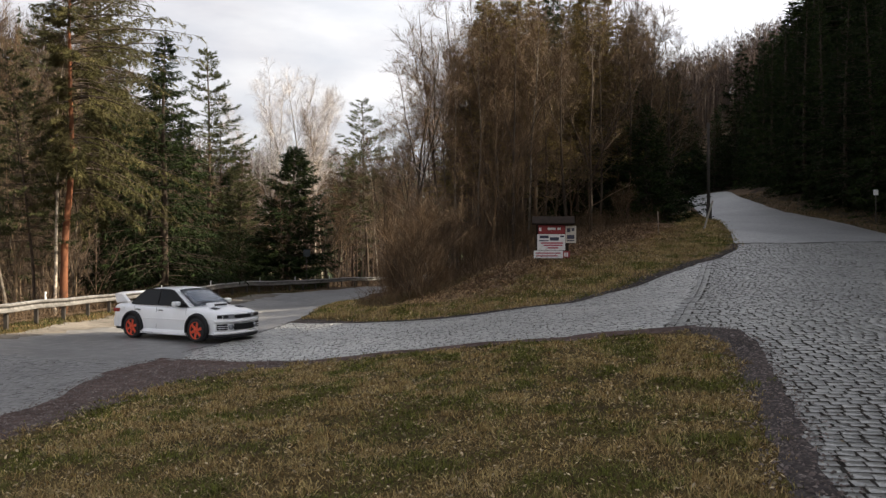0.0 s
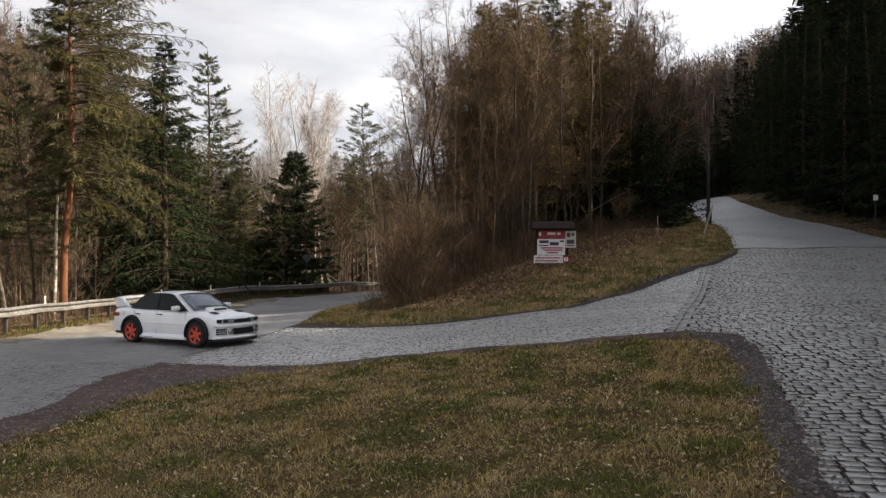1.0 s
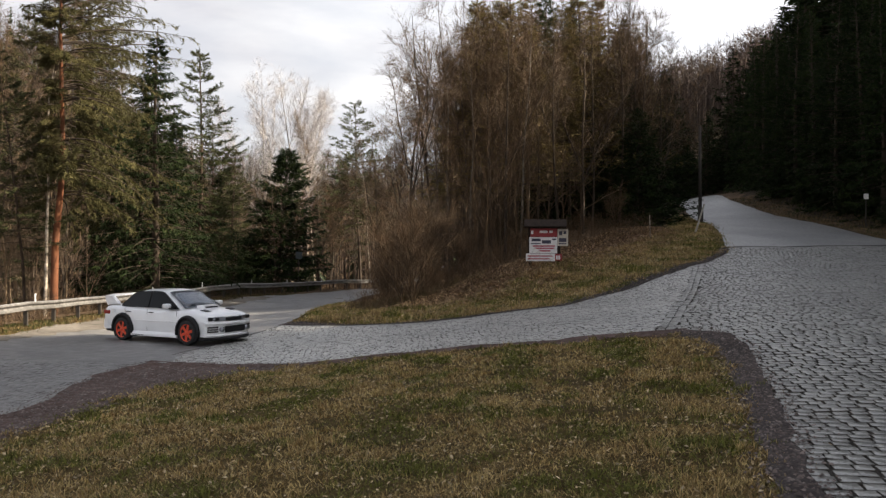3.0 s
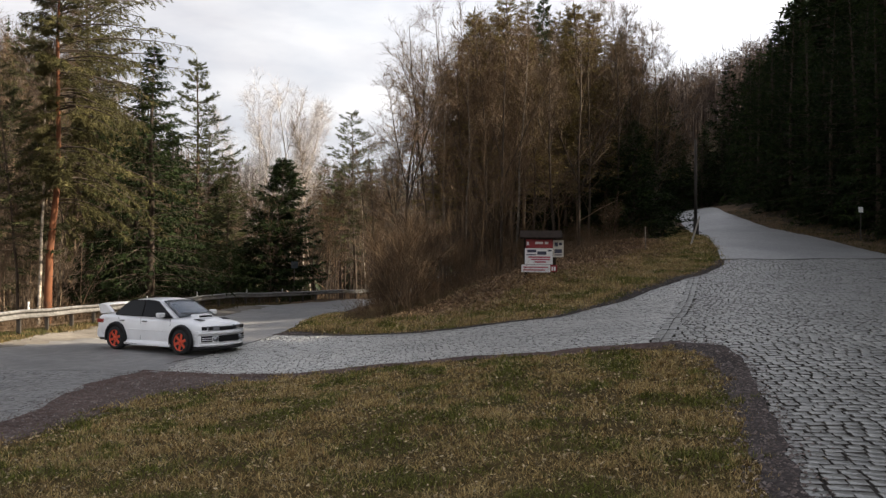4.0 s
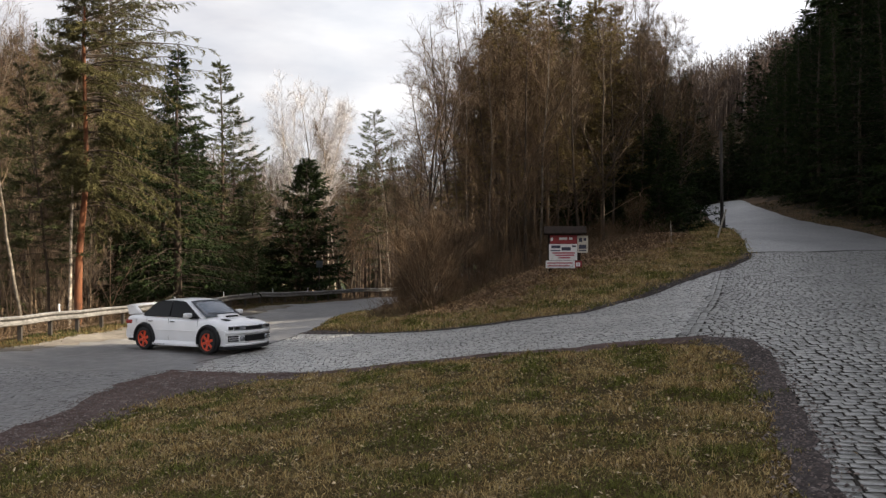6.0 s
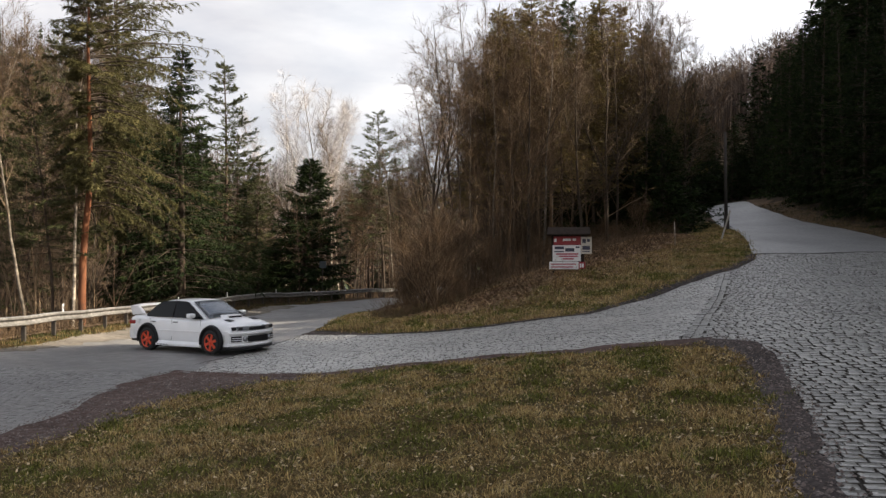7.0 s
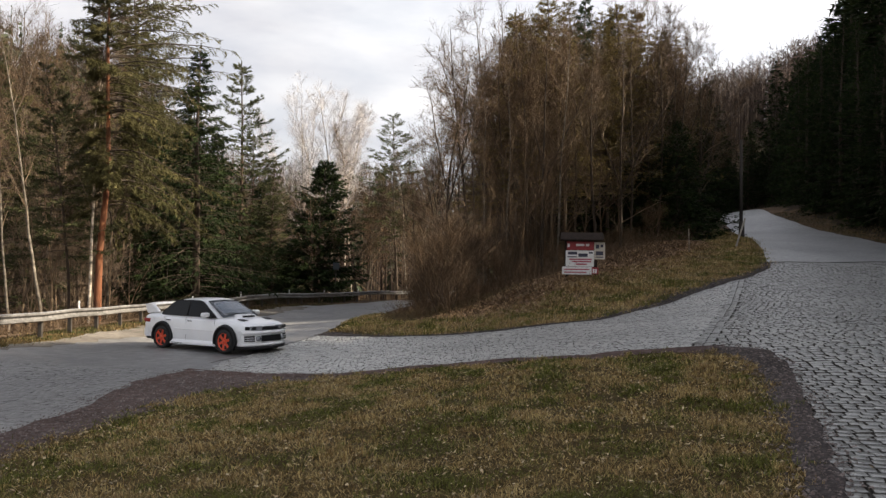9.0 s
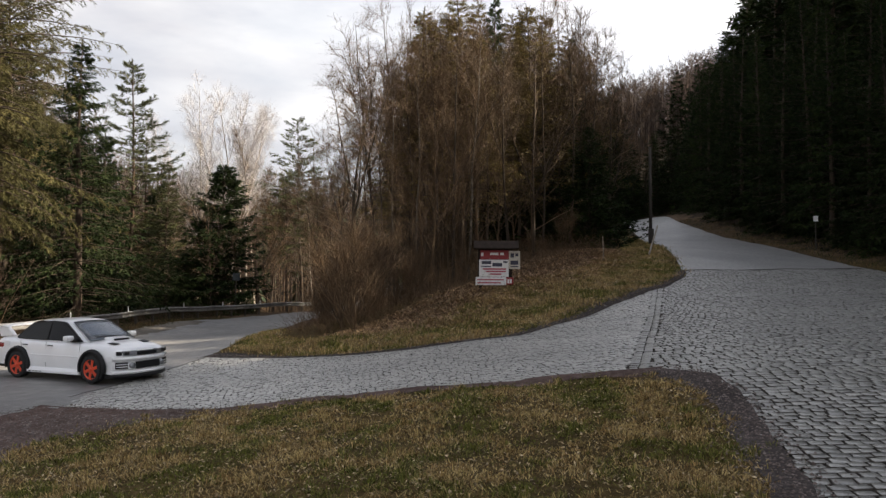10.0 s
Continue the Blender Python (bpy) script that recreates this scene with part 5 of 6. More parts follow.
def leaves(name, poly, n, lo, hi, mat, label, seed, lift=0.02):
    rng = np.random.default_rng(seed)
    c = scatter(poly, n, rng)
    z = height(c[:, 0], c[:, 1]) + rng.uniform(0.3, 1.3, n) * lift
    a = rng.random(n) * 6.283
    L = rng.uniform(lo, hi, n)
    u = np.c_[np.cos(a), np.sin(a), rng.normal(0, 0.3, n)] * L[:, None]
    w = np.c_[-np.sin(a), np.cos(a), rng.normal(0, 0.3, n)] * (L * rng.uniform(0.3, 0.6, n))[:, None]
    p = np.c_[c, z]
    curl = np.c_[np.zeros((n, 2)), L * rng.uniform(0.05, 0.4, n)]
    v = np.stack([p - u, p - u * 0.2 - w + curl * 0.6, p + u + curl, p - u * 0.1 + w + curl * 0.5], 1).reshape(-1, 3)
    f = (np.arange(n) * 4)[:, None]
    return tagged(linked(name, mesh_of(name, v, [np.concatenate([f + np.array([[0, 1, 2]]), f + np.array([[0, 2, 3]])])]), mat), label, "leaves", kind="stuff")


blades("dead_straw", MEADOW, 26000, 0.05, 0.13, 0.0022, M["straw"], "bleached straw lying in the meadow", 12, 7.0, 0.9, 3.5)
leaves("fallen_leaves", MEADOW, 15000, 0.009, 0.028, M["dead_leaf"], "pale dry fallen leaves scattered in the grass", 6)
blades("bracken_litter", LITTER, 42000, 0.10, 0.30, 0.005, M["bracken"], "flattened dead bracken and grass on the island bank", 17, 0, 1.0, 3.0)
blades("dry_bank_grass", [(3.6, 22.6), (6.2, 25.2), (8.7, 27.8), (9.8, 30), (8.2, 30.6), (5.6, 28.2), (3.4, 25.4)], 12000, 0.08, 0.20, 0.004, M["straw"], "bleached dry grass on the island bank", 41, 0, 0.6, 2.4)
leaves("leaf_litter", LITTER, 16000, 0.025, 0.06, M["litter_leaf"], "reddish-brown leaf litter under the island trees", 27, 0.06)
leaves("island_leaves", ISLAND, 9000, 0.02, 0.05, M["dead_leaf"], "brown fallen leaves on the island bank", 7, 0.05)


# loose gravel on the verges
def gravel(name, poly, n, seed):
    rng = np.random.default_rng(seed)
    c = scatter(poly, n, rng, 0.16)
    r = rng.uniform(0.006, 0.022, n)
    z = height(c[:, 0], c[:, 1]) + verge_lift(c[:, 0], c[:, 1]) - 0.003
    oct_ = np.array([(1, 0, 0.2), (0, 1, 0.1), (-1, 0, 0.3), (0, -1, 0.15), (0.1, 0.1, 0.9)])
    v = (np.c_[c, z][:, None, :] + oct_[None] * r[:, None, None] * rng.uniform(0.6, 1.3, (n, 5, 3))).reshape(-1, 3)
    f = (np.arange(n) * 5)[:, None, None] + np.array([[0, 1, 4], [1, 2, 4], [2, 3, 4], [3, 0, 4]])[None]
    return tagged(linked(name, mesh_of(name, v, [f.reshape(-1, 3)]), M["stone"]), "loose small stones on the verge", "gravel", kind="stuff")


gravel("loose_gravel", VERGE_MEADOW, 6000, 21)
gravel("loose_gravel_corner", VERGE_CORNER, 9000, 22)
gravel("loose_gravel_island", VERGE_ISLAND, 4000, 23)


# ---- stems and litter on the forest floor ----
def litter(name, poly, n, seed):
    rng = np.random.default_rng(seed)
    c = scatter(poly, n, rng, 0.3)
    a = rng.random(n) * 6.283
    d = np.c_[np.cos(a), np.sin(a), rng.uniform(0.2, 2.2, n)]
    v, q, _ = ribbons(np.c_[c, height(c[:, 0], c[:, 1])], d, rng.uniform(0.3, 1.3, n), 0.006, rng, 3, 0.2, -0.05)
    return tagged(linked(name, mesh_of(name, v, [q]), M["twig"]), "thin dead stems and brambles on the ground", "undergrowth", kind="stuff")


litter("undergrowth", [(-2.8, 25), (0, 23.8), (3, 26), (6, 29), (9, 34), (12, 42), (8, 44), (2, 40), (-3, 40)], 6000, 8)
litter("valley_undergrowth", [(-13.2, 22), (-13.8, 34), (-12.4, 44), (-10.2, 52), (-6, 64), (-12, 64), (-20, 52), (-24, 40), (-24, 24)], 9000, 9)


# ---- granite setts ----
def sett_plan():
    """Rows of setts: centre, turn and half sizes. The climbing road and the hairpin arm are laid in two directions."""
    rng = np.random.default_rng(3)
    got = []
    for upper, ax, lo, hi, clo, chi in ((True, Vector((0.24, 0.97)).normalized(), -8, 36, -14, 14), (False, Vector((-0.06, 1.0)).normalized(), 6, 32, -14, 14)):
        s = np.array([ax.x, ax.y])
        t = np.array([ax.y, -ax.x])
        r = lo
        while r < hi:
            w = rng.uniform(0.130, 0.156) * (1.0 if upper else 0.76)
            c = clo + rng.random() * 0.2
            while c < chi:
                L = rng.uniform(0.135, 0.185) * (1.0 if upper else 0.76)
                bow = 0.012 * c ** 2
                p = s * (r + w / 2 + bow) + t * (c + L / 2)
                ang = math.atan2(t[1], t[0]) + math.atan(0.024 * c)
                got.append((p[0] + rng.normal(0, .005), p[1] + rng.normal(0, .005), ang + rng.normal(0, .05), L / 2 - (0.008 if upper else 0.0035) - abs(rng.normal(0, .003)), w / 2 - (0.009 if upper else 0.0038) - abs(rng.normal(0, .003)), upper))
                c += L
            r += w
    g = np.array(got)
    line = (g[:, 0] - 3.8) * (25 - 13) - (g[:, 1] - 13) * (8.4 - 3.8)          # the double row that parts the two layings
    ok = np.where(g[:, 5] > 0.5, ((line > 0) | (g[:, 1] < 12.6)) & (g[:, 0] > 0), (line < 0) & ((g[:, 1] > 12.6) | (g[:, 0] < 0)))
    far_line = np.abs(line) / math.hypot(25 - 13, 8.4 - 3.8)
    g = g[ok & (far_line > np.where((g[:, 1] > 12.6) & (g[:, 1] < 25.5), 0.150, 0.02))]
    # a straight double row parts the two fields
    u = np.arange(0, 13.2, 0.155)
    dx, dy = (8.4 - 3.8) / 12.851, 12 / 12.851
    for side in (-0.075, 0.075):
        m = len(u)
        s0 = u + rng.uniform(-0.006, 0.006, m) + side * 0.7
        g = np.concatenate([g, np.c_[3.8 + dx * s0 + dy * side, 13 + dy * s0 - dx * side, np.full(m, math.atan2(dy, dx)) + rng.normal(0, .04, m), np.full(m, 0.069), rng.uniform(0.066, 0.076, m), np.ones(m)]])
    g = g[(inside(g[:, 0], g[:, 1], PAVED) & (edge_distance(g[:, 0], g[:, 1], PAVED) > 0.02)) | (inside(g[:, 0], g[:, 1], PAVED_LEFT) & (edge_distance(g[:, 0], g[:, 1], PAVED_LEFT) > 0.01))]
    # keep what the view can reach
    return g[(g[:, 1] > -4) & (g[:, 0] < 0.70 * np.maximum(g[:, 1], 3) + 5)]


def sett_template(rng):
    j = lambda k: rng.uniform(-k, k)
    low = [(-1.04, -1.04), (1.04, -1.04), (1.04, 1.04), (-1.04, 1.04)]
    up = [(x * 0.96 + j(0.07), y * 0.95 + j(0.09)) for x, y in low]
    top = [(x * 0.93, y * 0.91) for x, y in up]
    hz = [j(0.0016) for _ in range(4)]
    v = [(x, y, -0.06) for x, y in low] + [(x, y, 0.0005 + h) for (x, y), h in zip(up, hz)] + [(x, y, 0.004 + h) for (x, y), h in zip(top, hz)]
    f = []
    for b in (0, 4):
        f += [(b + i, b + (i + 1) % 4, b + 4 + (i + 1) % 4, b + 4 + i) for i in range(4)]
    return np.array(v), np.array(f + [(8, 9, 10, 11)])


def lay_setts():
    rng = np.random.default_rng(4)
    tmpl = [sett_template(rng) for _ in range(10)]
    g = sett_plan()
    z = height(g[:, 0], g[:, 1]) + 0.03
    gx = (height(g[:, 0] + 0.1, g[:, 1]) - height(g[:, 0] - 0.1, g[:, 1])) / 0.2
    gy = (height(g[:, 0], g[:, 1] + 0.1) - height(g[:, 0], g[:, 1] - 0.1)) / 0.2
    drop = rng.normal(0, 0.002, len(g))
    gx = gx + rng.normal(0, 0.022, len(g))
    gy = gy + rng.normal(0, 0.022, len(g))
    kind = rng.integers(0, 10, len(g))
    near = np.zeros(len(g), bool)
    strip = np.where((g[:, 0] < 5.0) & (g[:, 1] > 3.4) & (g[:, 1] < 9.0))[0]
    near[strip[np.argsort(g[strip, 1])][:300]] = True
    vs, fs, o = [], [], 0
    for k in range(10):
        v, f = tmpl[k]
        m = np.where((kind == k) & ~near)[0]
        if not len(m):
            continue
        x = v[None, :, 0] * g[m, 3, None]
        y = v[None, :, 1] * g[m, 4, None]
        ca, sa = np.cos(g[m, 2])[:, None], np.sin(g[m, 2])[:, None]
        dx, dy = x * ca - y * sa, x * sa + y * ca
        zz = z[m, None] + v[None, :, 2] + gx[m, None] * dx + gy[m, None] * dy + drop[m, None]
        vs.append(np.stack([g[m, 0, None] + dx, g[m, 1, None] + dy, zz], -1).reshape(-1, 3))
        fs.append((np.arange(len(m))[:, None, None] * 12 + f[None]).reshape(-1, 4) + o)
        o += len(m) * 12
    me = mesh_of("setts", np.concatenate(vs), [np.concatenate(fs)])
    me.materials.append(M["sett"])
    me.materials.append(M["joint"])
    me.materials.append(M["sett_sky_lit"])
    me.materials.append(M["sett_worn"])
    order = np.concatenate([np.where((kind == k) & ~near)[0] for k in range(10)])
    # setts of the arm take the paler colour that holds the sky light
    laid = np.where(g[order, 5] > 0.5, 0, np.where(g[order, 0] > -5.3, 2, 3))
    top = np.tile([1, 1, 1, 1, 0, 0, 0, 0, 0], (o // 12, 1))
    top[:, 4:] = laid[:, None]
    me.polygons.foreach_set("material_index", top.ravel().astype(np.int32))
    rest = linked("setts", me, None, cobbled_road)
    tagged(rest, "worn grey granite setts", kind="stuff")
    shared = []
    for k in range(10):
        me = mesh_of("sett", tmpl[k][0] * np.array([0.070, 0.060, 1]), [tmpl[k][1]])
        me.materials.append(M["sett_piece"])
        me.materials.append(M["joint"])
        me.polygons.foreach_set("material_index", np.array([1, 1, 1, 1, 0, 0, 0, 0, 0], np.int32))
        shared.append(me)
    for i in np.where(near)[0]:
        ob = new("sett", shared[kind[i]])
        ob.parent = cobbled_road
        nrm = Vector((-gx[i], -gy[i], 1)).normalized()
        tilt = Vector((0, 0, 1)).rotation_difference(nrm).to_matrix().to_4x4()
        ob.matrix_world = (Matrix.Translation((g[i, 0], g[i, 1], z[i] + drop[i])) @ tilt @ Matrix.Rotation(g[i, 2], 4, "Z")
                           @ Matrix.Diagonal((g[i, 3] / 0.070, g[i, 4] / 0.060, 1, 1)))


# dark channel across the climbing road, and the two dark joints where the layings meet
def channel(nm, a, b, wide, label, n=30):
    bm = bmesh.new()
    a, b = Vector(a), Vector(b)
    d = (b - a).normalized()
    q = Vector((-d.y, d.x))
    rows = []
    for i in range(n + 1):
        c = a.lerp(b, i / n) + q * 0.03 * float(wave(i, 3.0, 1.7))
        w = wide * (1 + 0.35 * float(wave(i, 9.0, 0.9)))
        rows.append([bm.verts.new((p.x, p.y, float(height(p.x, p.y)) + h)) for p, h in ((c - q * w, 0.040), (c - q * w * 0.6, 0.036), (c + q * w * 0.6, 0.036), (c + q * w, 0.040))])
    for r0, r1 in zip(rows, rows[1:]):
        for i in range(3):
            bm.faces.new((r0[i], r0[i + 1], r1[i + 1], r1[i]))
    tagged(part(nm, bm, M["joint"], None), label, "channel", kind="structure")


channel("drain_channel", (10.9, 29.5), (18.6, 30.4), 0.11, "dark drainage channel across the road")
channel("paving_joint", (-5.5, 16.3), (-4.4, 22.9), 0.016, "dark seam between the setts and the asphalt", 40)


# ---- notice board on the island ----
def notice_board():
    x, y = 3.75, 27.0
    gz = float(height(x, y))
    b = thing("notice_board", pose(x, y, gz, 0, 0, -6), "roofed roadside notice board with white and red panels", "sign")
    red = material("red_panel", [(0.22, 0.012, 0.016), (0.30, 0.02, 0.025)], 4, 0.5)
    white = material("white_panel", [(0.62, 0.61, 0.60), (0.74, 0.73, 0.72)], 3, 0.5)
    cream = material("cream_paper", [(0.42, 0.38, 0.32), (0.55, 0.5, 0.43)], 8, 0.6)
    ink = material("dark_print", [(0.03, 0.03, 0.05), (0.05, 0.05, 0.08)], 4, 0.6)
    rink = material("red_print", [(0.32, 0.04, 0.07), (0.4, 0.07, 0.1)], 4, 0.6)
    wood = material("dark_stained_wood", [(0.016, 0.011, 0.008), (0.036, 0.025, 0.019)], 8, 0.9, spec=0.2, bump=0.005, stretch=(1, 1, 0.2))
    s = 0.0195                                    # metres for the module of the panels
    z0 = 1.65 + (441 - 458) * s - gz              # underside of the lowest panel above the ground

    def panel(nm, u0, v0, u1, v1, yy, th, mat, label="", bev=0.006):
        bm = bmesh.new()
        box(bm, (u0 * s, yy, z0 + (458 - v1) * s), (u1 * s, yy + th, z0 + (458 - v0) * s), bev)
        return part(nm, bm, mat, b, label)
    for u in (-28, 22):
        panel("post", u, 396, u + 5, 458 + z0 / s + 18, 0.05, 0.10, wood, "dark stained wooden post")
    # small pitched roof
    bm = bmesh.new()
    w, zt = 37 * s, z0 + (458 - 384) * s
    pr = [(-0.30, zt - 0.24), (0.06, zt), (0.42, zt - 0.24), (0.42, zt - 0.28), (0.06, zt - 0.05), (-0.30, zt - 0.28)]
    a = [bm.verts.new((-w, p, q)) for p, q in pr]
    c = [bm.verts.new((w, p, q)) for p, q in pr]
    for i in range(6):
        bm.faces.new((a[i], a[(i + 1) % 6], c[(i + 1) % 6], c[i]))
    for r in (a, c):
        bm.faces.new((r[0], r[1], r[4], r[5]))
        bm.faces.new((r[1], r[2], r[3], r[4]))
    part("roof", bm, wood, b, "dark shingled little roof")
    panel("backboard", -30, 398, 22, 446, 0.02, 0.03, wood, "dark backboard")
    h = panel("header_panel", -26, 400, 21, 415, -0.005, 0.02, red, "red header panel")
    m = panel("main_panel", -28, 415.6, 21, 444, -0.005, 0.02, white, "white panel with dark and red print")
    lo = panel("lower_panel", -34, 444.6, 17, 458, -0.02, 0.02, white, "long white panel")
    rq = panel("red_tag", 17.4, 445, 29, 457, -0.02, 0.02, red, "small red tag panel")
    nt = panel("paper_notice", 21.5, 401, 40, 431, 0.0, 0.02, cream, "cream framed paper notice")

    def bars(owner, rows, yy, mat):
        for u0, v0, u1, v1 in rows:
            bm = bmesh.new()
            box(bm, (u0 * s, yy - 0.006, z0 + (458 - v1) * s), (u1 * s, yy, z0 + (458 - v0) * s))
            part("print_bar", bm, mat, owner)
    bars(h, [(-10, 404, 4, 408), (7, 404, 13, 408)], -0.005, white)
    bars(h, [(-25, 404, -21, 410)], -0.005, white)
    bars(m, [(-24, 418, -8, 423), (-6, 421, 10, 427), (12, 418, 19, 421), (-25, 426, -8, 428)], -0.005, ink)
    bars(m, [(-22, 430, 17, 432.5), (-17, 434, 16, 436.5), (-10, 438.5, 9, 441)], -0.005, rink)
    bars(lo, [(-31, 448, 13, 450), (-31, 453, 8, 455)], -0.02, rink)
    bars(rq, [(19, 448, 22, 455), (23, 448, 26, 455)], -0.02, white)
    bars(nt, [(24, 405, 30, 412), (32, 405, 37, 410), (24, 417, 37, 424), (24, 426, 37, 428)], 0.0, ink)


notice_board()


# ---- roadside poles and markers ----
def utility_pole():
    x, y = 15.2, 45.0
    z = float(height(x, y))
    p = thing("utility_pole", pose(x, y, z, 0.3, -0.4, 0), "dark tarred wooden pole at the road bend", "pole")
    bm = bmesh.new()
    cyl(bm, (0, 0, -0.5), (0, 0, 5.6), 0.105, 0.075, 12)
    part("shaft", bm, M["pole_wood"], p, smooth=True)
    bm = bmesh.new()
    box(bm, (-0.14, -0.16, -0.3), (0.14, 0.0, 0.95), 0.02)
    part("base_stake", bm, M["pole_wood"], p, "dark concrete-like stake bolted to the foot")
    for zz in (0.35, 0.8):
        bm = bmesh.new()
        cyl(bm, (0, 0, zz), (0, 0, zz + 0.05), 0.115, n=12)
        part("steel_band", bm, M["rust_zinc"], p)


def leaning_post():
    x, y = at(1243, 34.5)
    z = float(height(x, y))
    p = thing("marker_post", pose(x, y, z, 0, 17, 0), "weathered pale wooden post leaning over in the grass", "post")
    bm = bmesh.new()
    cyl(bm, (0, 0, -0.3), (0, 0, 1.38), 0.045, 0.038, 8)
    bmesh.ops.bevel(bm, geom=[e for e in bm.edges if all(v.co.z > 1.3 for v in e.verts)], offset=0.012, segments=1, affect="EDGES")
    part("post", bm, material("pale_wood", [(0.28, 0.25, 0.21), (0.42, 0.39, 0.34)], 5, 0.8, stretch=(1, 1, 0.2)), p)


def thin_stake(px, d, h, r, mat, label):
    x, y = at(px, d)
    p = thing("stake", pose(x, y, float(height(x, y)), 0, -2, 0), label, "stake")
    bm = bmesh.new()
    cyl(bm, (0, 0, -0.2), (0.01, 0, h), r, r * 0.8, 7)
    part("rod", bm, mat, p)
    return p


def bank_marker():
    x, y = at(1548, 40)
    p = thing("marker_post", pose(x, y, float(height(x, y)), 0, 0, -20), "small white marker plate on a short post", "post")
    top = 1.65 + (441 - 336) / 1385.7 * 40 - float(height(x, y))
    bm = bmesh.new()
    cyl(bm, (0, 0.02, -0.3), (0, 0.02, top), 0.03, n=8)
    part("post", bm, M["rust_zinc"], p)
    bm = bmesh.new()
    box(bm, (-0.11, -0.02, top - 0.28), (0.11, 0.0, top), 0.01)
    part("plate", bm, material("marker_white", [(0.6, 0.6, 0.58), (0.75, 0.75, 0.73)], 6, 0.5), p, "white plate")


def road_sign_back():
    x, y = at(541, 55.5)
    z = float(height(x, y))
    p = thing("road_sign", pose(x, y, z, 0, 0, 20), "grey back of a road sign behind the guard rail", "sign")
    top = 1.65 + (441 - 443) / 1385.7 * 55.5 - z
    bm = bmesh.new()
    cyl(bm, (0, 0, -0.3), (0, 0, top), 0.03, n=10)
    part("post", bm, M["rust_zinc"], p)
    bm = bmesh.new()
    box(bm, (-0.24, -0.06, top - 0.5), (0.24, -0.04, top), 0.012)
    part("plate", bm, material("sign_back", [(0.018, 0.026, 0.03), (0.03, 0.04, 0.045)], 3, 0.7), p, "dull blue-grey plate")


utility_pole()
leaning_post()
thin_stake(1163, 33, 1.0, 0.022, M["birch_bark"], "thin pale stake standing in the grass")
bank_marker()
road_sign_back()


def delineators():
    """White reflector posts on the guard rail."""
    mat = material("reflector_white", [(0.6, 0.6, 0.6), (0.72, 0.72, 0.72)], 4, 0.4)
    line = smooth_line(RAIL[1:9], 0.5)
    for yy in (24.0, 35.5, 41.0, 47.5, 52.0, 56.5):
        k = int(np.argmin(np.abs(line[:, 1] - yy)))
        x, y = line[k]
        p = thing("reflector_post", pose(x, y, float(height(x, y)) + 0.60, 0, 0, 10), "small white reflector fixed on the guard rail", "reflector", "reflectors along the guard rail")
        bm = bmesh.new()
        box(bm, (-0.02, -0.05, 0.06), (0.02, 0.05, 0.36), 0.015)
        part("body", bm, mat, p)
        bm = bmesh.new()
        box(bm, (0.02, -0.03, 0.2), (0.026, 0.03, 0.3))
        part("lens", bm, M["zinc"], p)


delineators()


# ---- white saloon car ----
def paint(name, c, rough, coat=0.0, metal=0.0):
    return material(name, [tuple(v * 0.94 for v in c), c], 2.0, rough, metal=metal, coat=coat, second=0.04, second_scale=1.5)


def loft(bm, rings, close=False, caps=True):
    """rings: lists of points with equal length; open in the ring direction unless close."""
    vs = [[bm.verts.new(p) for p in r] for r in rings]
    n = len(vs[0])
    for a, b in zip(vs, vs[1:]):
        for i in range(n if close else n - 1):
            bm.faces.new((a[i], a[(i + 1) % n], b[(i + 1) % n], b[i]))
    if caps:
        bm.faces.new(vs[0])
        bm.faces.new(list(reversed(vs[-1])))
    return vs


def quad_patch(bm, corners, nu=6, nv=4, bulge=0.0, thick=0.006):
    """A slightly domed pane between four corners (a, b, c, d round the pane)."""
    a, b, c, d = [Vector(p) for p in corners]
    nrm = (b - a).cross(d - a).normalized()
    g = []
    for j in range(nv + 1):
        row = []
        for i in range(nu + 1):
            u, v = i / nu, j / nv
            p = a.lerp(b, u).lerp(d.lerp(c, u), v) + nrm * bulge * (1 - (2 * u - 1) ** 2) * (1 - 0.5 * (2 * v - 1) ** 2)
            row.append(bm.verts.new(p))
        g.append(row)
    fs = [bm.faces.new((g[j][i], g[j][i + 1], g[j + 1][i + 1], g[j + 1][i])) for j in range(nv) for i in range(nu)]
    bmesh.ops.solidify(bm, geom=fs, thickness=thick)


def slab(bm, outline, thick):
    """A plate with the outline given as points in space, thick towards the inside of the car."""
    vs = [bm.verts.new(p) for p in outline]
    top = bm.faces.new(vs)
    low = [bm.verts.new((p[0], p[1] - math.copysign(thick, p[1]), p[2])) for p in outline]
    bm.faces.new(list(reversed(low)))
    n = len(vs)
    for i in range(n):
        bm.faces.new((vs[i], low[i], low[(i + 1) % n], vs[(i + 1) % n]))
    return top


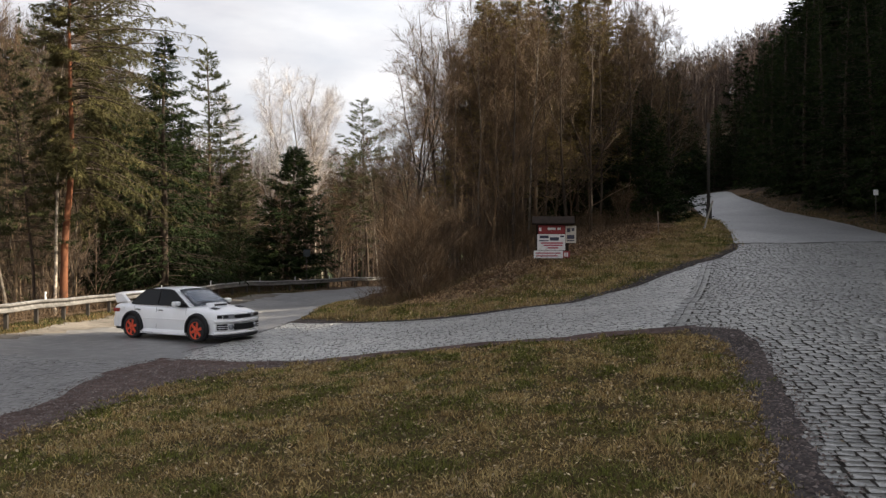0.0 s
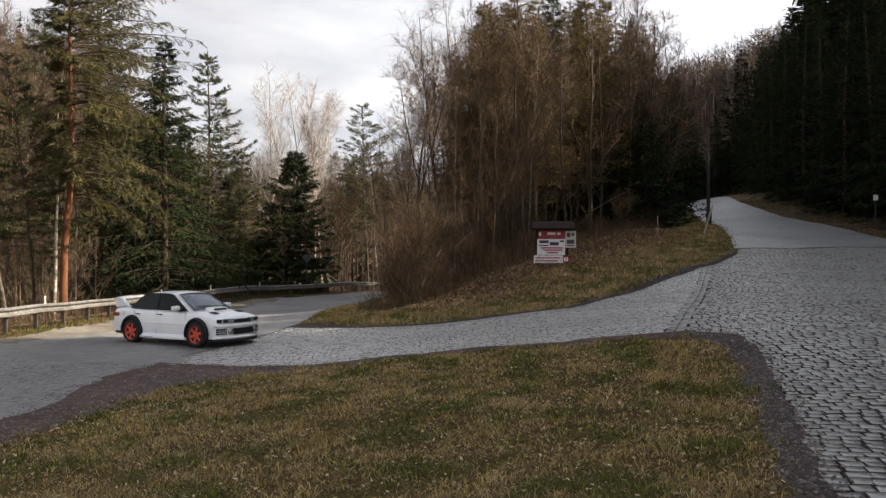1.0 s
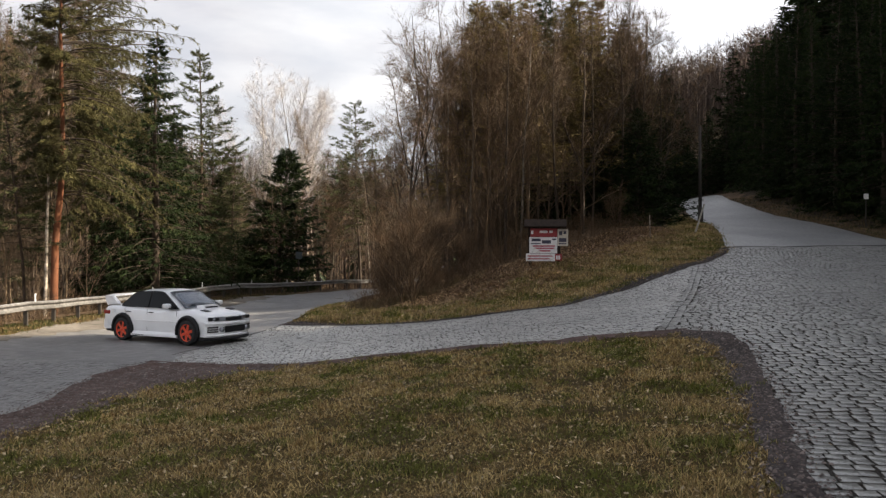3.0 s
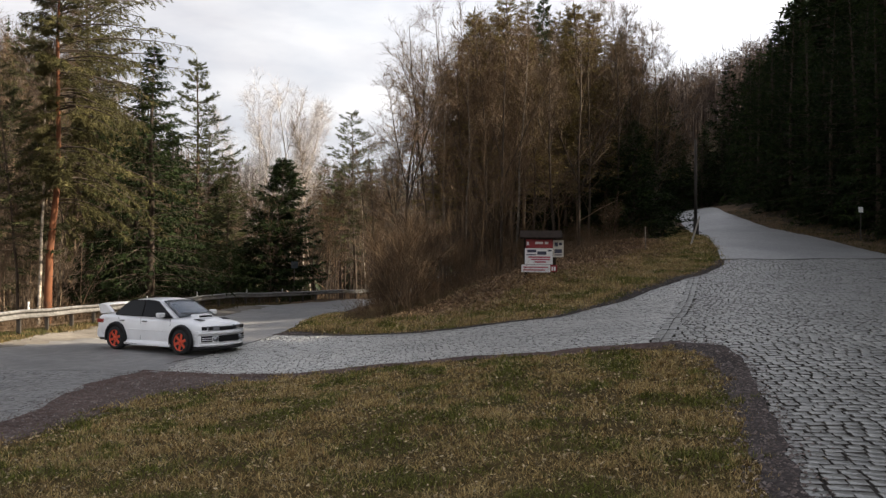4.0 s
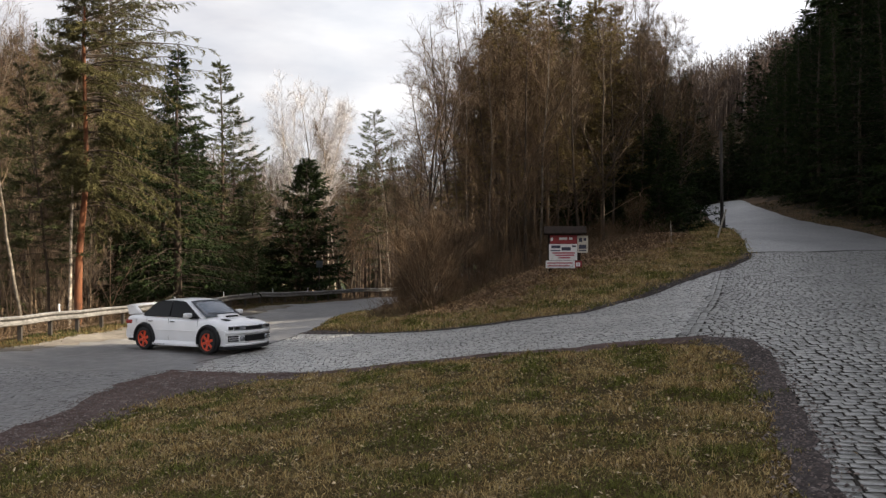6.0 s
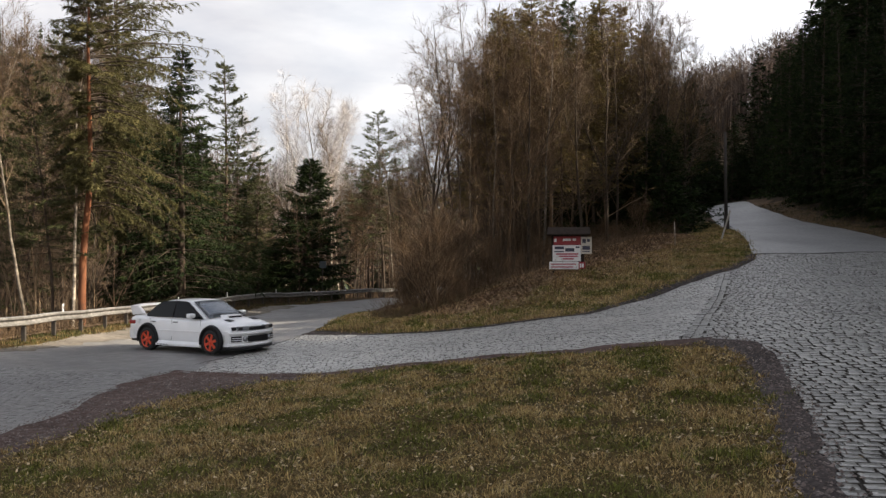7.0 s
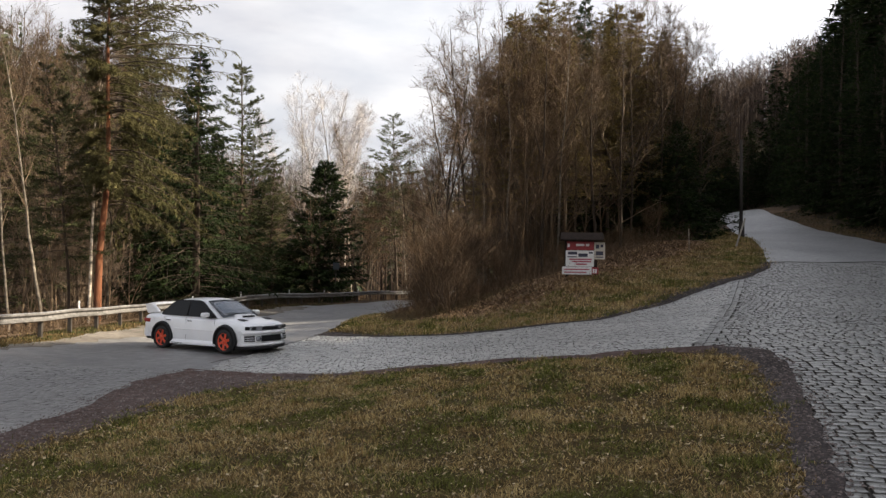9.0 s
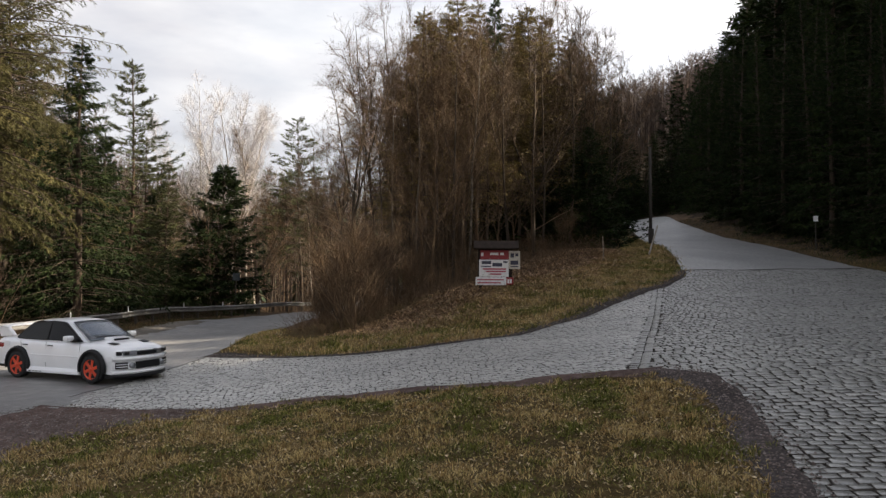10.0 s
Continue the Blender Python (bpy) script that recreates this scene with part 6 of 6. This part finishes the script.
def car():
    white = paint("white_car_paint", (0.86, 0.865, 0.87), 0.28, 0.6)
    black = material("black_trim", [(0.006, 0.006, 0.007), (0.012, 0.012, 0.013)], 4.0, 0.6, spec=0.3)
    glass = material("tinted_glass", [(0.004, 0.0045, 0.005), (0.007, 0.0075, 0.008)], 2.0, 0.05, spec=0.15)
    # windscreen: the sky's reflection is put into a pale, half metallic base
    clear = paint("sky_pale_windscreen", (0.30, 0.33, 0.37), 0.06, 1.0, 0.6)
    rubber = material("tyre_rubber", [(0.012, 0.012, 0.012), (0.025, 0.025, 0.025)], 12, 0.85)
    orange = paint("orange_red_rim", (0.66, 0.062, 0.018), 0.4, 0.3)
    # darker copy of the rim orange; the shade of the dish is coloured in
    dark_orange = paint("shaded_rim", (0.58, 0.05, 0.014), 0.6)
    steel = paint("grey_metal", (0.3, 0.3, 0.31), 0.35, metal=0.8)
    lampg = paint("headlamp_lens", (0.27, 0.28, 0.30), 0.08, 0.8, 0.3)
    redl = paint("tail_lens", (0.26, 0.008, 0.014), 0.15, 0.6)
    mid = Vector((-7.11, 21.67))
    yaw = -30.3
    fwd = Vector((math.cos(radians(yaw)), math.sin(radians(yaw))))
    left = Vector((-fwd.y, fwd.x))
    zs = [METRES * (float(height(*((mid + fwd * sx * 1.26 + left * sy * 0.72) / METRES))) + 0.031) for sx, sy in ((-1, -1), (-1, 1), (1, -1), (1, 1))]
    pitch = math.degrees(math.atan2((zs[0] + zs[1] - zs[2] - zs[3]) / 2, 2.52))
    rollc = math.degrees(math.atan2((zs[1] + zs[3] - zs[0] - zs[2]) / 2, 1.44))
    base = thing("saloon_car", pose(mid.x, mid.y, sum(zs) / 4, rollc, pitch, yaw),
                 "white four-door sports saloon with orange-red wheels and rear wing", "car")

    # lower body: stations along the length (x, sill z, half width, shoulder z, crown z)
    st = [(-2.17, 0.42, 0.66, 0.74, 0.76), (-2.13, 0.33, 0.77, 0.90, 0.935), (-1.98, 0.27, 0.815, 0.935, 0.985), (-1.55, 0.22, 0.835, 0.93, 1.0), (-1.05, 0.19, 0.84, 0.915, 0.97), (-0.55, 0.18, 0.842, 0.905, 0.94),
          (0.15, 0.18, 0.842, 0.89, 0.93), (0.70, 0.18, 0.84, 0.88, 0.93), (1.0, 0.19, 0.84, 0.865, 0.925), (1.40, 0.20, 0.835, 0.83, 0.885), (1.72, 0.20, 0.80, 0.775, 0.83), (1.93, 0.22, 0.70, 0.735, 0.775), (1.985, 0.26, 0.60, 0.69, 0.715), (1.99, 0.34, 0.52, 0.56, 0.58)]
    bm = bmesh.new()
    rings = []
    for x, zb, w, zs_, zc in st:
        half = [(w * 0.55, zb), (w * 0.93, zb + 0.015), (w * 0.985, zb + 0.12), (w, 0.5 * (zb + zs_) - 0.02), (w * 0.995, 0.5 * (zb + zs_) + 0.06), (w * 0.965, zs_ - 0.06), (w * 0.90, zs_ - 0.003), (w * 0.72, zc - 0.02), (w * 0.35, zc)]
        rings.append([(x, -p, q) for p, q in half] + [(x, p, q) for p, q in reversed(half)])
    loft(bm, rings, True)
    body = part("body", bm, white, base, smooth=True)
    sub = body.modifiers.new("round", "SUBSURF")
    sub.levels = sub.render_levels = 2

    # cabin shell: roof and pillars
    lo = [(-1.66, 0.56, 0.97), (-1.34, 0.695, 0.93), (-0.6, 0.755, 0.90), (0.3, 0.755, 0.89), (0.82, 0.715, 0.885), (1.04, 0.58, 0.90)]
    hi = [(-0.98, 0.48, 1.33), (-0.86, 0.57, 1.318), (-0.45, 0.60, 1.335), (-0.05, 0.595, 1.335), (0.12, 0.57, 1.31), (0.22, 0.47, 1.32)]
    md = [(a[0] * .5 + b[0] * .5, a[1] * .5 + b[1] * .5 + 0.012, a[2] * .5 + b[2] * .5 + 0.012) for a, b in zip(lo, hi)]
    tp = [(-0.86, 0.36, 1.378), (-0.74, 0.43, 1.392), (-0.42, 0.46, 1.408), (-0.10, 0.45, 1.402), (0.03, 0.42, 1.383), (0.11, 0.35, 1.362)]
    bm = bmesh.new()
    vs = [[bm.verts.new(p) for p in [(x, -y, z) for x, y, z in row] + [(x, y, z) for x, y, z in reversed(row)]] for row in (lo, md, hi, tp)]
    n = len(vs[0])
    for a, b in zip(vs, vs[1:]):
        for i in range(n):
            bm.faces.new((a[i], a[(i + 1) % n], b[(i + 1) % n], b[i]))
    for i in range(5):
        bm.faces.new((vs[3][i], vs[3][i + 1], vs[3][n - 2 - i], vs[3][n - 1 - i]))
    cab = part("cabin_shell", bm, white, base, smooth=True)
    sub = cab.modifiers.new("round", "SUBSURF")
    sub.levels = sub.render_levels = 2

    # glass
    bm = bmesh.new()
    quad_patch(bm, [(0.985, -0.655, 0.918), (0.985, 0.655, 0.918), (0.225, 0.50, 1.335), (0.225, -0.50, 1.335)], 8, 4, 0.05)
    ws = part("windscreen", bm, clear, base, "raked windscreen coloured pale for the sky reflection", True)
    bm = bmesh.new()
    quad_patch(bm, [(0.235, -0.47, 1.328), (0.235, 0.47, 1.328), (0.20, 0.45, 1.35), (0.20, -0.45, 1.35)], 6, 1, 0.052, 0.008)
    part("sun_strip", bm, white, ws, "pale strip along the top of the windscreen")
    for sd in (-1, 1):
        bm = bmesh.new()
        cyl(bm, (0.99, sd * 0.12 + 0.16, 0.955), (0.86, sd * 0.12 - 0.36, 1.03), 0.008, n=6)
        part("wiper", bm, black, ws)
    bm = bmesh.new()
    quad_patch(bm, [(-1.60, 0.56, 1.0), (-1.60, -0.56, 1.0), (-1.02, -0.46, 1.338), (-1.02, 0.46, 1.338)], 8, 4, 0.04)
    part("rear_window", bm, glass, base, "dark rear window", True)

    def flank(x, z, sd, out=0.0):
        """A point on the sloping side of the cabin."""
        return (x, sd * (0.772 - (z - 0.90) * 0.355 - 0.030 * max(abs(x + 0.2) - 0.55, 0) + out), z)
    for sd in (-1, 1):
        bm = bmesh.new()
        slab(bm, [flank(x, z, sd) for x, z in ((0.86, 0.900), (-1.36, 0.925), (-1.43, 0.95), (-1.42, 0.985), (-1.10, 1.235), (-0.96, 1.315), (-0.80, 1.347), (-0.30, 1.362), (0.02, 1.350), (0.16, 1.325))], 0.03)
        wf = part("window_surround", bm, black, base, "black door window surround")
        for nm, pts in (("front_door_window", ((0.78, 0.918), (-0.26, 0.925), (-0.28, 1.345), (0.0, 1.335), (0.13, 1.312))),
                        ("rear_door_window", ((-0.33, 0.926), (-1.33, 0.945), (-1.38, 0.975), (-1.08, 1.215), (-0.94, 1.297), (-0.80, 1.328), (-0.34, 1.345)))):
            bm = bmesh.new()
            slab(bm, [flank(x, z, sd, 0.006) for x, z in pts], 0.02)
            part(nm, bm, glass, wf, "dark tinted door window")
        # door seams, handles, crease, skirts
        for x0, x1 in ((0.80, 0.84), (-0.29, -0.30), (-1.02, -1.20)):
            bm = bmesh.new()
            cyl(bm, (x0, sd * 0.838, 0.30), (x1, sd * 0.812, 0.885), 0.004, n=6)
            part("door_seam", bm, black, base)
        for x0 in (-0.14, -1.03):
            bm = bmesh.new()
            box(bm, (x0 - 0.08, sd * 0.822 - 0.02, 0.785), (x0 + 0.08, sd * 0.822 + 0.022, 0.808), 0.008)
            part("door_handle", bm, black, base)
        bm = bmesh.new()
        box(bm, (-0.82, sd * 0.828 - 0.02, 0.555), (0.80, sd * 0.828 + 0.024, 0.585), 0.010)
        part("rub_strip", bm, white, base)
        bm = bmesh.new()
        loft(bm, [[(x, sd * 0.72, 0.16), (x, sd * (0.868 + e), 0.165), (x, sd * (0.872 + e), 0.215), (x, sd * 0.84, 0.285), (x, sd * 0.72, 0.29)] for x, e in ((-0.90, 0.0), (-0.5, 0.006), (0.3, 0.006), (0.88, 0.0))], True)
        part("side_skirt", bm, white, base, "white side skirt")
        for x0 in (-0.82, -0.70, -0.58, -0.46):
            bm = bmesh.new()
            box(bm, (x0, sd * 0.877 - 0.012, 0.185), (x0 + 0.075, sd * 0.877 + 0.004, 0.20), 0.003)
            part("print_bar", bm, black, base)
        bm = bmesh.new()
        box(bm, (0.50, sd * 0.91 - 0.105, 0.925), (0.66, sd * 0.91 + 0.095, 1.05), 0.04)
        mr = part("door_mirror", bm, white, base, "white door mirror", True)
        bm = bmesh.new()
        box(bm, (0.56, sd * 0.79 - 0.06, 0.90), (0.68, sd * 0.79 + 0.05, 0.955), 0.01)
        part("mirror_foot", bm, black, mr)
        for ax in (-1.26, 1.26):
            # solid black disc in place of the arch hollow and its shade
            bm = bmesh.new()
            cyl(bm, (ax, sd * 0.60, 0.33), (ax, sd * 0.856, 0.33), 0.375, n=40)
            for v in bm.verts:
                v.co.z = max(v.co.z, 0.10)
            bmesh.ops.dissolve_degenerate(bm, edges=bm.edges, dist=1e-5)
            part("wheel_well", bm, black, base, "black disc standing for the shaded wheel opening")
            bm = bmesh.new()
            prof = [(0.350, 0.80), (0.352, 0.885), (0.372, 0.905), (0.42, 0.885), (0.437, 0.83)]
            loft(bm, [[(ax + r * math.cos(radians(-14 + 208 * k / 26)), sd * yv, 0.325 + r * math.sin(radians(-14 + 208 * k / 26))) for r, yv in prof] for k in range(27)], False, False)
            part("arch_flare", bm, black, base, "black wheel-arch flare", True)
    # fuel flap, aerial, bonnet scoop and vents
    bm = bmesh.new()
    box(bm, (-1.72, -0.838, 0.745), (-1.60, -0.822, 0.86), 0.006)
    part("fuel_flap", bm, white, base)
    bm = bmesh.new()
    loft(bm, [[(0.84, -0.26, 0.925), (0.84, -0.22, 0.955), (0.84, 0.22, 0.955), (0.84, 0.26, 0.925)], [(1.06, -0.27, 0.915), (1.06, -0.24, 0.99), (1.06, 0.24, 0.99), (1.06, 0.27, 0.915)], [(1.28, -0.27, 0.89), (1.24, -0.24, 0.972), (1.24, 0.24, 0.972), (1.28, 0.27, 0.89)]])
    sc = part("bonnet_scoop", bm, white, base, "raised white bonnet scoop")
    bm = bmesh.new()
    box(bm, (1.235, -0.22, 0.905), (1.272, 0.22, 0.955), 0.006)
    part("scoop_mouth", bm, black, sc, "black scoop mouth")
    for sd in (-1, 1):
        bm = bmesh.new()
        box(bm, (-0.11, -0.09, -0.006), (0.11, 0.09, 0.006), 0.004, pose(1.50, sd * 0.44, 0.866, 0, 7.5, sd * -6))
        part("bonnet_vent", bm, black, base)

    def front_box(nm, y0, y1, z0, z1, xc, mat, label="", depth=0.10, turn=0.0, owner=None):
        bm = bmesh.new()
        box(bm, (-depth, -(y1 - y0) / 2, -(z1 - z0) / 2), (0.0, (y1 - y0) / 2, (z1 - z0) / 2), 0.012, pose(xc, (y0 + y1) / 2, (z0 + z1) / 2, 0, 0, turn))
        return part(nm, bm, mat, owner or base, label)

    def bow_bar(nm, w, z0, z1, x0, sweep, depth, mat, label):
        bm = bmesh.new()
        rg = []
        for k in range(17):
            u = -1 + k / 8
            xx = x0 - sweep * abs(u) ** 2.6
            rg.append([(xx - 0.02, u * w, z0), (xx, u * w, z0 + 0.02), (xx + 0.008, u * w, (z0 + z1) / 2), (xx - 0.01, u * w, z1 - 0.012), (xx - 0.05, u * w, z1), (xx - depth, u * w, z1), (xx - depth, u * w, z0)])
        loft(bm, rg, True)
        return part(nm, bm, mat, base, label, False)
    front_box("grille", -0.27, 0.27, 0.615, 0.70, 2.085, black, "black upper grille")
    bow_bar("bumper_bar", 0.80, 0.505, 0.60, 2.16, 0.30, 0.20, white, "white bumper bar")
    bow_bar("bumper_base", 0.79, 0.205, 0.285, 2.15, 0.32, 0.30, white, "white lower bumper edge")
    bow_bar("bumper_face", 0.775, 0.28, 0.51, 2.115, 0.30, 0.20, white, "white bumper face")
    front_box("lower_intake", -0.34, 0.34, 0.315, 0.475, 2.128, black, "wide black lower air intake", 0.10)
    bow_bar("front_lip", 0.80, 0.125, 0.21, 2.165, 0.34, 0.3, black, "black front lip")
    for sd in (-1, 1):
        c = sorted((sd * 0.29, sd * 0.62))
        hl = front_box("headlight", c[0], c[1], 0.612, 0.722, 2.03, lampg, "clear headlight", 0.16, sd * 16)
        c2 = sorted((sd * 0.47, sd * 0.59))
        front_box("headlight_bezel", c2[0], c2[1], 0.628, 0.706, 2.016, black, "dark headlight inner", 0.05, sd * 16, hl)
        c = sorted((sd * 0.63, sd * 0.755))
        front_box("corner_lamp", c[0], c[1], 0.625, 0.712, 1.945, black, "dark corner lamp", 0.14, sd * 38)
        c = sorted((sd * 0.50, sd * 0.77))
        v = front_box("bumper_vent", c[0], c[1], 0.325, 0.475, 1.975, black, "slatted bumper vent", 0.12, sd * 30)
        for zz in (0.362, 0.415):
            front_box("vent_slat", c[0], c[1], zz, zz + 0.018, 1.988, white, "", 0.06, sd * 30, v)
        bm = bmesh.new()
        cyl(bm, (2.0, sd * 0.42, 0.395), (2.10, sd * 0.42, 0.395), 0.065, n=16)
        part("fog_lamp", bm, lampg, base, "round fog lamp", True)
        c = sorted((sd * 0.40, sd * 0.73))
        front_box("tail_light", c[0], c[1], 0.69, 0.82, -2.045, redl, "red tail light", 0.12, -sd * 8)
        bm = bmesh.new()
        box(bm, (-2.10, sd * 0.775 - 0.04, 0.70), (-1.82, sd * 0.775 + 0.045, 0.815), 0.03)
        part("tail_light_side", bm, redl, base, "red wrap-round tail light")
    front_box("number_plate", -0.26, 0.26, 0.60, 0.70, -2.165, white, "pale blank plate", 0.03)
    bm = bmesh.new()
    rg = []
    for k in range(13):
        u = -1 + k / 6
        xx = -2.25 + 0.16 * abs(u) ** 3
        rg.append([(xx + 0.03, u * 0.80, 0.30), (xx, u * 0.80, 0.36), (xx, u * 0.80, 0.53), (xx + 0.04, u * 0.80, 0.58), (xx + 0.5, u * 0.80, 0.58), (xx + 0.5, u * 0.80, 0.30)])
    loft(bm, rg, True)
    part("rear_bumper", bm, white, base, "white rear bumper")
    bm = bmesh.new()
    box(bm, (-2.14, -0.70, 0.22), (-1.80, 0.70, 0.31), 0.02)
    part("rear_valance", bm, black, base)
    bm = bmesh.new()
    cyl(bm, (-2.28, -0.48, 0.26), (-2.05, -0.48, 0.27), 0.05, n=14)
    part("exhaust_pipe", bm, steel, base, smooth=True)
    # rear wing
    bm = bmesh.new()
    sec = [(-0.17, 0.0), (-0.165, 0.03), (-0.05, 0.05), (0.10, 0.03), (0.17, 0.0), (0.0, -0.012)]
    loft(bm, [[(-2.06 + a + 0.05 * (yv / 0.7) ** 2, yv, 1.20 + b - 0.035 * abs(yv / 0.7) ** 4) for a, b in sec] for yv in (-0.70, -0.62, -0.45, -0.2, 0.2, 0.45, 0.62, 0.70)], True)
    wing = part("rear_wing", bm, white, base, "tall white rear wing", False)
    for sd in (-1, 1):
        bm = bmesh.new()
        loft(bm, [[(-2.10, sd * yv, 0.94), (-1.60, sd * yv, 0.985), (-1.66, sd * yv, 1.03), (-1.86, sd * yv, 1.20), (-2.20, sd * yv, 1.19)] for yv in (0.60, 0.70)], True)
        bmesh.ops.bevel(bm, geom=list(bm.edges), offset=0.015, segments=2, affect="EDGES")
        part("wing_support", bm, white, wing)

    def wheel(ax, sd):
        bm = bmesh.new()
        prof = [(0.225, -0.11), (0.285, -0.115), (0.303, -0.095), (0.31, -0.05), (0.31, 0.05), (0.303, 0.095), (0.285, 0.115), (0.225, 0.11)]
        rg = [[(ax + r * math.cos(k * math.pi / 18), sd * (0.775 + o), 0.31 + r * math.sin(k * math.pi / 18)) for r, o in prof] for k in range(36)]
        loft(bm, rg + [rg[0]], False, False)
        bmesh.ops.remove_doubles(bm, verts=bm.verts, dist=1e-5)
        ty = part("wheel", bm, rubber, base, "black tyre on an orange-red rim", True)
        bm = bmesh.new()
        prof = [(0.236, -0.09), (0.242, 0.10), (0.228, 0.108), (0.20, 0.07), (0.19, 0.02)]
        rg = [[(ax + r * math.cos(k * math.pi / 18), sd * (0.775 + o), 0.31 + r * math.sin(k * math.pi / 18)) for r, o in prof] for k in range(36)]
        loft(bm, rg + [rg[0]], False, False)
        part("rim", bm, orange, ty, "orange-red alloy rim", True)
        bm = bmesh.new()
        cyl(bm, (ax, sd * 0.70, 0.31), (ax, sd * 0.838, 0.31), 0.222, n=30)
        part("rim_dish", bm, dark_orange, ty, "orange-red dish", False)
        for k in range(6):
            bm = bmesh.new()
            box(bm, (0.03, -0.036, -0.02), (0.225, 0.036, 0.02), 0.012, Matrix.Translation((ax, sd * 0.848, 0.31)) @ Matrix.Rotation(math.pi / 2, 4, "X") @ Matrix.Rotation(k * math.pi / 3 + 0.3, 4, "Z"))
            part("spoke", bm, orange, ty)
        bm = bmesh.new()
        cyl(bm, (ax, sd * 0.80, 0.31), (ax, sd * 0.878, 0.31), 0.06, 0.05, 16)
        part("hub_cap", bm, orange, ty, "", True)
        for k in range(5):
            a = k * math.pi * 0.4
            bm = bmesh.new()
            cyl(bm, (ax + 0.085 * math.cos(a), sd * 0.84, 0.31 + 0.085 * math.sin(a)), (ax + 0.085 * math.cos(a), sd * 0.862, 0.31 + 0.085 * math.sin(a)), 0.016, n=8)
            part("wheel_nut", bm, steel, ty)
    for ax in (-1.26, 1.26):
        for sd in (-1, 1):
            wheel(ax, sd)


lay_setts()

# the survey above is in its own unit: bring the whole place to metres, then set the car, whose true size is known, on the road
for ob in [o for o in scene.objects if o.parent is None and o.type in ("MESH", "EMPTY")]:
    ob.matrix_world = Matrix.Scale(METRES, 4) @ ob.matrix_basis
car()
